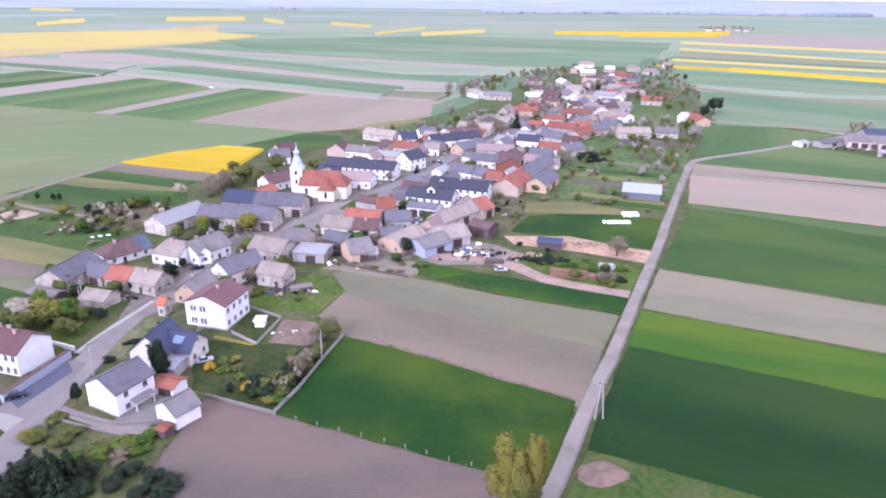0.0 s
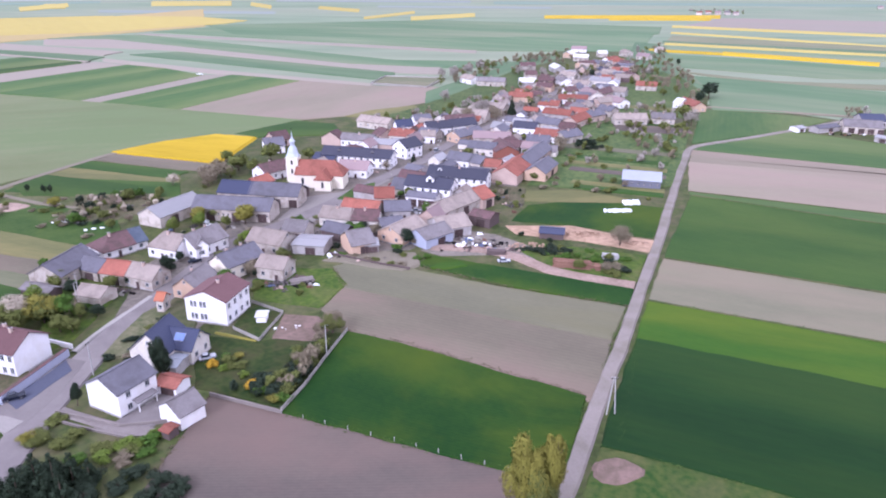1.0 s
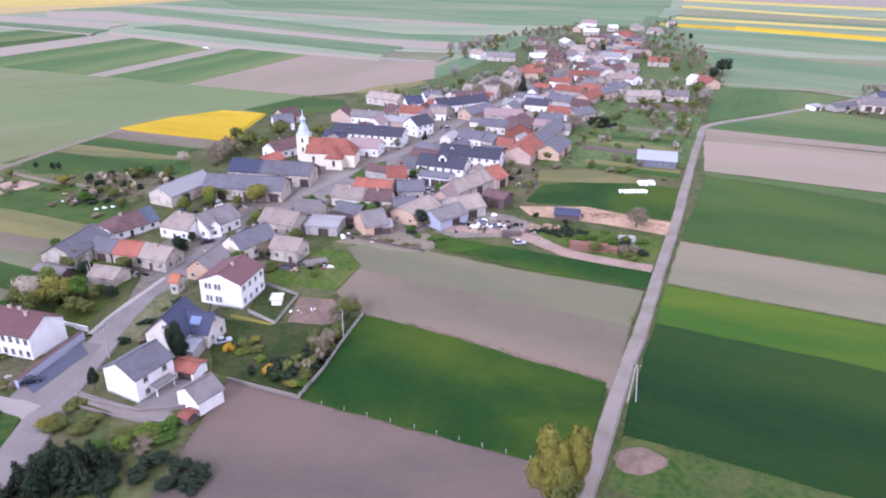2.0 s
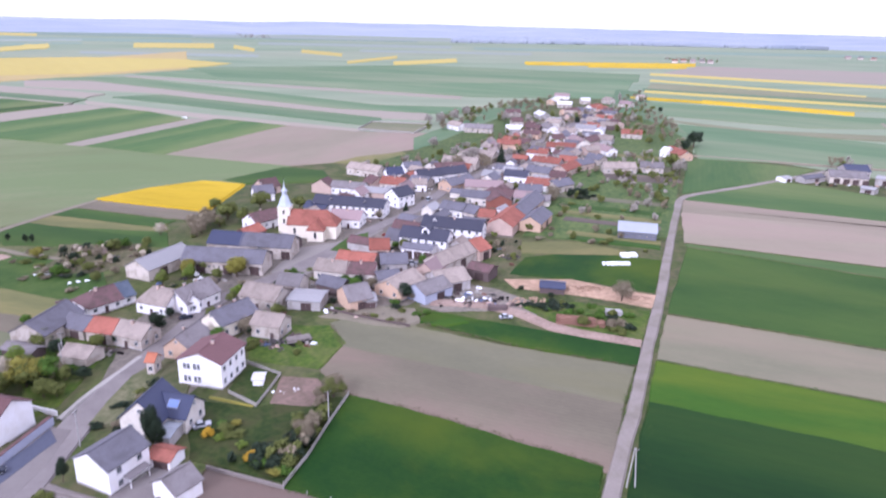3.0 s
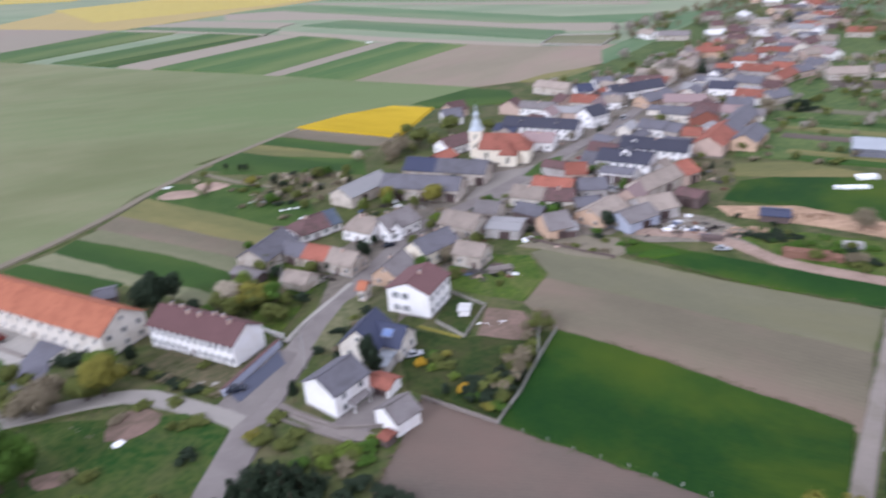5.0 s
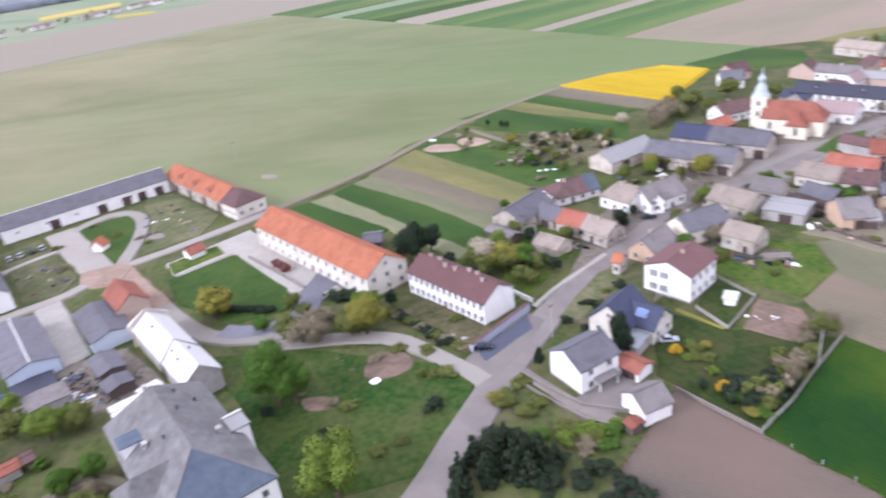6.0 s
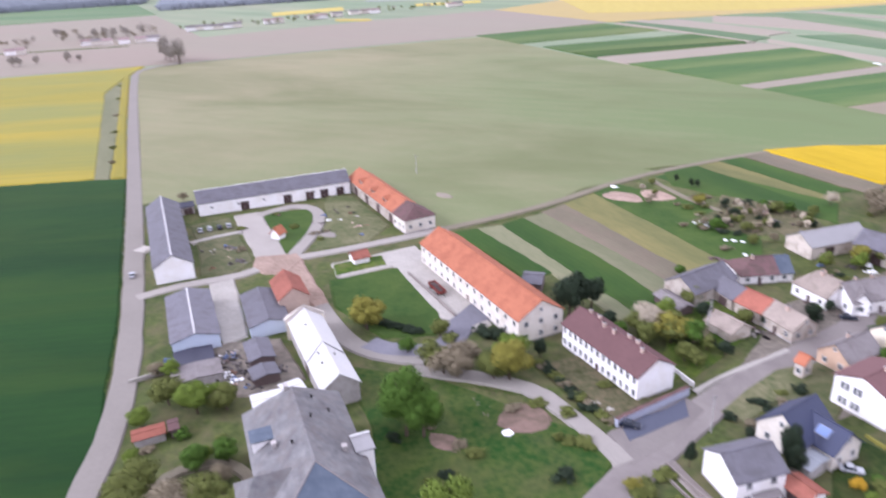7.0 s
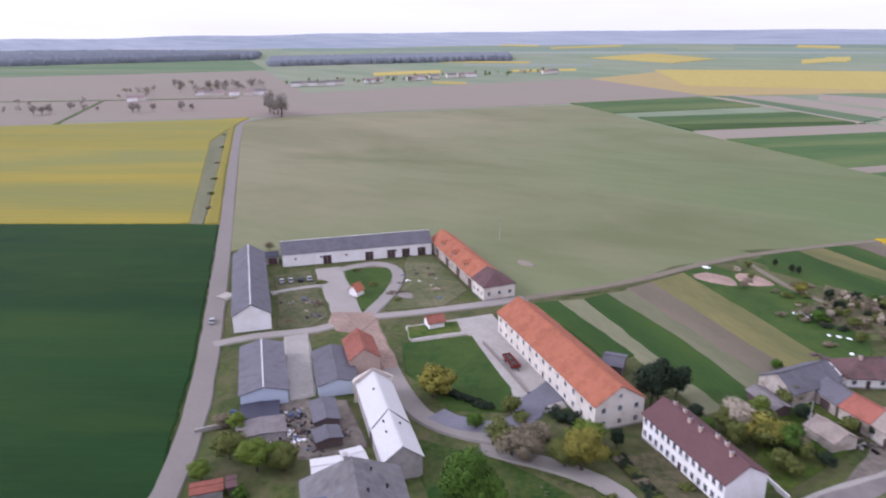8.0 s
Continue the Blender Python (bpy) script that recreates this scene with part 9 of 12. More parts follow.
shrub(-79.6, 103.4, 3, 3.4, 'dark')
shrub(-68.2, 103.3, 3, 3, 'dark')
shrub(-52.7, 103.1, 2.4, 2.4, 'dark')
shrub(-45.8, 139.7, 2.0, 2.6, 'yellow')
shrub(-48.8, 144.2, 1.4, 2, 'fresh')
shrub(-41.8, 139.6, 2.4, 3.6, 'dark')
shrub(-39.7, 142.1, 2.6, 4, 'olive')
shrub(-38.4, 145.9, 2.2, 3.6, 'dark')
shrub(-36.3, 150.0, 2.4, 4.4, 'bare')
shrub(-34.0, 152.7, 2.4, 5, 'bare')
shrub(-34.8, 144.6, 2.4, 4, 'dark')
shrub(-39.4, 134.4, 2, 2.4, 'amber')
shrub(-37.4, 137.2, 2.2, 3.4, 'olive')
shrub(-33.1, 161.0, 2, 3.5, 'bare')
shrub(-57.3, 148.8, 1.6, 3, 'yellow')
shrub(-53.6, 150.7, 2, 2.6, 'olive')
shrub(-52.4, 152.9, 1.6, 2, 'amber')
shrub(-54.4, 147.4, 1.4, 1.6, 'fresh')
shrub(-37.5, 152.8, 2, 4, 'olive')
shrub(-43.2, 137.2, 1.8, 2.6, 'green')
shrub(-33.3, 148.6, 2, 3.6, 'olive')
tree(-30.2, 165.4, 7, 'bare', 0.7)
tree(-34.2, 145.1, 7, 'bare', 0.5)
tree(-68.9, 146.8, 10, 'dark', 0.5)
tree(-73.1, 153.0, 7.5, 'dark', 0.45)
tree(-73.9, 153.1, 5, 'dark', 0.5)
tree(-67.0, 144.2, 8, 'dark', 0.5)
tree(-82.4, 133.5, 6.5, 'dark', 0.42)
shrub(-83.3, 153.1, 1.6, 2.2, 'dark')
shrub(-79.7, 162.0, 1.6, 2.2, 'dark')
shrub(-81.7, 161.4, 1.6, 2, 'dark')
shrub(-84.2, 127.6, 2.4, 2, 'olive')
shrub(-84.6, 122.5, 2.4, 2.2, 'olive')
shrub(-78.2, 122.5, 2.2, 2, 'olive')
shrub(-64.9, 118.5, 2.6, 2.4, 'fresh')
shrub(-64.8, 113.9, 2.4, 2.6, 'bare')
shrub(-62.1, 120.3, 2.2, 2, 'green')
tree(-117.8, 177.1, 7, 'blossom', 1.1)
tree(-107.7, 171.9, 8, 'olive', 0.9)
tree(-115.0, 182.2, 7, 'fresh', 0.9)
tree(-105.5, 176.8, 7, 'amber', 0.9)
tree(-117.5, 172.2, 6, 'olive', 1.0)
tree(-98.1, 166.9, 5, 'olive', 0.9)
tree(-95.5, 176.5, 4, 'dark', 1.1)
tree(-94.6, 197.0, 4, 'dark', 1.0)
tree(-87.0, 207.5, 6, 'dark', 0.7)
tree(-129.6, 102.0, 18, 'green', 0.62)
tree(-126.6, 104.4, 14, 'green', 0.68)
tree(-131.6, 105.0, 12.5, 'green', 0.7)
tree(-101.6, 86.6, 15.5, 'fresh', 0.8)
tree(-137.1, 124.9, 8, 'bare', 1.1)
tree(-127.2, 132.5, 11.5, 'amber', 0.85)
tree(-144.4, 124.5, 8, 'olive', 1.0)
tree(-128.2, 145.3, 6, 'dark', 0.6)
tree(-173.6, 125.5, 8, 'olive', 0.95)
tree(-170.9, 75.3, 9, 'fresh', 1.0)
tree(-178.9, 72.2, 8, 'olive', 1.0)
tree(-167.0, 80.6, 7, 'olive', 1.0)
tree(-152.8, 54.7, 9, 'olive', 1.1)
tree(-139.9, 62.2, 9, 'olive', 1.1)
tree(-141.1, 56.3, 10, 'bare', 1.1)
tree(-133.5, 65.2, 8, 'olive', 1.0)
tree(-147.7, 48.3, 9, 'olive', 1.1)
tree(-154.3, 124.2, 5, 'green', 0.9)
shrub(-114.7, 107.7, 2.2, 2.2, 'olive')
shrub(-100.6, 124.6, 2.4, 2.2, 'olive')
shrub(-97.4, 113.9, 2.4, 2.6, 'dark')
shrub(-101.3, 98.9, 2.2, 2.2, 'olive')
shrub(-128.0, 107.8, 1.6, 1.6, 'bare')
shrub(-118.9, 107.1, 2, 2, 'bare')
shrub(-116.1, 129.2, 2.2, 2.2, 'olive')
shrub(-109.5, 131.0, 2.2, 2.4, 'olive')
shrub(-119.0, 124.4, 2.4, 2, 'bare')
shrub(-107.5, 135.1, 1.8, 1.8, 'dark')
shrub(-117.3, 139.9, 1.8, 1.8, 'dark')
shrub(-124.6, 142.8, 1.8, 2, 'dark')
shrub(-112.3, 137.4, 1.8, 1.8, 'dark')
shrub(-142.8, 135.4, 3, 3, 'bare')
shrub(-150.8, 135.3, 2.6, 3, 'olive')
shrub(-109.4, 145.3, 2, 2, 'olive')
shrub(-111.5, 156.6, 1.6, 1.5, 'olive')
tree(-171.8, 125.2, 11, 'amber', 0.95)
tree(-135.1, 166.2, 15, 'dark', 0.62)
tree(-135.0, 169.5, 13, 'dark', 0.6)
tree(-134.3, 175.7, 10, 'dark', 0.8)
tree(-135.1, 156.2, 9, 'spruce', 0.5)
tree(-115.6, 175.4, 8, 'blossom', 1.1)
tree(-108.4, 173.0, 9, 'amber', 1.0)
tree(-103.7, 175.5, 8, 'green', 0.9)
tree(-112.4, 167.8, 7, 'olive', 0.9)
tree(-154.1, 135.8, 6, 'olive', 0.9)
tree(-140.6, 123.7, 8, 'bare', 1.1)
tree(-141.1, 130.4, 7, 'bare', 1.1)
tree(-131.9, 138.6, 9, 'fresh', 1.0)
tree(-130.2, 130.3, 8, 'olive', 1.0)
tree(-128.7, 164.5, 5, 'dark', 0.9)
tree(-124.5, 170.0, 5, 'dark', 0.9)
tree(-119.1, 166.7, 5, 'green', 0.9)
tree(-313.0, 150.3, 5, 'olive', 0.9)
tree(-319.6, 142.1, 5, 'bare', 0.9)
shrub(-174.4, 128.6, 1.8, 2.2, 'dark')
shrub(-173.3, 128.9, 1.8, 2.2, 'dark')
shrub(-172.2, 129.2, 1.8, 2.2, 'dark')
shrub(-171.2, 129.6, 1.8, 2.2, 'dark')
shrub(-170.1, 129.9, 1.8, 2.2, 'dark')
shrub(-169.0, 130.2, 1.8, 2.2, 'dark')
shrub(-168.0, 130.5, 1.8, 2.2, 'dark')
shrub(-167.0, 130.9, 1.8, 2.2, 'dark')
shrub(-165.9, 131.2, 1.8, 2.2, 'dark')
shrub(-164.9, 131.5, 1.8, 2.2, 'dark')
shrub(-163.9, 131.8, 1.8, 2.2, 'dark')
shrub(-162.9, 132.1, 1.8, 2.2, 'dark')
shrub(-161.9, 132.4, 1.8, 2.2, 'dark')
shrub(-160.9, 132.7, 1.8, 2.2, 'dark')
shrub(-159.9, 133.1, 1.8, 2.2, 'dark')
shrub(-147.6, 144.3, 2.4, 3, 'dark')
shrub(-145.0, 144.6, 2.4, 3, 'dark')
shrub(-143.0, 145.9, 2.4, 3, 'dark')
tree(-62.3, 280.9, 9, 'olive', 0.8)
tree(-71.6, 250.4, 9, 'amber', 0.95)
tree(-87.8, 248.7, 6, 'fresh', 0.8)
tree(-95.6, 242.8, 6, 'fresh', 0.7)
tree(-84.9, 256.9, 6, 'olive', 0.9)
tree(-67.1, 232.0, 5, 'fresh', 1.0)
tree(-79.8, 345.4, 10, 'olive', 1.1)
tree(-83.3, 321.6, 8, 'olive', 1.0)
tree(-96.9, 316.1, 9, 'bare', 1.0)
tree(-91.8, 326.6, 9, 'olive', 1.1)
tree(-102.5, 309.7, 8, 'bare', 1.0)
tree(-114.5, 302.3, 6, 'blossom', 1.0)
tree(-61.0, 346.6, 7, 'olive', 1.0)
tree(57.1, 463.7, 13, 'spruce', 0.45)
tree(15.0, 515.0, 10, 'grey', 0.8)
tree(-8.6, 342.1, 5, 'spruce', 0.6)
tree(63.2, 225.8, 8, 'bare', 1.0)
tree(-55.0, 203.4, 6, 'olive', 0.9)
tree(27.9, 636.7, 12, 'grey', 0.9)
tree(42.3, 654.6, 12, 'grey', 0.9)
tree(56.2, 685.6, 12, 'grey', 0.9)
tree(17.7, 636.7, 10, 'grey', 0.9)
tree(-30.4, 165.3, 6, 'olive', 1.0)
tree(-33.7, 164.3, 4, 'bare', 0.9)
tree(167.5, 445.7, 12, 'olive', 0.9)
tree(165.3, 428.2, 12, 'grey', 0.8)
tree(218.0, 530.9, 14, 'dark', 0.9)
tree(202.9, 511.5, 10, 'dark', 0.9)
shrub(-126.3, 275.2, 2.0, 1.6, 'olive')
shrub(-125.9, 264.2, 1.8, 1.7, 'blossom')
shrub(-152.1, 272.7, 1.8, 2.2, 'bare')
shrub(-137.7, 257.8, 1.4, 2.3, 'bare')
tree(-128.7, 271.3, 4.8, 'bare', 0.8)
tree(-139.8, 253.8, 3.7, 'bare', 0.9)
shrub(-134.7, 255.6, 2.3, 2.2, 'green')
shrub(-155.8, 281.0, 2.1, 2.0, 'olive')
shrub(-123.4, 260.3, 1.6, 2.1, 'olive')
tree(-131.6, 282.1, 4.2, 'green', 1.0)
tree(-114.9, 284.5, 3.1, 'olive', 0.9)
tree(-129.9, 276.6, 4.2, 'bare', 0.9)
tree(-115.3, 287.1, 4.8, 'olive', 0.9)
shrub(-131.0, 276.3, 1.5, 2.7, 'bare')
tree(-125.8, 280.4, 5.7, 'olive', 1.1)
shrub(-140.8, 278.2, 1.3, 1.8, 'blossom')
shrub(-152.8, 266.0, 2.3, 2.5, 'olive')
shrub(-131.2, 285.2, 1.4, 2.1, 'green')
tree(-136.3, 254.3, 3.2, 'bare', 0.9)
shrub(-155.6, 281.5, 2.3, 2.0, 'olive')
shrub(-125.3, 283.8, 1.6, 2.6, 'bare')
shrub(-123.6, 258.2, 1.7, 2.4, 'bare')
shrub(-138.1, 273.3, 2.3, 1.8, 'bare')
tree(-114.5, 272.2, 3.1, 'bare', 0.8)
tree(-122.9, 284.1, 4.9, 'green', 1.0)
tree(-112.8, 274.9, 4.7, 'olive', 1.0)
shrub(-153.4, 282.0, 2.2, 1.8, 'bare')
shrub(-132.2, 258.1, 1.3, 2.0, 'bare')
tree(-135.2, 252.1, 5.1, 'green', 0.9)
shrub(-140.6, 265.4, 1.2, 1.4, 'bare')
shrub(-156.6, 277.6, 2.0, 2.8, 'bare')
tree(-135.8, 256.6, 3.4, 'green', 0.9)
shrub(-148.7, 270.8, 1.7, 2.3, 'olive')
shrub(-146.3, 261.0, 1.3, 1.6, 'blossom')
tree(-92.3, 314.4, 5.4, 'olive', 0.9)
tree(-103.4, 332.5, 5.1, 'bare', 0.8)
tree(-92.1, 336.4, 6.4, 'olive', 1.0)
tree(-98.9, 301.2, 7.8, 'bare', 1.0)
tree(-91.4, 326.3, 5.1, 'bare', 0.9)
shrub(-105.4, 319.4, 1.5, 2.0, 'olive')
tree(-101.4, 343.8, 6.5, 'olive', 1.0)
tree(-97.9, 304.7, 6.0, 'bare', 0.9)
tree(-103.7, 316.3, 5.1, 'olive', 1.1)
shrub(-100.0, 299.0, 1.3, 1.6, 'olive')
tree(-92.7, 314.6, 6.3, 'bare', 0.9)
tree(-98.0, 309.9, 7.7, 'bare', 0.9)
tree(127.2, 354.9, 5.6, 'olive', 1.0)
shrub(83.4, 381.0, 2.1, 1.7, 'bare')
shrub(77.7, 353.6, 2.0, 2.5, 'olive')
tree(128.6, 362.1, 3.2, 'olive', 0.8)
tree(116.5, 365.5, 5.6, 'bare', 0.8)
tree(88.8, 384.4, 4.2, 'grey', 0.9)
shrub(101.4, 341.1, 1.8, 1.9, 'olive')
shrub(65.6, 332.5, 1.8, 1.7, 'olive')
tree(127.4, 363.3, 5.6, 'olive', 0.9)
tree(128.1, 367.4, 5.5, 'olive', 1.0)
shrub(73.0, 353.9, 2.2, 1.5, 'bare')
tree(66.3, 331.7, 3.4, 'bare', 0.9)
shrub(73.0, 348.0, 2.2, 2.5, 'bare')
shrub(107.9, 348.6, 1.6, 2.6, 'bare')
tree(97.7, 383.3, 4.0, 'olive', 0.9)
tree(100.2, 387.5, 4.3, 'olive', 1.1)
tree(118.2, 391.2, 4.5, 'olive', 0.9)
tree(70.4, 363.5, 3.4, 'bare', 1.0)
shrub(70.9, 290.1, 2.4, 2.5, 'bare')
tree(51.0, 306.5, 3.6, 'olive', 1.0)
tree(81.8, 302.4, 3.2, 'olive', 1.0)
shrub(79.4, 291.4, 2.0, 2.8, 'olive')
shrub(90.6, 278.2, 1.3, 1.6, 'olive')
shrub(57.2, 309.4, 1.5, 2.8, 'bare')
shrub(75.5, 289.0, 2.1, 2.7, 'olive')
tree(85.3, 296.2, 4.1, 'bare', 0.8)
shrub(54.6, 300.1, 1.6, 2.7, 'bare')
tree(63.8, 295.1, 4.0, 'olive', 0.9)
shrub(48.8, 296.2, 2.4, 2.1, 'bare')
tree(76.4, 304.6, 4.8, 'bare', 0.9)
shrub(48.5, 211.7, 2.1, 2.1, 'green')
shrub(48.2, 205.4, 2.0, 2.5, 'green')
tree(44.1, 204.9, 4.1, 'olive', 1.0)
shrub(51.4, 220.2, 2.2, 2.0, 'green')
tree(52.7, 203.0, 4.3, 'bare', 0.9)
tree(55.9, 212.1, 3.3, 'olive', 0.9)
shrub(53.3, 201.8, 2.2, 2.3, 'olive')
shrub(39.4, 212.9, 2.3, 2.8, 'green')
tree(50.9, 209.9, 4.0, 'green', 1.0)
shrub(42.2, 223.4, 1.6, 2.3, 'olive')
shrub(57.1, 205.8, 2.3, 2.8, 'bare')
tree(41.4, 211.7, 3.9, 'green', 0.8)
tree(54.6, 198.0, 2.9, 'olive', 1.0)
shrub(53.9, 202.1, 1.7, 2.8, 'olive')
shrub(43.4, 216.0, 1.2, 2.3, 'green')
shrub(38.0, 224.6, 2.2, 1.4, 'green')
tree_belt([(119.5, 486.3), (190.1, 507.0), (171.3, 445.6), (122.4, 398.2), (103.1, 414.0)], 26, ['leaf_olive', 'leaf_bare', 'leaf_haze', 'leaf_bare'], 3.2, 7, 'far garden trees and bushes between the village houses', 7)
tree_belt([(207.1, 717.1), (258.4, 741.1), (251.5, 675.1), (218.9, 544.0), (177.0, 544.5), (172.1, 587.3)], 24, ['leaf_bare', 'leaf_olive', 'leaf_bare'], 4.0, 9, 'far garden trees and bushes between the village houses', 8)
tree_belt([(16.1, 654.5), (107.7, 762.6), (184.3, 879.8), (164.3, 763.8), (84.8, 654.8), (22.1, 588.3)], 30, ['leaf_bare', 'leaf_olive', 'leaf_bare'], 4.0, 10, 'far garden trees and bushes between the village houses', 9)
tree_belt([(74.6, 559.3), (132.0, 674.2), (230.1, 791.5), (212.1, 695.4), (120.7, 558.8), (79.0, 487.2)], 26, ['leaf_bare', 'leaf_olive', 'leaf_haze'], 4.0, 8, 'far garden trees and bushes between the village houses', 10)
tree_belt([(-37.1, 434.7), (7.4, 488.9), (70.0, 559.3), (83.2, 509.1), (32.6, 432.5), (-3.8, 395.9)], 24, ['leaf_bare', 'leaf_olive', 'leaf_haze'], 3.2, 7, 'far garden trees and bushes between the village houses', 11)
shrub(-40.4, 241.7, 1.6, 1.5, 'olive')
shrub(-45.3, 257.1, 2.1, 1.4, 'olive')
shrub(-30.2, 231.0, 1.4, 2.6, 'bare')
shrub(-47.0, 241.7, 2.4, 1.6, 'olive')
shrub(-33.0, 243.9, 1.3, 2.4, 'bare')
tree(-25.6, 231.1, 4.4, 'olive', 1.0)
tree(-22.8, 238.8, 4.8, 'bare', 1.0)
tree(-32.0, 243.2, 4.1, 'green', 1.0)
tree(-36.0, 257.3, 3.6, 'olive', 0.9)
tree(-8.6, 228.1, 3.2, 'bare', 1.0)
tree(-51.6, 250.6, 3.8, 'green', 1.0)
shrub(-43.5, 247.8, 2.0, 1.6, 'olive')
tree(-18.0, 237.7, 3.8, 'green', 0.8)
shrub(-49.8, 250.6, 2.2, 2.2, 'green')
shrub(88.4, 413.1, 2.1, 2.5, 'olive')
shrub(59.9, 325.4, 1.6, 1.5, 'bare')
tree(46.6, 307.4, 4.9, 'olive', 0.9)
tree(49.2, 353.1, 4.0, 'olive', 0.8)
tree(86.9, 419.6, 4.9, 'grey', 0.8)
shrub(50.8, 353.0, 1.9, 2.5, 'bare')
tree(34.0, 304.8, 4.3, 'green', 1.0)
tree(96.4, 449.2, 4.2, 'olive', 1.1)
tree(62.8, 377.1, 3.3, 'olive', 0.8)
tree(81.6, 425.3, 4.7, 'olive', 1.0)
shrub(50.6, 326.1, 1.4, 2.3, 'bare')
shrub(48.4, 325.8, 2.0, 2.2, 'bare')
shrub(86.2, 423.0, 1.4, 2.8, 'bare')
shrub(42.2, 326.4, 2.0, 2.3, 'green')
tree(86.7, 414.0, 4.6, 'grey', 1.0)
shrub(66.5, 378.5, 1.8, 2.6, 'bare')
tree(54.4, 352.8, 3.7, 'grey', 1.0)
shrub(76.8, 397.8, 2.0, 2.6, 'bare')
shrub(-89.5, 238.1, 2.1, 1.6, 'olive')
tree(-84.9, 214.9, 3.9, 'dark', 0.8)
tree(-88.7, 234.2, 4.3, 'dark', 0.9)
shrub(-85.0, 230.2, 1.7, 2.5, 'olive')
shrub(-56.1, 192.6, 1.6, 1.8, 'olive')
shrub(-55.5, 195.3, 2.1, 2.6, 'olive')
shrub(-42.3, 195.3, 1.2, 1.7, 'olive')
shrub(-42.5, 189.0, 1.3, 2.1, 'olive')
shrub(-165.9, 61.5, 2.0, 1.6, 'bare')
tree(-140.6, 62.6, 6.8, 'green', 0.8)
tree(-168.8, 81.6, 5.1, 'olive', 0.9)
shrub(-157.8, 74.5, 1.6, 1.5, 'olive')
tree(-150.2, 71.6, 6.6, 'green', 0.9)
shrub(-181.9, 76.7, 2.0, 2.4, 'green')
tree(-192.3, 75.6, 4.7, 'bare', 1.0)
shrub(-156.5, 55.0, 2.4, 1.7, 'green')
tree(-188.7, 77.6, 5.9, 'fresh', 0.9)
tree(-152.4, 65.9, 6.9, 'green', 0.9)
tree(-145.5, 68.1, 4.8, 'bare', 1.0)
tree(-175.4, 64.4, 5.2, 'fresh', 1.0)
shrub(-164.9, 69.1, 2.0, 2.6, 'green')
tree(-164.0, 57.8, 4.3, 'fresh', 0.9)
tree(-172.9, 81.2, 4.6, 'fresh', 0.9)
tree(-153.7, 68.2, 4.5, 'fresh', 1.0)
shrub(-115.1, 99.4, 1.7, 1.5, 'dark')
tree(-114.9, 94.7, 2.7, 'olive', 0.8)
shrub(-130.4, 99.4, 1.8, 2.5, 'dark')
shrub(-105.5, 122.7, 1.3, 2.7, 'olive')
shrub(-98.2, 102.5, 1.4, 2.7, 'olive')
shrub(-103.6, 123.6, 1.8, 2.1, 'olive')
field('garden', [(-119.5, 106.1), (-119.6, 107.3), (-120.3, 108.4), (-122.3, 108.6), (-123.7, 107.9), (-125.0, 107.0), (-126.3, 106.1), (-125.5, 104.9), (-123.7, 103.8), (-122.3, 103.6), (-120.3, 104.3), (-119.1, 105.2)], 'park_bed', 'bare garden plot in the park', 0.4992, 0)
field('garden', [(-117.8, 117.7), (-119.6, 120.4), (-120.1, 123.3), (-119.4, 126.0), (-117.9, 128.1), (-114.6, 128.4), (-111.8, 127.4), (-109.9, 125.6), (-109.4, 123.7), (-111.0, 120.6), (-113.6, 118.2)], 'park_bed', 'bare garden plot in the park', 0.5361, 0)
tree(-138.5, 260.5, 3.0, 'dark', 0.8)
shrub(-138.4, 249.3, 2.0, 2.6, 'bare')
tree(-143.1, 276.0, 4.4, 'dark', 0.8)
shrub(-124.6, 237.8, 2.1, 2.3, 'bare')
tree(-140.0, 250.0, 2.8, 'olive', 0.9)
shrub(-127.7, 275.1, 1.3, 1.4, 'bare')
shrub(-127.2, 252.6, 2.0, 2.0, 'dark')
shrub(-171.7, 273.9, 1.5, 2.7, 'olive')
shrub(-131.4, 250.2, 2.0, 2.2, 'dark')
tree(-167.3, 261.9, 3.5, 'bare', 1.0)
shrub(-138.7, 277.8, 2.3, 1.6, 'olive')
shrub(-170.0, 269.4, 2.0, 2.2, 'bare')
shrub(-152.0, 273.9, 2.2, 1.7, 'blossom')
shrub(-138.4, 272.2, 2.1, 2.2, 'dark')
shrub(-146.3, 262.8, 2.2, 1.8, 'olive')
tree(-178.4, 283.3, 3.6, 'olive', 0.9)
tree(-119.6, 247.0, 4.4, 'olive', 0.9)
shrub(-136.4, 260.1, 2.0, 2.4, 'dark')
shrub(-157.5, 266.3, 1.3, 2.4, 'bare')
shrub(-145.0, 247.9, 1.7, 2.6, 'bare')
tree(-134.5, 258.2, 4.0, 'blossom', 0.8)
shrub(-134.2, 259.6, 1.7, 2.7, 'dark')
tree(-134.5, 265.1, 3.0, 'bare', 1.0)
shrub(-179.1, 277.3, 1.5, 2.8, 'blossom')
shrub(-310.4, 161.1, 1.3, 1.4, 'olive')
shrub(-268.4, 140.9, 2.0, 1.9, 'olive')
shrub(-255.0, 155.4, 2.3, 2.3, 'olive')
shrub(-236.2, 154.5, 1.6, 1.6, 'olive')
shrub(-241.0, 160.6, 1.3, 1.7, 'bare')
shrub(-249.7, 130.3, 2.1, 2.7, 'bare')
shrub(-270.8, 159.1, 1.2, 1.6, 'bare')
shrub(-272.5, 158.6, 1.4, 2.0, 'olive')
shrub(-310.5, 152.9, 1.5, 2.6, 'bare')
shrub(-243.2, 156.8, 2.3, 1.5, 'bare')
tree(-806.4, 350.5, 22, 'grey', 0.7)
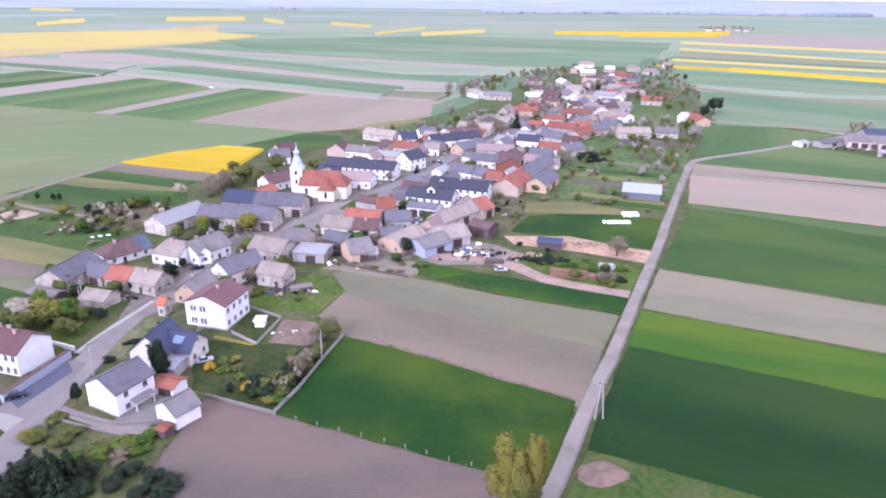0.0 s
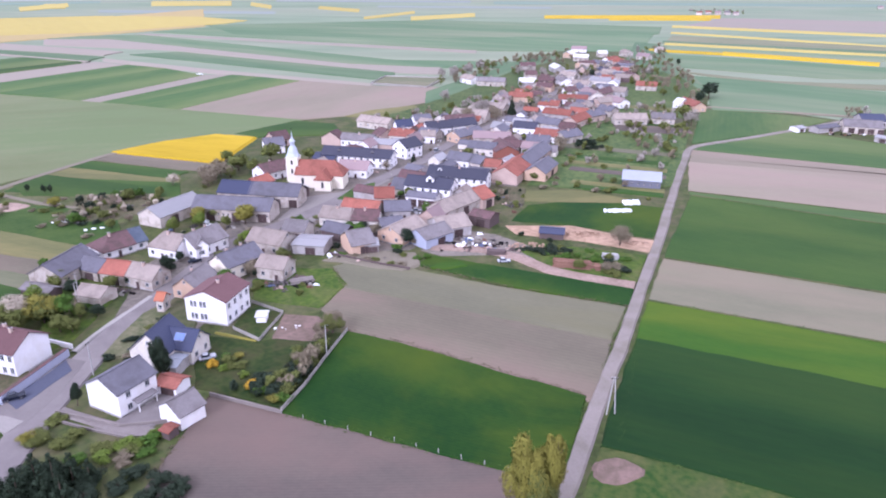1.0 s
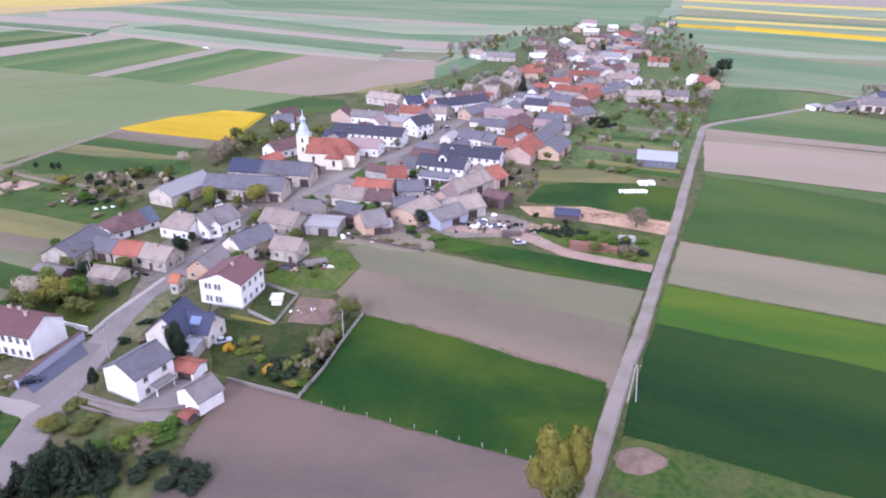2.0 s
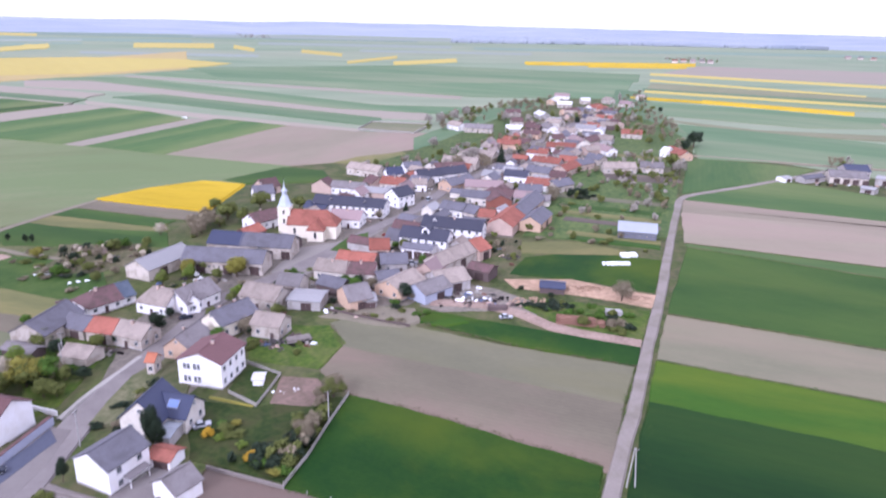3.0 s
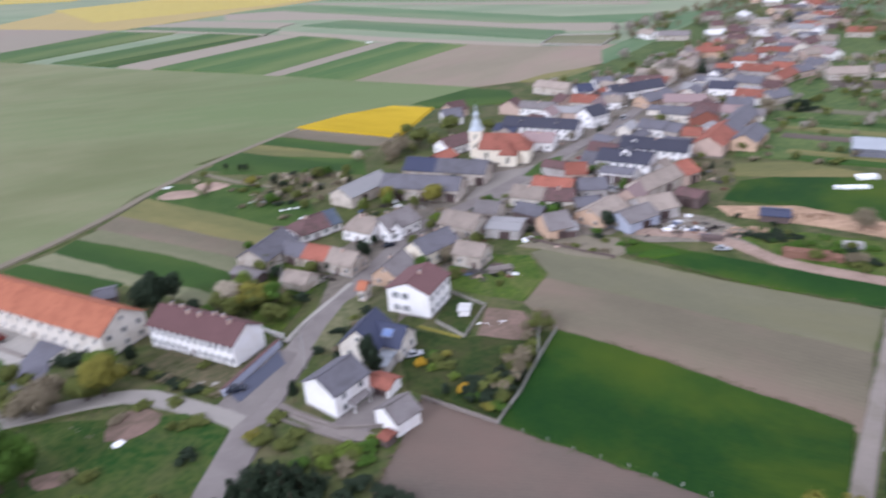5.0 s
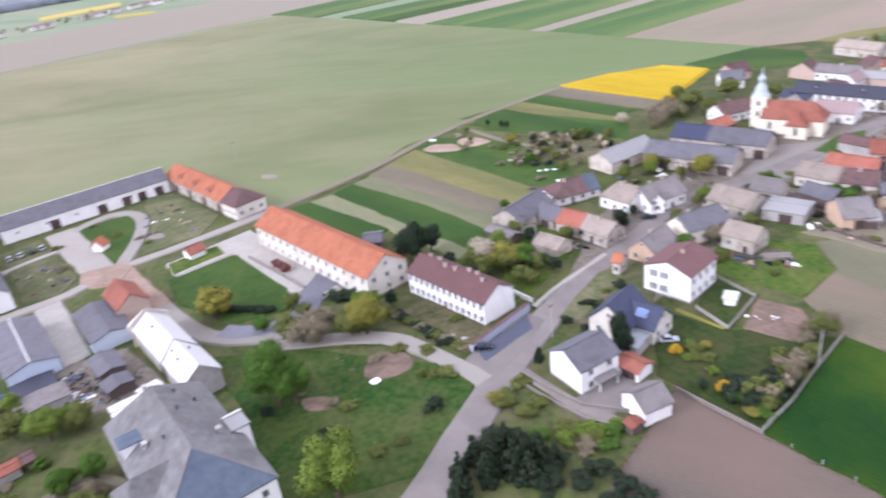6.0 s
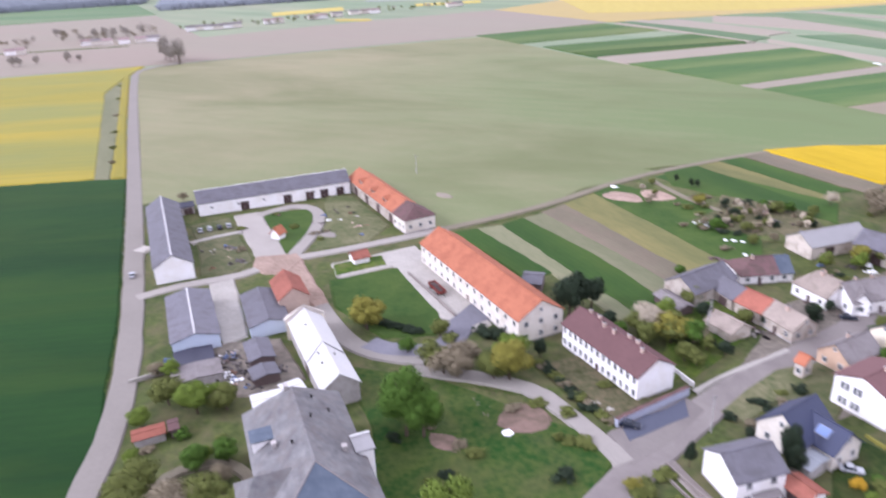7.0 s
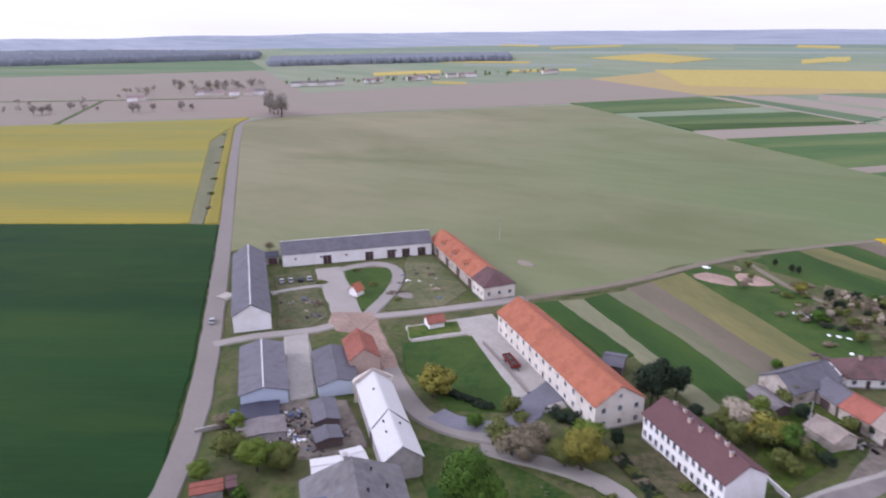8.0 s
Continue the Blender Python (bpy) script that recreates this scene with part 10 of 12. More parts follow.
tree(-785.1, 350.8, 24, 'grey', 0.7)
tree(-772.0, 350.3, 24, 'grey', 0.7)
tree(-788.2, 347.4, 22, 'grey', 0.7)
tree(-967.0, 132.6, 14, 'grey', 0.7)
tree(-966.3, 141.1, 12, 'grey', 0.7)
tree(-966.6, 148.7, 14, 'grey', 0.7)
tree(-994.7, 175.3, 12, 'grey', 0.7)
tree(-916.9, 228.0, 14, 'grey', 0.7)
tree(-918.3, 234.6, 12, 'grey', 0.7)
tree(-911.7, 250.1, 12, 'grey', 0.7)
tree(-894.3, 277.7, 14, 'grey', 0.7)
tree(-891.8, 288.8, 10, 'grey', 0.7)
tree(-1250.5, 374.3, 16, 'grey', 0.7)
tree(-1220.9, 374.6, 16, 'grey', 0.7)
tree(-1155.7, 398.6, 18, 'grey', 0.7)
tree(-1146.0, 408.7, 18, 'grey', 0.7)
tree(-1136.3, 418.7, 18, 'grey', 0.7)
tree(-1143.5, 439.7, 16, 'grey', 0.7)
tree(-1158.2, 468.9, 16, 'grey', 0.7)
house('house', 'distant pale house of the next village', -1075.7, 351.9, -1070.3, 364.0, 11, 5.5, 8, 'plaster_white', 'roof_pink', rows=0, chimneys=0)
house('house', 'distant pale house of the next village', -1065.6, 362.4, -1060.2, 374.5, 11, 5.5, 8, 'plaster_cream', 'roof_grey', rows=0, chimneys=0)
house('house', 'distant pale house of the next village', -1056.1, 372.3, -1050.6, 384.3, 11, 5.5, 8, 'plaster_cream', 'roof_pink', rows=0, chimneys=0)
house('house', 'distant pale house of the next village', -1040.1, 388.8, -1034.7, 400.9, 11, 5.5, 8, 'plaster_white', 'roof_pink', rows=0, chimneys=0)
house('house', 'distant pale house of the next village', -1033.3, 408.8, -1027.8, 421.0, 11, 5.5, 8, 'plaster_cream', 'roof_pink', rows=0, chimneys=0)
house('house', 'distant pale house of the next village', -1034.7, 420.3, -1029.2, 432.7, 11, 5.5, 8, 'plaster_white', 'roof_grey', rows=0, chimneys=0)
house('house', 'distant pale house of the next village', -1028.8, 426.5, -1023.2, 438.8, 11, 5.5, 8, 'plaster_white', 'roof_grey', rows=0, chimneys=0)
house('house', 'distant pale house of the next village', -1054.0, 254.8, -1048.9, 265.7, 11, 5.5, 8, 'plaster_white', 'roof_pink', rows=0, chimneys=0)
house('house', 'distant pale house of the next village', -1054.4, 265.6, -1049.2, 276.7, 11, 5.5, 8, 'plaster_cream', 'roof_pink', rows=0, chimneys=0)
house('house', 'distant pale house of the next village', -1122.2, 522.5, -1116.2, 536.6, 11, 5.5, 8, 'plaster_white', 'roof_grey', rows=0, chimneys=0)
house('house', 'distant pale house of the next village', -1123.2, 537.9, -1117.1, 552.3, 11, 5.5, 8, 'plaster_cream', 'roof_grey', rows=0, chimneys=0)
house('house', 'distant pale house of the next village', -1112.9, 548.1, -1106.8, 562.5, 11, 5.5, 8, 'plaster_white', 'roof_grey', rows=0, chimneys=0)
house('house', 'distant pale house of the next village', -1102.6, 558.3, -1096.6, 572.7, 11, 5.5, 8, 'plaster_cream', 'roof_grey', rows=0, chimneys=0)
house('house', 'distant pale house of the next village', -1103.5, 574.2, -1097.4, 588.7, 11, 5.5, 8, 'plaster_white', 'roof_grey', rows=0, chimneys=0)
house('house', 'distant pale house of the next village', -1104.4, 590.3, -1098.2, 605.0, 11, 5.5, 8, 'plaster_cream', 'roof_grey', rows=0, chimneys=0)
house('house', 'distant pale house of the next village', -1099.9, 647.3, -1093.6, 662.5, 11, 5.5, 8, 'plaster_white', 'roof_pink', rows=0, chimneys=0)
house('house', 'distant pale house of the next village', -1100.8, 664.6, -1094.4, 680.0, 11, 5.5, 8, 'plaster_cream', 'roof_pink', rows=0, chimneys=0)
house('house', 'distant pale house of the next village', -1092.5, 729.0, -1085.9, 745.0, 11, 5.5, 8, 'plaster_cream', 'roof_pink', rows=0, chimneys=0)
house('house', 'distant pale house of the next village', -1093.3, 747.6, -1086.7, 763.8, 11, 5.5, 8, 'plaster_white', 'roof_pink', rows=0, chimneys=0)
house('house', 'distant pale house of the next village', -1098.8, 782.3, -1092.0, 799.0, 11, 5.5, 8, 'plaster_cream', 'roof_grey', rows=0, chimneys=0)
house('house', 'distant pale house of the next village', -1100.6, 822.0, -1093.8, 839.1, 11, 5.5, 8, 'plaster_cream', 'roof_grey', rows=0, chimneys=0)
house('house', 'distant pale house of the next village', -1097.7, 846.1, -1090.7, 863.4, 11, 5.5, 8, 'plaster_cream', 'roof_pink', rows=0, chimneys=0)
house('house', 'distant pale house of the next village', -1086.1, 857.0, -1079.1, 874.3, 11, 5.5, 8, 'plaster_white', 'roof_pink', rows=0, chimneys=0)
house('house', 'distant pale house of the next village', -1042.0, 1010.1, -1034.6, 1028.6, 11, 5.5, 8, 'plaster_cream', 'roof_pink', rows=0, chimneys=0)
house('house', 'distant pale house of the next village', -1046.5, 1029.6, -1039.0, 1048.5, 11, 5.5, 8, 'plaster_cream', 'roof_grey', rows=0, chimneys=0)
far_ridge(-20, 10, 'low wooded backdrop hills along the horizon, blue with painted haze')
woods([(212.1, 2751.9), (889.0, 2851.4), (1457.8, 2785.5), (1697.5, 2740.7), (1706.5, 3257.4), (914.4, 3370.0), (309.6, 3296.6)], 15, 12, 2400, 'forest_haze', 'distant woods with blue haze painted into their colour', 4)
woods([(-2401.3, -240.8), (-2302.4, 221.6), (-2208.8, 485.1), (-2106.9, 857.1), (-2420.0, 1004.1), (-3026.9, 661.6), (-3315.9, 314.5), (-3742.6, -382.9)], 18, 10, 4200, 'forest_haze_mid', 'distant wood beyond the fields, greyed by painted haze', 5)
woods([(-1717.9, 743.6), (-1611.0, 1038.7), (-1471.5, 1304.2), (-1643.9, 1457.2), (-1824.8, 1176.4), (-1965.0, 849.8)], 16, 10, 2200, 'forest_haze_mid', 'distant wood greyed by painted haze', 6)
line_wall('forecourt_wall', [(-99.3, 134.4), (-94.1, 155.2)], 2.2, 0.9, 'plaster_blue', 'pale blue rendered forecourt wall with coping', coping='roof_brown')
line_wall('garden_wall', [(-103.3, 162.2), (-94.5, 158.6)], 1.4, 0.3, 'plaster_white', 'white garden wall beside the terrace')
line_wall('garden_wall', [(-54.7, 136.6), (-37.5, 129.2)], 1.0, 0.3, 'stone_pale', 'low pale field wall')
line_wall('garden_wall', [(-85.7, 130.8), (-78.4, 128.2), (-70.0, 125.4), (-60.9, 126.7)], 0.9, 0.35, 'stone_pale', 'low stone wall before the house')
fence([(-37.6, 129.7), (-33.9, 139.6), (-30.4, 152.7), (-26.5, 165.7)], 1.5, 3.0, 'concrete', 'concrete', 'pale concrete panel fence along the meadow', 2, True)
fence([(-37.5, 129.2), (-13.0, 118.8), (9.0, 109.0)], 1.1, 5.0, 'pole_concrete', '', 'row of pale fence posts along the meadow')
fence([(-56.9, 167.9), (-48.7, 161.2), (-45.2, 176.7), (-55.5, 183.9)], 1.2, 2.5, 'concrete', 'concrete', 'pale concrete and mesh fence round the school lawn', 2, True)
line_wall('graveyard_wall', [(-44.0, 600.0), (-32.9, 643.6), (20.0, 633.2), (3.0, 580.6), (-44.0, 600.0)], 1.5, 0.4, 'concrete', 'pale rendered wall round the graveyard')
line_wall('farm_wall', [(-189.9, 156.2), (-169.6, 149.7), (-158.7, 145.9)], 1.2, 0.4, 'stone_pale', 'pale stone wall along the yard')
line_wall('farm_wall', [(-194.6, 69.2), (-192.3, 79.7)], 1.2, 0.5, 'concrete', 'pale stone yard wall')
way('farm_path', [(-270.6, 121.5), (-269.1, 129.9), (-266.0, 139.6)], 2.4, 'concrete', 'pale concrete path in the farm court', 0.6633)
way('farm_path', [(-277.3, 104.8), (-279.1, 109.7)], 5, 'concrete', 'pale concrete apron by the lane', 0.6654)
field('garden', [(-213.8, 144.5), (-206.3, 140.4), (-201.0, 156.0), (-207.8, 159.6)], 'yard_grass', 'grass bed within a low kerb', 0.7075, 71.2)
line_wall('farm_wall', [(-215.4, 145.4), (-205.7, 139.8), (-200.5, 156.0)], 0.45, 0.7, 'concrete', 'low pale concrete kerb round a bed')
utility_pole(-30.4, 152.7, 9, twin=False, turn=30.0)
utility_pole(-102.4, 180.2, 8.5, twin=False, turn=80.0)
utility_pole(-84.2, 146.0, 9, twin=False, turn=80.0)
utility_pole(-104.5, 185.8, 9, twin=False, turn=20.0)
utility_pole(33.6, 126.8, 9.5, twin=True, turn=165, label='twin-legged pale concrete utility pole')
car(-97.0, 135.9, 27.2, 'car_dark', 'dark blue car parked at the forecourt', van=False, tall=1.45, long=4.3)
car(-257.5, 95.1, 157.8, 'car_paint', 'silver car driving along the lane', van=False, tall=1.45, long=4.3)
car(3.7, 361.3, 66.5, 'car_paint', 'white van on the village street', van=True, tall=2.1, long=5.4)
car(-61.1, 203.8, 20, 'car_dark', 'dark car beside the house', van=False, tall=1.45, long=4.3)
car(-79.8, 213.3, 30, 'car_dark', 'dark car parked at the kerb', van=False, tall=1.45, long=4.3)
car(20.9, 212.3, 0, 'car_paint', 'silver car by the yard', van=False, tall=1.45, long=4.3)
car(-7.6, 264.3, 10, 'car_paint', 'white car in the courtyard', van=False, tall=1.45, long=4.3)
bale_row(81.2, 273.4, 8, 5, '')
bale_row(72.8, 262.1, 0, 8, '')
bale_row(81.0, 271.2, 8, 5, '')
log_pile(42.7, 207.8, -14, 12, 4, 9, 'log_red', 'stack of reddish tree trunks')
log_pile(46.8, 206.3, -14, 9, 3, 8, 'log_red', 'stack of reddish tree trunks')
log_pile(56.8, 214.3, -10, 5, 3, 7, 'pole_concrete', 'stack of pale posts')
log_pile(19.3, 219.2, -10, 6, 3, 6, 'boards', 'stack of weathered timber in the yard')
log_pile(-43.0, 197.8, 20, 7, 2, 6, 'stone_pale', 'stack of grey beams behind the house')
heap('scrap_heap', 12.9, 227.7, 6, 2.4, 1.0, 'rubble', 'heap of mixed scrap and rubble in the yard', 40, 0.34)
heap('scrap_heap', 5.9, 234.7, 4, 2.4, 1.0, 'rubble', 'heap of mixed scrap and rubble in the yard', 40, 0.34)
heap('scrap_heap', -46.4, 197.8, 5, 3, 1.0, 'rubble', 'heap of mixed scrap and rubble in the yard', 40, 0.34)
heap('scrap_heap', -50.4, 195.9, 4, 2.5, 1.2, 'rubble', 'heap of mixed scrap and rubble in the yard', 40, 0.34)
heap('scrap_heap', 32.5, 271.9, 4, 3, 1.4, 'rubble', 'heap of mixed scrap and rubble in the yard', 40, 0.34)
heap('scrap_heap', -189.1, 88.0, 5, 3, 1.3, 'rubble', 'heap of mixed scrap and rubble in the yard', 40, 0.34)
heap('scrap_heap', -185.3, 90.9, 4, 4, 1.2, 'rubble', 'heap of mixed scrap and rubble in the yard', 40, 0.34)
heap('scrap_heap', -180.0, 85.5, 5, 3, 1.2, 'rubble', 'heap of mixed scrap and rubble in the yard', 40, 0.34)
heap('scrap_heap', -172.2, 89.8, 6, 2, 1.0, 'rubble', 'heap of mixed scrap and rubble in the yard', 40, 0.34)
heap('scrap_heap', -180.0, 91.4, 4, 4, 1.2, 'rubble', 'heap of mixed scrap and rubble in the yard', 40, 0.34)
heap('scrap_heap', -172.7, 96.9, 4, 3, 1.2, 'rubble', 'heap of mixed scrap and rubble in the yard', 40, 0.34)
heap('scrap_heap', -240.0, 161.3, 7, 5, 0.6, 'rubble', 'heap of mixed scrap and rubble in the yard', 40, 0.34)
heap('scrap_heap', -252.6, 164.5, 6, 4, 0.6, 'rubble', 'heap of mixed scrap and rubble in the yard', 40, 0.34)
heap('scrap_heap', -137.7, 254.6, 6, 3, 1.0, 'rubble', 'heap of garden clutter and rubble', 40, 0.4)
heap('foil_heap', -118.5, 237.2, 1.4, 0.8, 0.6, 'tarp_white', 'heap of pale foil and sacks', 8, 0.4)
heap('foil_heap', -141.2, 254.0, 4, 1, 0.6, 'tarp_white', 'heap of pale foil and sacks', 40, 0.4)
heap('foil_heap', -188.9, 271.1, 2, 1, 0.6, 'tarp_white', 'heap of pale foil and sacks', 40, 0.4)
heap('scrap_heap', -122.0, 228.2, 4, 2, 1.0, 'boards', 'heap of old boards', 40, 0.4)
heap('scrap_heap', -140.3, 283.8, 5, 3, 1.2, 'rubble', 'heap of garden clutter and rubble', 40, 0.4)
heap('foil_heap', -138.9, 278.6, 3, 1.4, 0.7, 'tarp_white', 'heap of pale foil and sacks', 40, 0.4)
heap('foil_heap', -141.3, 256.4, 4, 1.2, 0.7, 'tarp_white', 'heap of pale foil and sacks', 40, 0.4)
for foil_x, foil_y in ((-128.1, 244.9), (-125.9, 246.1), (-123.2, 247.2)):
    heap('foil_heap', foil_x, foil_y, 0.9, 0.6, 0.6, 'tarp_white', 'small heap of pale foil and sacks', 6, 0.4)
heap('scrap_heap', -130.3, 278.1, 5, 3, 1.2, 'brick_old', 'heap of old bricks', 40, 0.4)
heap('scrap_heap', -123.7, 271.3, 5, 2, 1.2, 'rubble', 'heap of garden clutter and rubble', 40, 0.4)
heap('scrap_heap', -92.8, 224.5, 3, 2, 1.0, 'rubble', 'heap of garden clutter and rubble', 40, 0.4)
heap('sand_heap', 31.9, 225.4, 8, 4, 1.4, 'sand', 'loose heap of orange sand', 40, 0.4)
heap('sand_heap', 52.8, 237.0, 10, 3, 1.2, 'sand', 'loose heap of orange sand', 40, 0.4)
heap('sand_heap', 68.4, 228.0, 6, 2, 0.8, 'sand', 'loose heap of orange sand', 40, 0.4)
heap('scrap_heap', -255.1, 128.8, 4, 2, 0.8, 'rubble', 'heap of garden clutter and rubble', 40, 0.4)
heap('scrap_heap', -241.6, 125.4, 4, 2, 0.8, 'rubble', 'heap of garden clutter and rubble', 40, 0.4)
heap('foil_heap', -114.7, 117.1, 1.4, 1, 0.6, 'tarp_white', 'heap of pale foil and sacks', 40, 0.4)
heap('scrap_heap', -105.0, 138.2, 4, 2, 0.6, 'concrete', 'heap of pale slabs', 40, 0.4)
heap('soil_heap', -124.4, 120.7, 7, 4, 0.3, 'soil_pink', 'low heap of reddish soil', 40, 0.4)
barn('shed', 'small white shed on the school lawn', -51.4, 172.8, -48.8, 172.8, 3.4, 1.9, 2.0, 'plaster_white', 'roof_white', category='shed', gates=0)
trailer(-174.0, 153.6, -18.9, 8.0, 'red farm trailer with boards parked in the yard')
tree(19.6, 352.7, 5.2, 'olive', 1.1)
shrub(15.0, 267.7, 1.6, 2.7, 'bare')
tree(25.1, 341.3, 5.5, 'olive', 0.9)
tree(44.2, 326.9, 5.4, 'olive', 1.0)
shrub(-67.1, 222.1, 1.6, 2.3, 'green')
shrub(24.1, 455.7, 1.4, 2.5, 'dark')
tree(147.7, 602.8, 5.9, 'olive', 1.0)
tree(21.5, 298.2, 4.8, 'bare', 0.8)
shrub(-84.7, 231.2, 2.2, 1.4, 'bare')
shrub(16.5, 263.1, 1.9, 1.6, 'dark')
tree(-28.7, 235.6, 6.0, 'green', 1.1)
tree(36.6, 391.0, 3.1, 'bare', 0.9)
tree(139.4, 573.9, 4.9, 'olive', 0.8)
shrub(-4.0, 257.5, 1.9, 2.7, 'bare')
shrub(-83.2, 239.1, 2.1, 1.6, 'olive')
tree(-55.6, 211.7, 4.3, 'olive', 0.8)
shrub(30.8, 400.5, 2.1, 2.5, 'olive')
tree(-63.9, 217.3, 4.2, 'bare', 0.9)
shrub(18.5, 442.5, 1.5, 1.9, 'dark')
shrub(46.9, 489.4, 2.3, 1.8, 'bare')
tree(54.7, 365.9, 3.6, 'dark', 0.9)
shrub(-23.4, 291.9, 1.2, 2.7, 'dark')
shrub(112.4, 497.0, 1.2, 2.3, 'bare')
shrub(-2.8, 401.2, 2.3, 2.1, 'olive')
shrub(-56.1, 242.4, 1.5, 2.3, 'dark')
shrub(18.1, 317.4, 1.9, 1.8, 'dark')
shrub(27.0, 459.8, 2.1, 2.1, 'bare')
tree(134.7, 547.0, 4.3, 'olive', 0.8)
shrub(-58.2, 239.1, 2.1, 2.0, 'bare')
tree(-21.6, 327.1, 5.3, 'bare', 0.9)
tree(-11.7, 229.0, 6.2, 'dark', 1.1)
tree(-53.2, 247.3, 4.4, 'olive', 0.8)
tree(-3.6, 262.2, 5.1, 'green', 0.8)
shrub(32.9, 399.9, 2.2, 1.7, 'dark')
tree(23.9, 348.6, 3.8, 'grey', 0.8)
tree(-71.9, 213.6, 4.8, 'olive', 0.8)
tree(-58.0, 202.1, 4.0, 'dark', 0.9)
tree(-14.0, 283.9, 3.3, 'green', 1.1)
shrub(-57.9, 201.8, 1.8, 2.1, 'bare')
tree(50.3, 396.4, 3.0, 'bare', 1.0)
tree(-42.4, 326.2, 6.1, 'green', 0.8)
tree(146.1, 649.9, 3.8, 'olive', 0.9)
tree(-27.3, 241.1, 5.0, 'dark', 0.9)
shrub(-71.6, 271.3, 1.5, 1.4, 'olive')
shrub(-28.5, 355.6, 1.7, 2.6, 'bare')
shrub(-44.4, 251.6, 1.3, 1.7, 'bare')
shrub(-71.3, 202.6, 2.2, 2.1, 'bare')
shrub(-87.1, 215.7, 1.9, 1.6, 'green')
tree(-68.3, 226.5, 4.5, 'olive', 0.8)
shrub(19.4, 293.2, 1.3, 2.7, 'bare')
shrub(80.4, 425.8, 2.2, 1.9, 'bare')
tree(39.3, 452.7, 5.2, 'olive', 1.0)
shrub(-32.0, 273.5, 1.9, 2.0, 'green')
tree(70.3, 456.4, 4.5, 'grey', 1.0)
tree(10.2, 390.6, 3.1, 'dark', 0.9)
shrub(-84.1, 231.8, 1.9, 1.9, 'bare')
tree(74.7, 488.2, 6.1, 'dark', 0.8)
tree(53.2, 386.5, 5.6, 'olive', 0.8)
tree(-11.9, 295.6, 4.3, 'bare', 0.9)
tree(-86.3, 228.3, 6.2, 'olive', 0.8)
shrub(-20.7, 288.5, 2.3, 1.6, 'green')
shrub(-19.0, 250.8, 1.3, 2.6, 'dark')
shrub(109.1, 529.9, 1.7, 2.3, 'bare')
shrub(-35.4, 226.2, 1.5, 2.4, 'dark')
shrub(-72.7, 212.5, 1.8, 2.5, 'green')
tree(-10.6, 230.5, 5.3, 'bare', 0.9)
shrub(-38.4, 256.4, 2.4, 2.7, 'bare')
tree(-10.3, 279.6, 6.2, 'olive', 0.9)
tree(-32.7, 240.8, 3.9, 'green', 0.9)
shrub(31.0, 334.2, 1.5, 1.4, 'dark')
tree(-58.9, 202.4, 6.1, 'bare', 1.0)
shrub(23.1, 283.7, 2.2, 2.3, 'green')
shrub(64.7, 458.6, 1.3, 2.1, 'bare')
shrub(-86.6, 227.9, 1.2, 2.7, 'bare')
tree(-51.8, 215.2, 5.0, 'olive', 0.9)
tree(14.4, 403.0, 3.6, 'grey', 0.9)
shrub(98.8, 499.5, 1.4, 1.8, 'olive')
tree(-65.7, 195.3, 6.3, 'green', 0.8)
shrub(1.5, 298.0, 2.4, 2.2, 'olive')
shrub(81.7, 458.3, 2.0, 2.4, 'bare')
shrub(11.4, 273.7, 2.0, 2.8, 'dark')
shrub(-8.0, 247.1, 1.4, 2.7, 'bare')
shrub(-86.0, 208.2, 2.4, 2.3, 'dark')
shrub(34.4, 342.5, 2.0, 2.6, 'bare')
shrub(-26.7, 362.8, 1.7, 1.9, 'olive')
tree(53.7, 366.2, 4.5, 'bare', 1.0)
tree(-38.7, 231.7, 3.2, 'green', 0.8)
tree(-66.2, 267.6, 5.9, 'dark', 0.9)
shrub(65.7, 413.8, 1.6, 2.1, 'olive')
shrub(-58.6, 212.6, 2.0, 2.7, 'olive')
shrub(-63.9, 220.7, 1.7, 2.4, 'bare')
tree(-78.0, 247.7, 5.2, 'olive', 0.8)
shrub(-4.8, 291.2, 1.2, 2.5, 'dark')
tree(50.4, 400.9, 3.1, 'olive', 0.8)
shrub(-16.2, 282.2, 2.0, 1.4, 'dark')
shrub(52.0, 419.4, 2.2, 2.2, 'bare')
shrub(-67.9, 244.5, 2.1, 1.6, 'bare')
tree(19.3, 283.2, 5.6, 'bare', 0.9)
shrub(-32.8, 227.7, 1.3, 1.7, 'green')
shrub(-68.7, 268.2, 1.4, 2.7, 'dark')
tree(114.3, 560.2, 3.9, 'grey', 1.0)
tree(54.0, 379.9, 3.5, 'bare', 0.8)
shrub(-14.4, 225.0, 2.1, 2.1, 'green')
tree(-77.2, 236.4, 5.8, 'bare', 0.8)
tree(17.1, 283.0, 4.7, 'olive', 1.1)
tree_belt([(-23.5, 451.3), (23.2, 488.5), (79.3, 588.0), (134.7, 686.3), (196.2, 764.5), (234.9, 765.3), (232.8, 687.2), (139.4, 558.5), (96.0, 457.0), (64.0, 448.7), (30.8, 416.5), (-3.1, 414.7)], 130, ['leaf_bare', 'leaf_olive', 'leaf_bare', 'leaf_haze'], 3.2, 8, 'far garden trees and bushes between the village houses', 41)
tree_belt([(119.5, 486.3), (183.2, 511.8), (175.1, 454.8), (116.5, 316.0), (89.6, 327.1), (62.0, 328.5), (69.3, 373.1)], 70, ['leaf_olive', 'leaf_haze', 'leaf_olive', 'leaf_bare'], 2.4, 6.0, 'far garden trees and bushes between the village houses', 42)
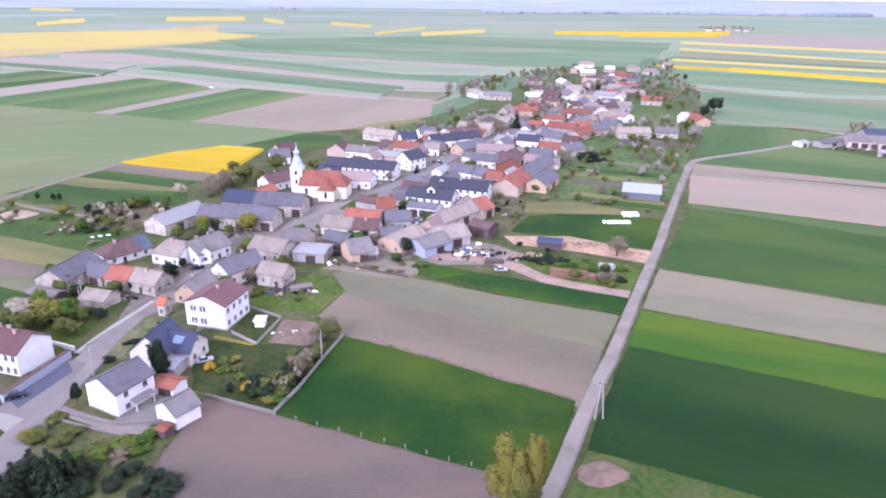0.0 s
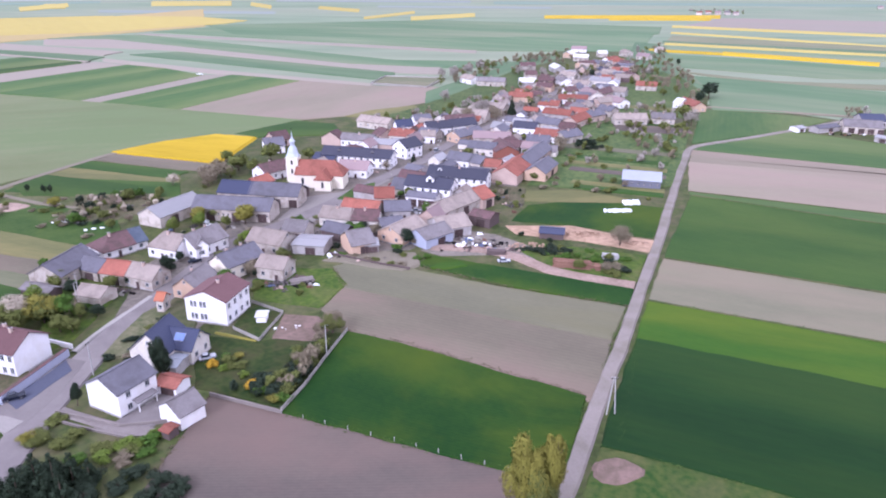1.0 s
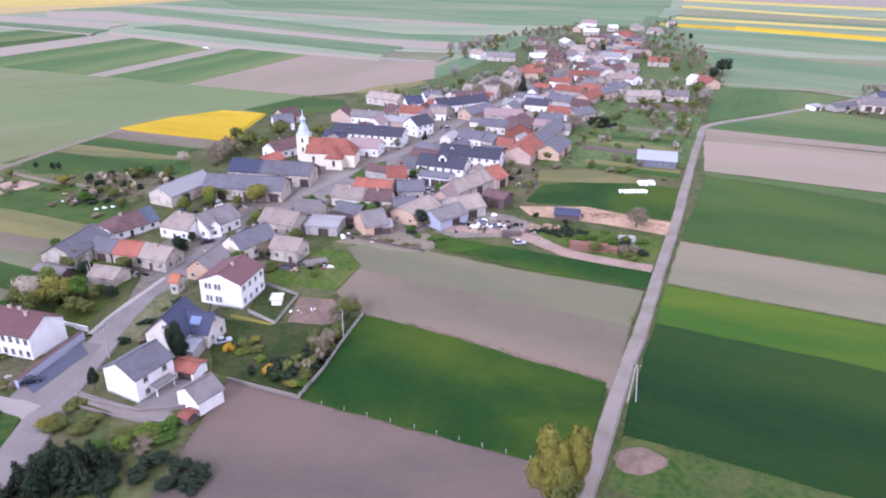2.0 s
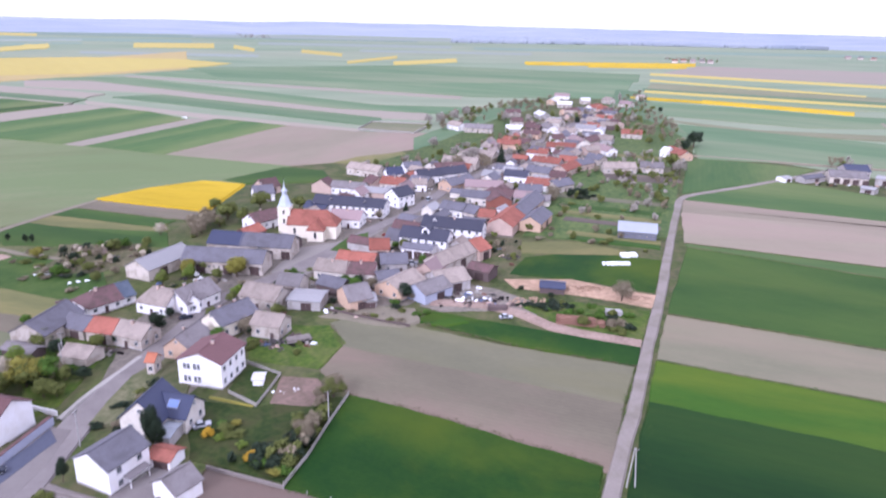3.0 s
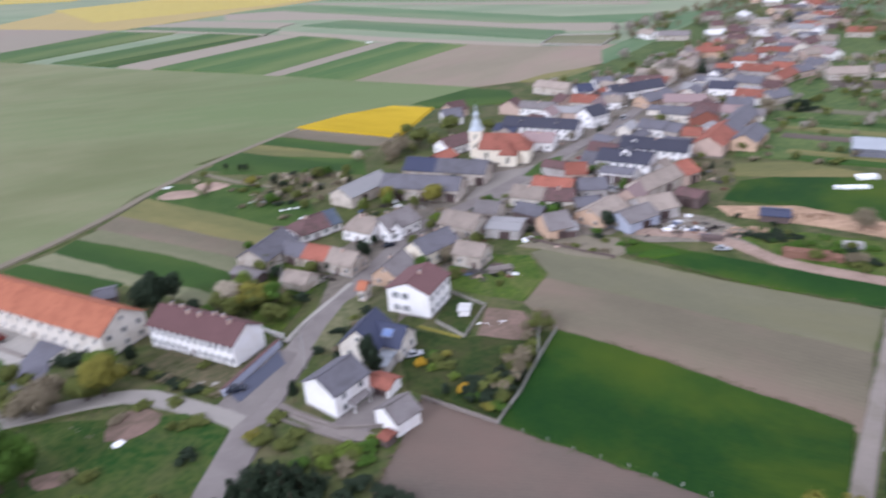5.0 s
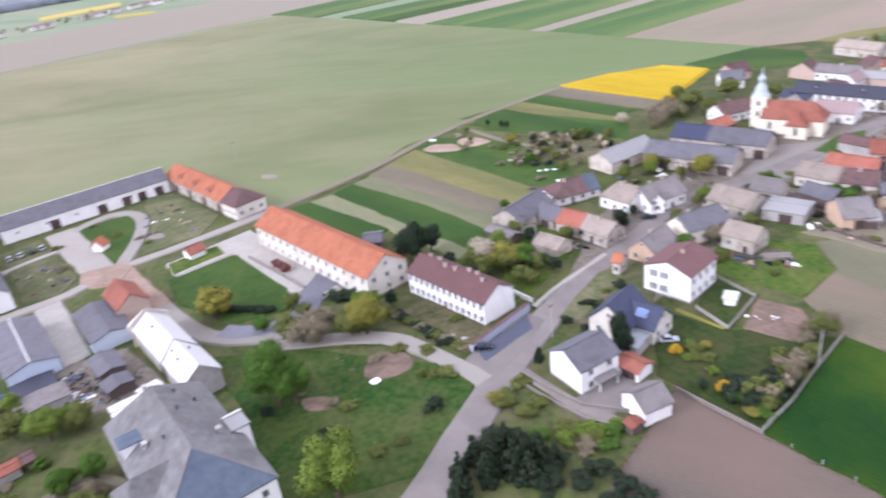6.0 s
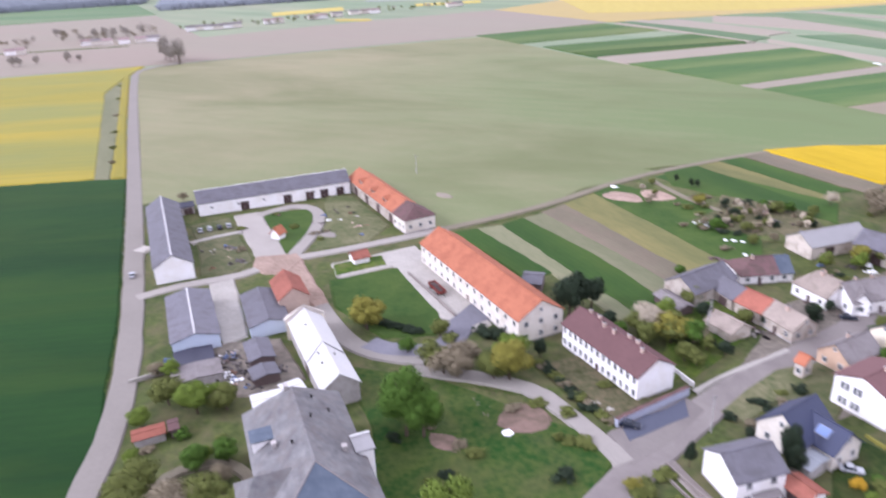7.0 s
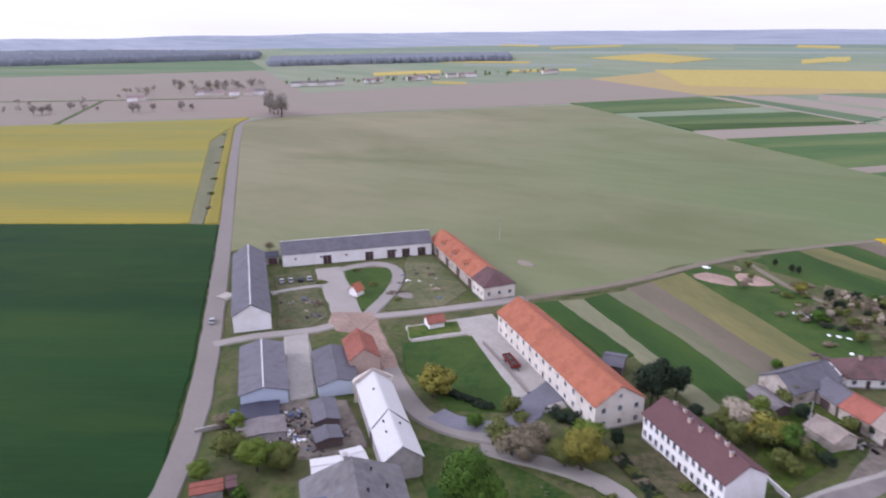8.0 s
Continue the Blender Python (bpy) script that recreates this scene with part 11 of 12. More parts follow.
tree_belt([(265.7, 883.0), (313.5, 934.7), (264.7, 741.2), (227.1, 557.5), (187.4, 484.7), (159.8, 507.6), (172.1, 587.3)], 50, ['leaf_bare', 'leaf_bare', 'leaf_olive'], 4.0, 9, 'far garden trees and bushes between the village houses', 43)
tree_belt([(10.0, 582.5), (24.4, 662.0), (66.7, 728.5), (111.9, 788.4), (137.7, 789.1), (89.6, 685.9), (49.1, 619.7)], 34, ['leaf_bare', 'leaf_bare', 'leaf_olive'], 4.8, 10, 'far garden trees and bushes between the village houses', 44)
tree(-108.1, 189.9, 5.7, 'dark', 0.8)
shrub(-109.9, 184.7, 1.8, 1.6, 'olive')
tree(-114.7, 195.4, 6.4, 'olive', 1.0)
tree(-106.1, 173.3, 5.3, 'dark', 1.0)
shrub(-108.6, 176.5, 1.2, 1.7, 'olive')
shrub(-109.8, 177.0, 2.4, 2.4, 'bare')
tree(-106.3, 180.2, 4.9, 'bare', 0.8)
shrub(-108.6, 180.3, 1.6, 2.2, 'dark')
tree(-126.2, 210.8, 3.8, 'green', 0.9)
tree(-100.5, 175.7, 4.2, 'green', 1.0)
tree(-102.4, 176.2, 6.0, 'bare', 1.0)
tree(-104.2, 174.6, 4.9, 'dark', 0.8)
tree(-98.7, 193.0, 5.5, 'olive', 0.9)
shrub(-105.4, 193.8, 1.4, 1.9, 'green')
shrub(-107.8, 193.3, 1.2, 1.9, 'olive')
shrub(-101.0, 196.7, 1.9, 1.9, 'green')
tree(-109.0, 193.6, 3.8, 'green', 0.9)
shrub(-101.7, 181.6, 1.9, 1.9, 'green')
tree(-99.3, 175.7, 4.0, 'dark', 0.9)
tree(-101.1, 166.8, 6.3, 'olive', 0.9)
tree(-99.6, 174.8, 5.2, 'olive', 0.8)
tree(-111.8, 179.0, 6.1, 'olive', 1.1)
shrub(33.7, 220.5, 2.4, 2.4, 'dark')
shrub(35.7, 218.5, 2.4, 2.4, 'dark')
shrub(38.4, 220.2, 2.4, 2.4, 'dark')
shrub(40.0, 217.3, 2.4, 2.4, 'dark')
shrub(38.4, 224.0, 2.4, 2.4, 'dark')
shrub(43.1, 219.9, 2.4, 2.4, 'dark')
shrub(55.7, 211.2, 2.4, 2.4, 'dark')
shrub(31.1, 222.8, 2.1, 1.8, 'dark')
shrub(46.2, 215.0, 1.5, 2.8, 'green')
shrub(35.4, 218.3, 1.9, 1.9, 'green')
shrub(42.9, 214.7, 2.3, 1.5, 'green')
shrub(52.3, 206.2, 2.2, 2.0, 'dark')
tree(39.2, 228.9, 2.5, 'dark', 0.9)
shrub(40.3, 214.8, 2.1, 2.6, 'olive')
shrub(35.2, 221.0, 1.8, 2.3, 'dark')
shrub(51.9, 208.0, 1.6, 2.1, 'green')
shrub(27.7, 222.0, 2.3, 1.4, 'dark')
shrub(61.5, 212.2, 2.1, 2.6, 'green')
shrub(30.4, 237.3, 1.2, 2.1, 'dark')
shrub(58.3, 202.8, 2.4, 2.6, 'dark')
barn('shed', 'small red-roofed lean-to against the outbuilding', -59.7, 122.7, -57.9, 121.7, 2.6, 1.9, 2.2, 'boards', 'roof_red', category='shed', gates=0)
shrub(-40.3, 137.2, 2.6, 3.6, 'dark')
shrub(-37.9, 139.6, 2.8, 4.2, 'olive')
shrub(-36.6, 143.3, 2.8, 4.4, 'dark')
shrub(-35.5, 146.7, 2.8, 4.6, 'olive')
shrub(-34.2, 149.9, 2.8, 5, 'bare')
shrub(-33.4, 153.3, 2.4, 4.4, 'olive')
shrub(-37.9, 134.4, 2.2, 3, 'green')
shrub(-36.3, 139.6, 2.4, 3.6, 'dark')
shrub(-43.7, 142.1, 2.2, 3.2, 'dark')
shrub(-44.4, 137.2, 1.8, 2.6, 'dark')
shrub(-52.7, 148.7, 1.6, 1.8, 'olive')
shrub(-55.2, 152.9, 1.4, 1.4, 'green')
shrub(-50.6, 148.7, 1.8, 1.6, 'olive')
shrub(-32.5, 157.1, 2.2, 4, 'olive')
shrub(-64.7, 116.6, 2.2, 2.2, 'olive')
shrub(-70.6, 118.5, 2.6, 2, 'olive')
shrub(-61.9, 116.6, 2.2, 2.2, 'green')
shrub(-61.7, 122.3, 2, 1.8, 'fresh')
shrub(-51.7, 106.2, 2.6, 2.8, 'dark')
shrub(-56.5, 107.9, 2.6, 3, 'dark')
shrub(-61.4, 109.6, 2.6, 3, 'dark')
heap('foil_heap', -44.7, 167.5, 2.0, 1.0, 0.3, 'tarp_white', 'pale foil sheets lying on the bed', 3, 0.3)
heap('foil_heap', -39.5, 168.8, 1.6, 1.0, 0.3, 'tarp_white', 'pale foil sheets lying on the bed', 3, 0.3)
heap('foil_heap', -190.3, 87.4, 2.6, 1.6, 0.9, 'tarp_white', 'loose white sacks in the workshop yard', 12, 0.35)
heap('scrap_heap', -184.9, 88.4, 2.6, 1.6, 0.9, 'soot', 'dark scrap metal in the workshop yard', 12, 0.35)
heap('scrap_heap', -187.1, 93.0, 2.6, 1.6, 0.9, 'tarp_blue', 'bluish scrap sheets in the workshop yard', 12, 0.35)
heap('foil_heap', -179.8, 87.6, 2.6, 1.6, 0.9, 'tarp_white', 'loose white sacks in the workshop yard', 12, 0.35)
heap('scrap_heap', -195.2, 91.5, 2.6, 1.6, 0.9, 'soot', 'dark scrap metal in the workshop yard', 12, 0.35)
heap('scrap_heap', -176.6, 91.0, 2.6, 1.6, 0.9, 'soot', 'dark scrap metal in the workshop yard', 12, 0.35)
tree_belt([(-1182.9, 263.8), (-1225.3, 385.0), (-1196.1, 509.1), (-1039.8, 452.2), (-1062.3, 342.7), (-1091.4, 244.0)], 40, ['leaf_haze', 'leaf_haze', 'leaf_bare'], 7.2, 17, 'far garden trees and bushes between the village houses', 61)
tree_belt([(-1174.9, 530.6), (-1168.7, 657.9), (-1148.1, 898.9), (-1104.7, 1103.9), (-1032.1, 1031.1), (-1065.6, 834.3), (-1077.9, 628.5), (-1094.8, 504.3)], 60, ['leaf_haze', 'leaf_olive'], 4.8, 11, 'far garden trees and bushes between the village houses', 62)
tree_belt([(-1187.2, 119.3), (-1154.7, 198.4), (-1058.7, 237.0), (-937.8, 204.7), (-960.8, 131.8), (-994.7, 101.7)], 10, ['leaf_haze'], 5.6, 12, 'far garden trees and bushes between the village houses', 63)
fence([(-36.7, 219.8), (-28.2, 214.8), (-19.4, 210.0), (-10.1, 206.1)], 1.3, 3.0, 'boards', 'boards', 'old dark board fence along the field', 2, True)
shrub(-35.7, 222.0, 1.6, 1.8, 'olive')
shrub(-32.9, 219.5, 1.6, 1.8, 'green')
shrub(-28.7, 217.9, 1.6, 1.8, 'bare')
shrub(-24.3, 214.6, 1.6, 1.8, 'bare')
shrub(-21.1, 214.3, 1.6, 1.8, 'olive')
shrub(-16.2, 210.6, 1.6, 1.8, 'olive')
shrub(-12.4, 210.4, 1.6, 1.8, 'bare')
shrub(-7.7, 215.2, 1.6, 1.8, 'green')
shrub(-4.0, 216.7, 1.6, 1.8, 'green')
heap('foil_heap', 7.0, 226.1, 2.4, 1.6, 1.0, 'tarp_white', 'loose white sacks in the farm yard', 14, 0.35)
heap('scrap_heap', 10.9, 223.9, 2.4, 1.6, 1.0, 'soot', 'dark scrap metal in the farm yard', 14, 0.35)
heap('foil_heap', 16.4, 227.4, 2.4, 1.6, 1.0, 'tarp_white', 'loose white sacks in the farm yard', 14, 0.35)
heap('scrap_heap', 17.6, 222.5, 2.4, 1.6, 1.0, 'tarp_blue', 'bluish scrap sheets in the farm yard', 14, 0.35)
heap('scrap_heap', 3.9, 229.2, 2.4, 1.6, 1.0, 'soot', 'dark scrap metal in the farm yard', 14, 0.35)
heap('scrap_heap', 22.4, 228.5, 2.4, 1.6, 1.0, 'soot', 'dark scrap metal in the farm yard', 14, 0.35)
heap('scrap_heap', 25.6, 222.9, 2.4, 1.6, 1.0, 'boards', 'heap of old boards in the yard', 14, 0.35)
heap('scrap_heap', 9.6, 231.9, 2.4, 1.6, 1.0, 'tarp_blue', 'bluish scrap sheets in the farm yard', 14, 0.35)
heap('scrap_heap', -44.5, 200.8, 2.4, 1.6, 1.0, 'boards', 'heap of old boards in the yard', 14, 0.35)
heap('scrap_heap', -41.1, 196.2, 2.4, 1.6, 1.0, 'soot', 'dark scrap metal in the farm yard', 14, 0.35)
line_wall('garden_wall', [(-83.7, 127.6), (-75.5, 124.4), (-68.0, 121.9), (-61.6, 121.9)], 0.6, 0.4, 'stone_pale', 'low stone terrace wall in the verge')
shrub(-604.6, 222.0, 2.4, 2.2, 'olive')
shrub(-538.1, 195.7, 2.4, 2.2, 'bare')
shrub(-485.3, 174.9, 2.4, 2.2, 'olive')
shrub(-443.9, 158.5, 2.4, 2.2, 'olive')
shrub(-411.8, 145.7, 2.4, 2.2, 'bare')
shrub(-670.1, 248.4, 2.4, 2.2, 'olive')
field('meadow', [(-40.4, 280.4), (-33.9, 297.6), (-25.9, 304.3), (-26.7, 293.3), (-34.5, 277.9)], 'lawn', 'green grass before the church', 0.7096, 69.3)
barn('shed', 'small brown shed by the low shed', -168.0, 67.8, -167.5, 69.3, 3.6, 2.2, 2.6, 'boards', 'roof_brown', category='shed', gates=0)
way('garden_path', [(-151.6, 57.4), (-154.9, 60.7), (-153.5, 67.1), (-149.7, 71.6), (-143.6, 72.5), (-138.2, 70.6)], 2.2, 'track_dirt', 'curved earthen garden path', 0.6717)
field('verge', [(-85.6, 153.5), (-85.1, 165.0), (-83.6, 177.2), (-80.6, 182.6), (-76.6, 180.3), (-78.0, 169.9), (-80.3, 153.9)], 'court_grass', 'worn grass verge beside the street', 0.5338, -98.2)
field('garden', [(-124.8, 144.3), (-119.9, 155.0), (-98.7, 146.8), (-101.1, 136.3)], 'rough_ground', 'dull garden ground behind a hedge', 0.5559, 161.3)
shrub(-127.2, 142.7, 1.7, 1.8, 'olive')
shrub(-124.9, 142.0, 1.7, 1.8, 'bare')
shrub(-122.7, 141.3, 1.7, 1.8, 'dark')
shrub(-120.5, 140.6, 1.7, 1.8, 'olive')
shrub(-118.3, 139.9, 1.7, 1.8, 'olive')
shrub(-116.2, 139.3, 1.7, 1.8, 'bare')
shrub(-114.2, 138.7, 1.7, 1.8, 'dark')
shrub(-112.1, 138.0, 1.7, 1.8, 'olive')
shrub(-110.1, 137.4, 1.7, 1.8, 'olive')
shrub(-108.2, 136.8, 1.7, 1.8, 'bare')
shrub(-106.3, 136.2, 1.7, 1.8, 'dark')
shrub(-104.4, 135.6, 1.7, 1.8, 'olive')
shrub(-102.6, 135.1, 1.7, 1.8, 'olive')
shrub(-100.8, 134.5, 1.7, 1.8, 'bare')
house('house', 'distant pale house among the fields', 647.3, 1670.4, 658.9, 1667.6, 11, 5, 8, 'plaster_cream', 'roof_red', rows=0, chimneys=0)
house('house', 'distant pale house among the fields', 681.1, 1701.4, 692.9, 1698.4, 11, 5, 8, 'plaster_beige', 'roof_red', rows=0, chimneys=0)
house('house', 'distant pale house among the fields', 694.7, 1678.8, 706.3, 1676.0, 11, 5, 8, 'plaster_beige', 'roof_pink', rows=0, chimneys=0)
house('house', 'distant pale house among the fields', 719.4, 1683.2, 731.1, 1680.3, 11, 5, 8, 'plaster_beige', 'roof_grey', rows=0, chimneys=0)
house('house', 'distant pale house among the fields', 729.4, 1660.5, 740.9, 1657.7, 11, 5, 8, 'plaster_beige', 'roof_pink', rows=0, chimneys=0)
house('house', 'distant pale house among the fields', 1308.3, 2031.1, 1321.9, 2027.2, 11, 5, 8, 'plaster_beige', 'roof_pink', rows=0, chimneys=0)
house('house', 'distant pale house among the fields', 1328.2, 2001.5, 1341.6, 1997.7, 11, 5, 8, 'plaster_beige', 'roof_grey', rows=0, chimneys=0)
house('house', 'distant pale house among the fields', 1347.6, 1972.7, 1360.9, 1968.9, 11, 5, 8, 'plaster_beige', 'roof_red', rows=0, chimneys=0)
tree_belt([(635.1, 1691.7), (778.7, 1691.2), (855.0, 1854.5), (697.1, 1853.6)], 30, ['leaf_haze', 'leaf_olive'], 4.8, 10, 'far garden trees and bushes between the village houses', 71)
tree_belt([(-580.9, 2717.1), (-456.7, 2700.5), (-522.2, 3106.7), (-665.1, 3126.3)], 24, ['leaf_haze'], 6.4, 14, 'far garden trees and bushes between the village houses', 72)
tree_belt([(268.2, 439.0), (294.8, 431.0), (303.1, 410.3), (323.6, 437.4), (307.3, 461.0), (289.2, 465.5)], 9, ['leaf_haze', 'leaf_olive', 'leaf_bare'], 4.0, 9, 'far garden trees and bushes between the village houses', 73)
utility_pole(-270.1, 232.3, 9, turn=20)
field('bare_spot', [(-233.1, 217.9), (-233.0, 218.5), (-234.6, 219.2), (-236.4, 219.7), (-238.0, 219.7), (-239.9, 219.2), (-241.4, 218.5), (-241.1, 217.9), (-240.2, 217.3), (-239.6, 216.6), (-238.2, 216.1), (-236.2, 216.1), (-234.9, 216.6), (-234.1, 217.3)], 'soil_far', 'pale bare spot in the young grain', 0.778, 0)
fence([(-339.0, 124.2), (-316.6, 115.5), (-297.5, 107.5), (-280.4, 100.9)], 0.9, 9, 'pole_concrete', '', 'row of pale marker posts along the lane')
heap('yard_heap', -24.5, 233.9, 1.9, 1.0, 0.7, 'tarp_white', 'pale sacks lying in a yard', 11, 0.35, turn=145)
heap('yard_heap', -10.0, 229.8, 1.0, 0.8, 1.3, 'tarp_blue', 'bluish tarpaulin over a yard heap', 6, 0.35, turn=39)
heap('yard_heap', 82.9, 429.7, 1.3, 0.7, 1.1, 'tarp_blue', 'bluish tarpaulin over a yard heap', 14, 0.35, turn=105)
heap('yard_heap', -19.0, 301.2, 1.3, 0.9, 1.2, 'machine_red', 'rusty farm tools in a yard', 13, 0.35, turn=95)
heap('yard_heap', 43.7, 327.1, 1.5, 0.9, 0.8, 'brick_old', 'heap of old bricks in a yard', 7, 0.35, turn=80)
heap('yard_heap', 48.9, 403.9, 2.3, 1.6, 0.9, 'machine_red', 'rusty farm tools in a yard', 14, 0.35, turn=34)
heap('yard_heap', 26.3, 344.1, 2.1, 0.9, 0.8, 'tarp_blue', 'bluish tarpaulin over a yard heap', 14, 0.35, turn=47)
heap('yard_heap', 55.7, 388.4, 1.5, 1.3, 0.6, 'boards', 'heap of old boards in a yard', 13, 0.35, turn=108)
heap('yard_heap', 51.7, 372.2, 1.5, 1.3, 0.6, 'tarp_blue', 'bluish tarpaulin over a yard heap', 13, 0.35, turn=146)
heap('yard_heap', 82.7, 466.3, 1.6, 1.0, 1.0, 'rubble', 'heap of rubble in a yard', 11, 0.35, turn=108)
heap('yard_heap', -36.8, 266.6, 1.8, 1.1, 0.7, 'brick_old', 'heap of old bricks in a yard', 15, 0.35, turn=121)
heap('yard_heap', -21.2, 288.8, 2.0, 0.9, 0.9, 'timber', 'heap of split firewood in a yard', 12, 0.35, turn=46)
heap('yard_heap', 51.8, 373.9, 1.3, 0.8, 0.6, 'brick_old', 'heap of old bricks in a yard', 9, 0.35, turn=157)
heap('yard_heap', 16.5, 324.3, 1.6, 0.7, 0.9, 'timber', 'heap of split firewood in a yard', 7, 0.35, turn=70)
heap('yard_heap', 37.6, 442.3, 2.0, 1.4, 1.1, 'timber', 'heap of split firewood in a yard', 11, 0.35, turn=132)
heap('yard_heap', -13.3, 228.0, 1.7, 1.4, 1.4, 'soot', 'dark scrap metal in a yard', 12, 0.35, turn=97)
heap('yard_heap', 10.7, 420.8, 1.6, 1.4, 1.0, 'rubble', 'heap of rubble in a yard', 14, 0.35, turn=175)
heap('yard_heap', -36.5, 262.6, 1.6, 1.3, 0.7, 'tarp_blue', 'bluish tarpaulin over a yard heap', 14, 0.35, turn=101)
heap('yard_heap', -51.3, 230.5, 1.3, 0.8, 1.4, 'tarp_blue', 'bluish tarpaulin over a yard heap', 7, 0.35, turn=30)
heap('yard_heap', 63.7, 415.0, 2.1, 1.6, 1.1, 'brick_old', 'heap of old bricks in a yard', 7, 0.35, turn=73)
heap('yard_heap', 55.6, 381.5, 1.5, 0.7, 1.0, 'machine_red', 'rusty farm tools in a yard', 8, 0.35, turn=51)
heap('yard_heap', -24.6, 289.3, 2.1, 1.1, 0.9, 'timber', 'heap of split firewood in a yard', 14, 0.35, turn=71)
heap('yard_heap', 18.2, 322.1, 1.5, 1.4, 0.8, 'machine_red', 'rusty farm tools in a yard', 8, 0.35, turn=164)
heap('yard_heap', -17.4, 361.9, 1.2, 0.9, 0.8, 'soot', 'dark scrap metal in a yard', 15, 0.35, turn=151)
heap('yard_heap', -74.3, 196.7, 1.3, 0.8, 0.9, 'tarp_blue', 'bluish tarpaulin over a yard heap', 14, 0.35, turn=75)
heap('yard_heap', 83.2, 458.5, 1.6, 1.3, 1.0, 'rubble', 'heap of rubble in a yard', 10, 0.35, turn=116)
heap('yard_heap', 62.9, 417.2, 2.2, 1.3, 1.4, 'rubble', 'heap of rubble in a yard', 12, 0.35, turn=163)
heap('yard_heap', -58.7, 211.4, 1.3, 1.5, 1.0, 'tarp_white', 'pale sacks lying in a yard', 10, 0.35, turn=34)
heap('yard_heap', 21.3, 288.0, 1.5, 1.0, 1.2, 'tarp_blue', 'bluish tarpaulin over a yard heap', 14, 0.35, turn=137)
heap('yard_heap', 52.3, 390.3, 2.0, 1.2, 1.2, 'rubble', 'heap of rubble in a yard', 13, 0.35, turn=82)
heap('yard_heap', 31.2, 304.0, 1.3, 1.3, 1.3, 'machine_red', 'rusty farm tools in a yard', 14, 0.35, turn=142)
heap('yard_heap', 59.0, 399.9, 2.3, 1.2, 1.1, 'machine_red', 'rusty farm tools in a yard', 8, 0.35, turn=109)
heap('yard_heap', 64.9, 456.9, 2.1, 1.2, 0.7, 'tarp_white', 'pale sacks lying in a yard', 8, 0.35, turn=7)
heap('yard_heap', 42.7, 461.1, 1.1, 1.3, 1.3, 'timber', 'heap of split firewood in a yard', 7, 0.35, turn=167)
heap('yard_heap', 13.9, 314.8, 1.3, 1.1, 0.6, 'soot', 'dark scrap metal in a yard', 10, 0.35, turn=5)
heap('yard_heap', 49.5, 396.7, 2.0, 0.8, 0.8, 'tarp_white', 'pale sacks lying in a yard', 14, 0.35, turn=151)
heap('yard_heap', 11.3, 418.0, 1.8, 1.0, 0.8, 'soot', 'dark scrap metal in a yard', 12, 0.35, turn=57)
heap('yard_heap', 3.6, 306.7, 1.0, 1.5, 0.7, 'boards', 'heap of old boards in a yard', 14, 0.35, turn=31)
heap('yard_heap', -2.8, 328.3, 2.2, 1.3, 1.3, 'timber', 'heap of split firewood in a yard', 14, 0.35, turn=118)
heap('yard_heap', 52.2, 384.9, 1.6, 1.0, 1.3, 'soot', 'dark scrap metal in a yard', 8, 0.35, turn=43)
heap('yard_heap', 25.1, 337.1, 1.3, 1.6, 1.0, 'tarp_white', 'pale sacks lying in a yard', 15, 0.35, turn=122)
heap('yard_heap', 2.8, 343.2, 1.5, 1.0, 1.3, 'brick_old', 'heap of old bricks in a yard', 13, 0.35, turn=136)
heap('yard_heap', -9.3, 269.7, 1.4, 1.1, 0.7, 'boards', 'heap of old boards in a yard', 9, 0.35, turn=42)
heap('yard_heap', 42.8, 326.5, 2.0, 0.8, 1.2, 'tarp_white', 'pale sacks lying in a yard', 6, 0.35, turn=80)
heap('yard_heap', 29.8, 430.4, 1.5, 1.1, 1.3, 'brick_old', 'heap of old bricks in a yard', 9, 0.35, turn=58)
heap('yard_heap', 94.7, 480.7, 2.0, 1.1, 0.7, 'brick_old', 'heap of old bricks in a yard', 6, 0.35, turn=169)
weeds([((-26.5, 166.0), (-12.2, 159.4)), ((-12.2, 159.4), (30.2, 134.0)), ((-54.7, 136.0), (-58.1, 109.9)), ((-29.8, 193.9), (-34.9, 209.9)), ((-7.8, 210.5), (20.0, 192.8)), ((20.0, 192.8), (52.8, 178.7))], 0.35, 0.3, 0.5, 'weed_brown', 'dry brown weeds along the field edges', 4)
weeds([((-37.6, 129.5), (9.0, 108.9)), ((9.0, 108.9), (18.6, 104.6)), ((30.2, 134.0), (19.2, 105.4)), ((42.6, 158.0), (34.2, 137.0)), ((51.8, 177.4), (43.0, 159.4)), ((33.0, 117.0), (49.2, 159.0)), ((59.7, 182.2), (130.0, 147.4)), ((75.4, 214.4), (150.0, 177.2)), ((29.0, 116.0), (99.5, 81.5))], 0.35, 0.28, 0.45, 'weed_green', 'uneven green weeds along the field edges', 5)
weeds([((-240.0, 86.0), (-176.0, 54.0)), ((-353.0, 130.5), (-244.0, 86.5)), ((-243.0, 93.5), (-177.0, 61.0)), ((-207.0, 199.0), (-194.0, 238.0)), ((-194.0, 238.0), (-187.0, 300.0)), ((-204.0, 196.0), (-190.5, 240.0)), ((-146.0, 117.5), (-121.0, 130.0)), ((-121.0, 130.0), (-98.0, 128.0)), ((-84.6, 100.0), (-85.0, 126.0)), ((-92.5, 100.0), (-93.5, 124.0))], 0.35, 0.28, 0.6, 'weed_green', 'uneven green weeds along the lanes', 6)
tree(175.4, 591.2, 9, 'olive', 0.5)
tree(152.4, 633.9, 10, 'dark', 0.5)
tree(70.4, 365.5, 9, 'bare', 0.95)
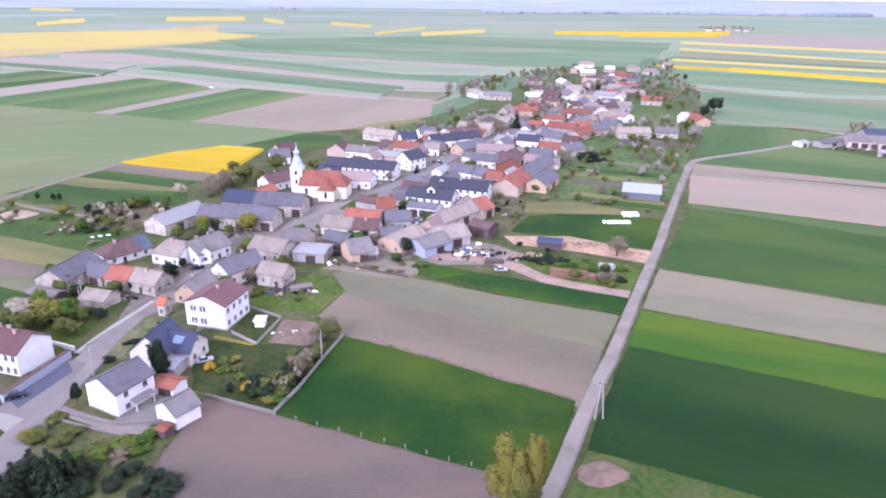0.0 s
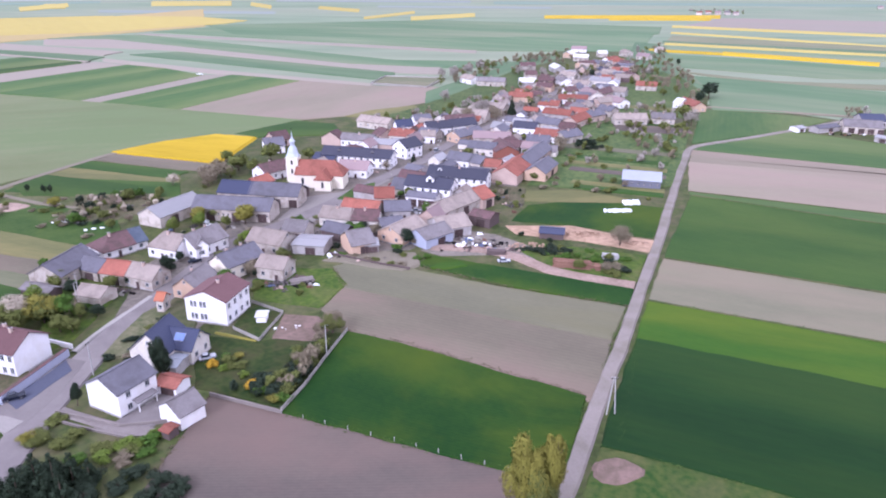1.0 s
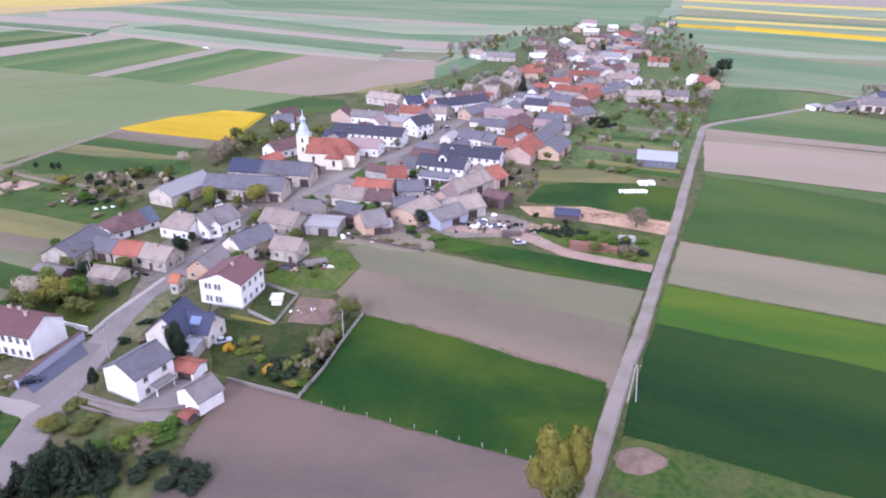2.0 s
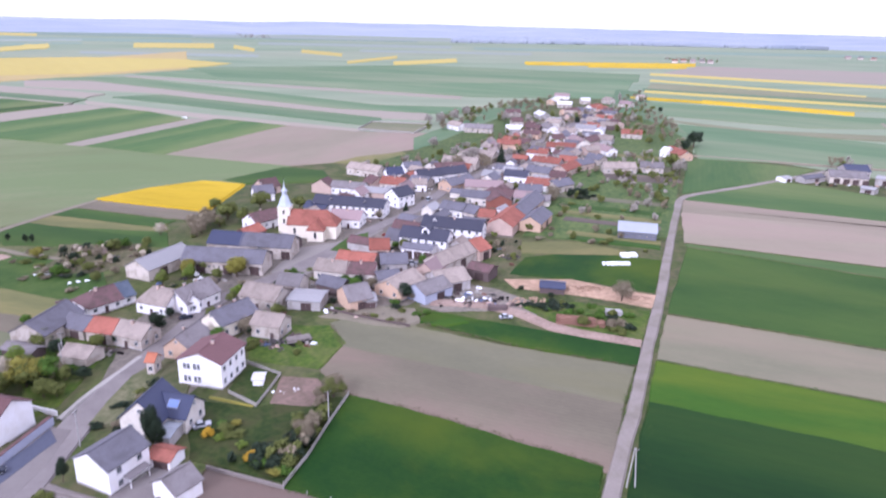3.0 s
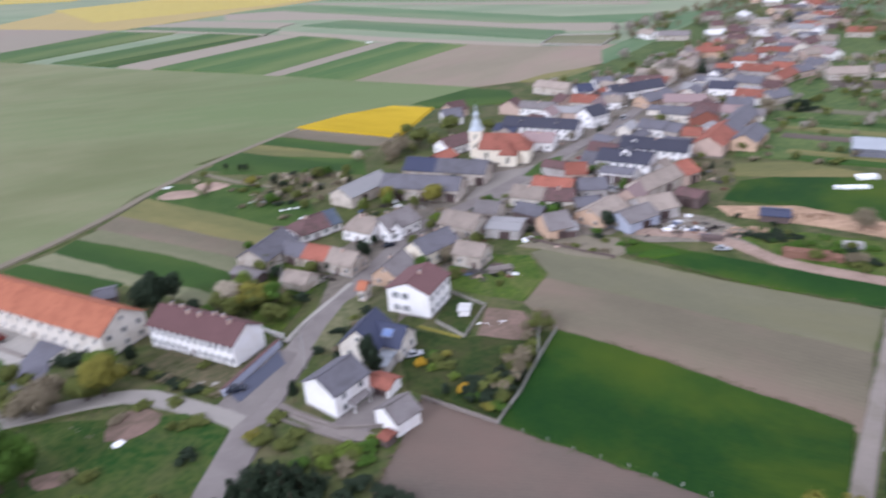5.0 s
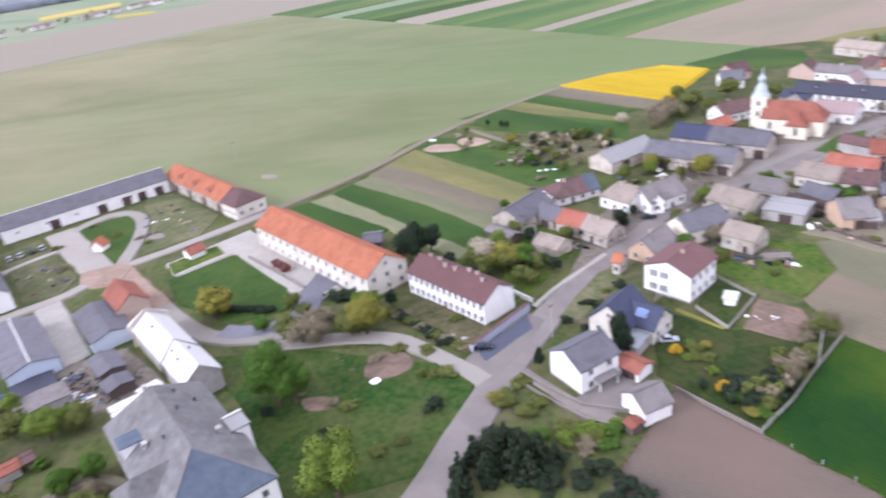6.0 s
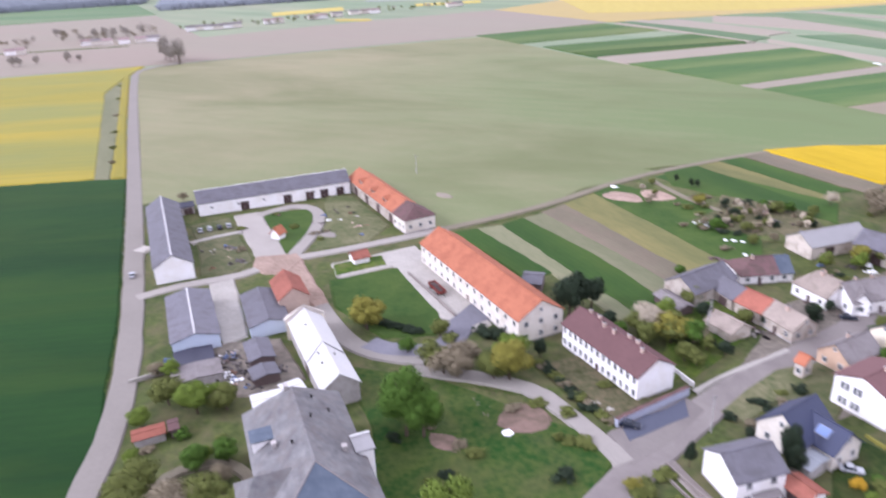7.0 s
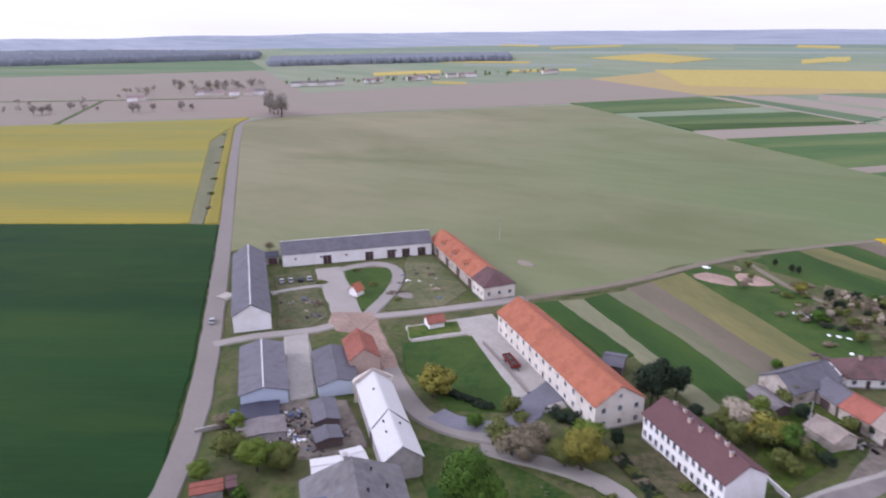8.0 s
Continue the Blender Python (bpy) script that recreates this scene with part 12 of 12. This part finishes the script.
tree(66.6, 357.3, 7, 'bare', 1.0)
tree(116.3, 349.6, 6, 'grey', 0.9)
tree(122.8, 417.6, 7, 'olive', 0.9)
tree(251.3, 822.8, 13, 'grey', 0.4)
tree(183.9, 567.0, 6, 'olive', 0.9)
tree(185.6, 540.1, 7, 'olive', 0.9)
tree(98.4, 650.1, 11, 'grey', 0.9)
tree(109.9, 644.4, 10, 'grey', 0.9)
tree(90.4, 655.9, 10, 'grey', 0.9)
tree(268.8, 738.2, 7, 'dark', 0.8)
tree(-803.7, 349.3, 30, 'grey', 0.5)
tree(-756.0, 342.0, 30, 'grey', 0.5)
shrub(86.0, 366.5, 2.6, 3, 'dark')
shrub(89.5, 368.0, 2.8, 3.4, 'dark')
shrub(93.0, 369.5, 2.4, 3, 'dark')
litter([(-150.2, 288.2), (-117.3, 289.4), (-104.4, 271.7), (-118.0, 260.5), (-123.1, 254.3), (-145.7, 254.3), (-143.8, 269.7)], 14, 31, 0.0)
tree_belt([(-150.2, 286.2), (-117.3, 287.4), (-108.4, 272.7), (-120.0, 262.5), (-125.1, 256.3), (-143.7, 256.3), (-142.8, 269.7)], 34, ['leaf_bare', 'leaf_olive', 'leaf_dark', 'leaf_blossom'], 1.4, 3.8, 'bushes and small fruit trees in the gardens', 17)
tree_belt([(26.7, 298.3), (40.3, 290.3), (34.0, 268.6), (23.1, 273.7)], 10, ['leaf_bare', 'leaf_olive', 'leaf_dark'], 1.2, 3.2, 'bushes in the yard behind the barns', 18)
litter([(-2.1, 236.6), (11.5, 242.1), (19.9, 234.9), (18.2, 222.1), (7.7, 221.2), (-1.7, 223.2)], 24, 32, 0.06)
litter([(10.4, 229.7), (33.6, 222.0), (31.4, 213.3), (16.7, 219.3)], 9, 33, 0.06)
litter([(-60.4, 204.6), (-44.2, 200.4), (-34.9, 192.5), (-42.5, 190.0), (-53.1, 194.7)], 10, 34, 0.06)
litter([(-115.3, 197.1), (-107.2, 189.6), (-95.4, 187.6), (-87.0, 191.2), (-95.8, 195.1), (-98.8, 198.0)], 14, 35, 0.06)
litter([(-13.0, 261.6), (0.5, 270.3), (7.7, 277.2), (16.6, 271.7), (0.0, 256.4)], 9, 36, 0.06)
litter([(26.7, 298.3), (40.3, 290.3), (31.0, 261.6), (21.1, 271.7)], 12, 37, 0.06)
litter([(-36.0, 215.5), (-31.8, 219.5), (-20.7, 222.3), (-9.4, 220.3), (-8.9, 211.6), (-22.1, 210.5)], 7, 38, 0.06)
litter([(-104.0, 250.0), (-90.0, 258.0), (-72.0, 250.0), (-84.0, 236.0), (-102.0, 236.0)], 14, 39, 0.06)
litter([(-58.0, 214.0), (-36.0, 218.0), (-20.0, 238.0), (-4.0, 262.0), (-24.0, 262.0), (-50.0, 240.0)], 26, 40, 0.06)
litter([(-58.0, 310.0), (0.0, 420.0), (66.0, 540.0), (96.0, 520.0), (60.0, 420.0), (40.0, 330.0), (24.0, 296.0), (-20.0, 290.0)], 90, 41, 0.06)
for x, y, h, kind, wide in ((-95.8, 242.6, 6.0, 'olive', 0.8), (-89.4, 252.4, 7.5, 'amber', 0.8), (-151.4, 271.7, 5.5, 'amber', 0.9), (-164.9, 291.2, 4.6, 'dark', 0.5), (-162.1, 291.2, 4.6, 'dark', 0.5),
                            (-172.9, 293.5, 4.0, 'dark', 0.6), (-126.1, 256.7, 4.5, 'olive', 1.1), (-135.4, 267.0, 5.0, 'dark', 0.9), (-115.8, 254.3, 3.6, 'bare', 1.0), (80.9, 368.9, 6.0, 'dark', 0.9),
                            (84.5, 368.9, 7.0, 'dark', 0.9), (88.5, 370.2, 6.0, 'dark', 0.9), (18.8, 438.8, 9.0, 'grey', 0.8), (25.8, 441.2, 11.0, 'bare', 0.8), (33.2, 456.6, 11.0, 'grey', 0.8),
                            (44.8, 441.5, 10.0, 'bare', 0.8), (38.7, 471.7, 11.0, 'grey', 0.8), (43.9, 456.9, 9.0, 'bare', 0.8)):
    tree(x, y, h, kind, wide)
for x, y, r, h, kind in ((-77.8, 150.6, 1.6, 2.0, 'dark'), (-79.0, 154.2, 1.8, 1.8, 'bare'), (-76.9, 157.0, 2.0, 2.2, 'olive'), (-78.2, 161.0, 1.6, 1.6, 'dark'), (-77.0, 165.3, 1.8, 2.2, 'bare'),
                         (-79.0, 169.0, 1.5, 1.8, 'olive'), (-76.6, 172.4, 1.9, 2.4, 'dark'), (-74.6, 146.0, 1.7, 2.0, 'olive')):
    shrub(x, y, r, h, kind)
barn('farm_shed', 'low pale farm shed by the track', 222.0, 411.5, 228.0, 414.0, 6, 2.6, 3.4, 'plaster_white', 'roof_metal', category='shed', gates=1)
litter([(236.0, 404.0), (258.0, 398.0), (288.0, 394.0), (294.0, 400.0), (262.0, 406.0), (240.0, 409.0)], 22, 42, 0.0)
litter([(232.0, 416.0), (250.0, 424.0), (268.0, 424.0), (250.0, 420.0)], 6, 43, 0.0)
tree_belt([(-50.0, 138.5), (-42.0, 136.4), (-36.6, 137.4), (-33.5, 148.0), (-35.5, 150.0), (-40.0, 141.5)], 16, ['leaf_dark', 'leaf_olive', 'leaf_dark', 'leaf_bare'], 2.0, 4.0, 'dense bushes along the garden wall', 19)
car(-59.6, 152.6, 25, 'car_paint', 'white car parked beside the house', van=False, tall=1.45, long=4.2)
for x, y, paint in ((-278.6, 129.4, 'car_paint'), (-277.3, 132.6, 'car_paint'), (-275.9, 135.9, 'car_dark'), (-274.6, 139.1, 'car_paint')):
    car(x, y, 158.0, paint, 'parked car on the grass of the farm court')
litter([(-255.7, 165.2), (-262.7, 184.6), (-236.3, 178.9), (-225.1, 162.9), (-228.3, 155.6)], 16, 44, 0.0)
litter([(-261.3, 119.8), (-256.1, 132.9), (-238.0, 126.1), (-242.6, 112.4)], 12, 45, 0.0)
litter([(-199.0, 80.0), (-186.0, 101.0), (-172.0, 98.0), (-166.0, 92.0), (-178.0, 80.0)], 34, 46, 0.0)
# Pale blocks as a stand-in for an unidentified white thing by the track.
heap('foil_heap', -201.9, 655.5, 5.0, 1.6, 1.0, 'tarp_white', 'heap of pale blocks standing in for a white spot by the track', 12, 0.8)
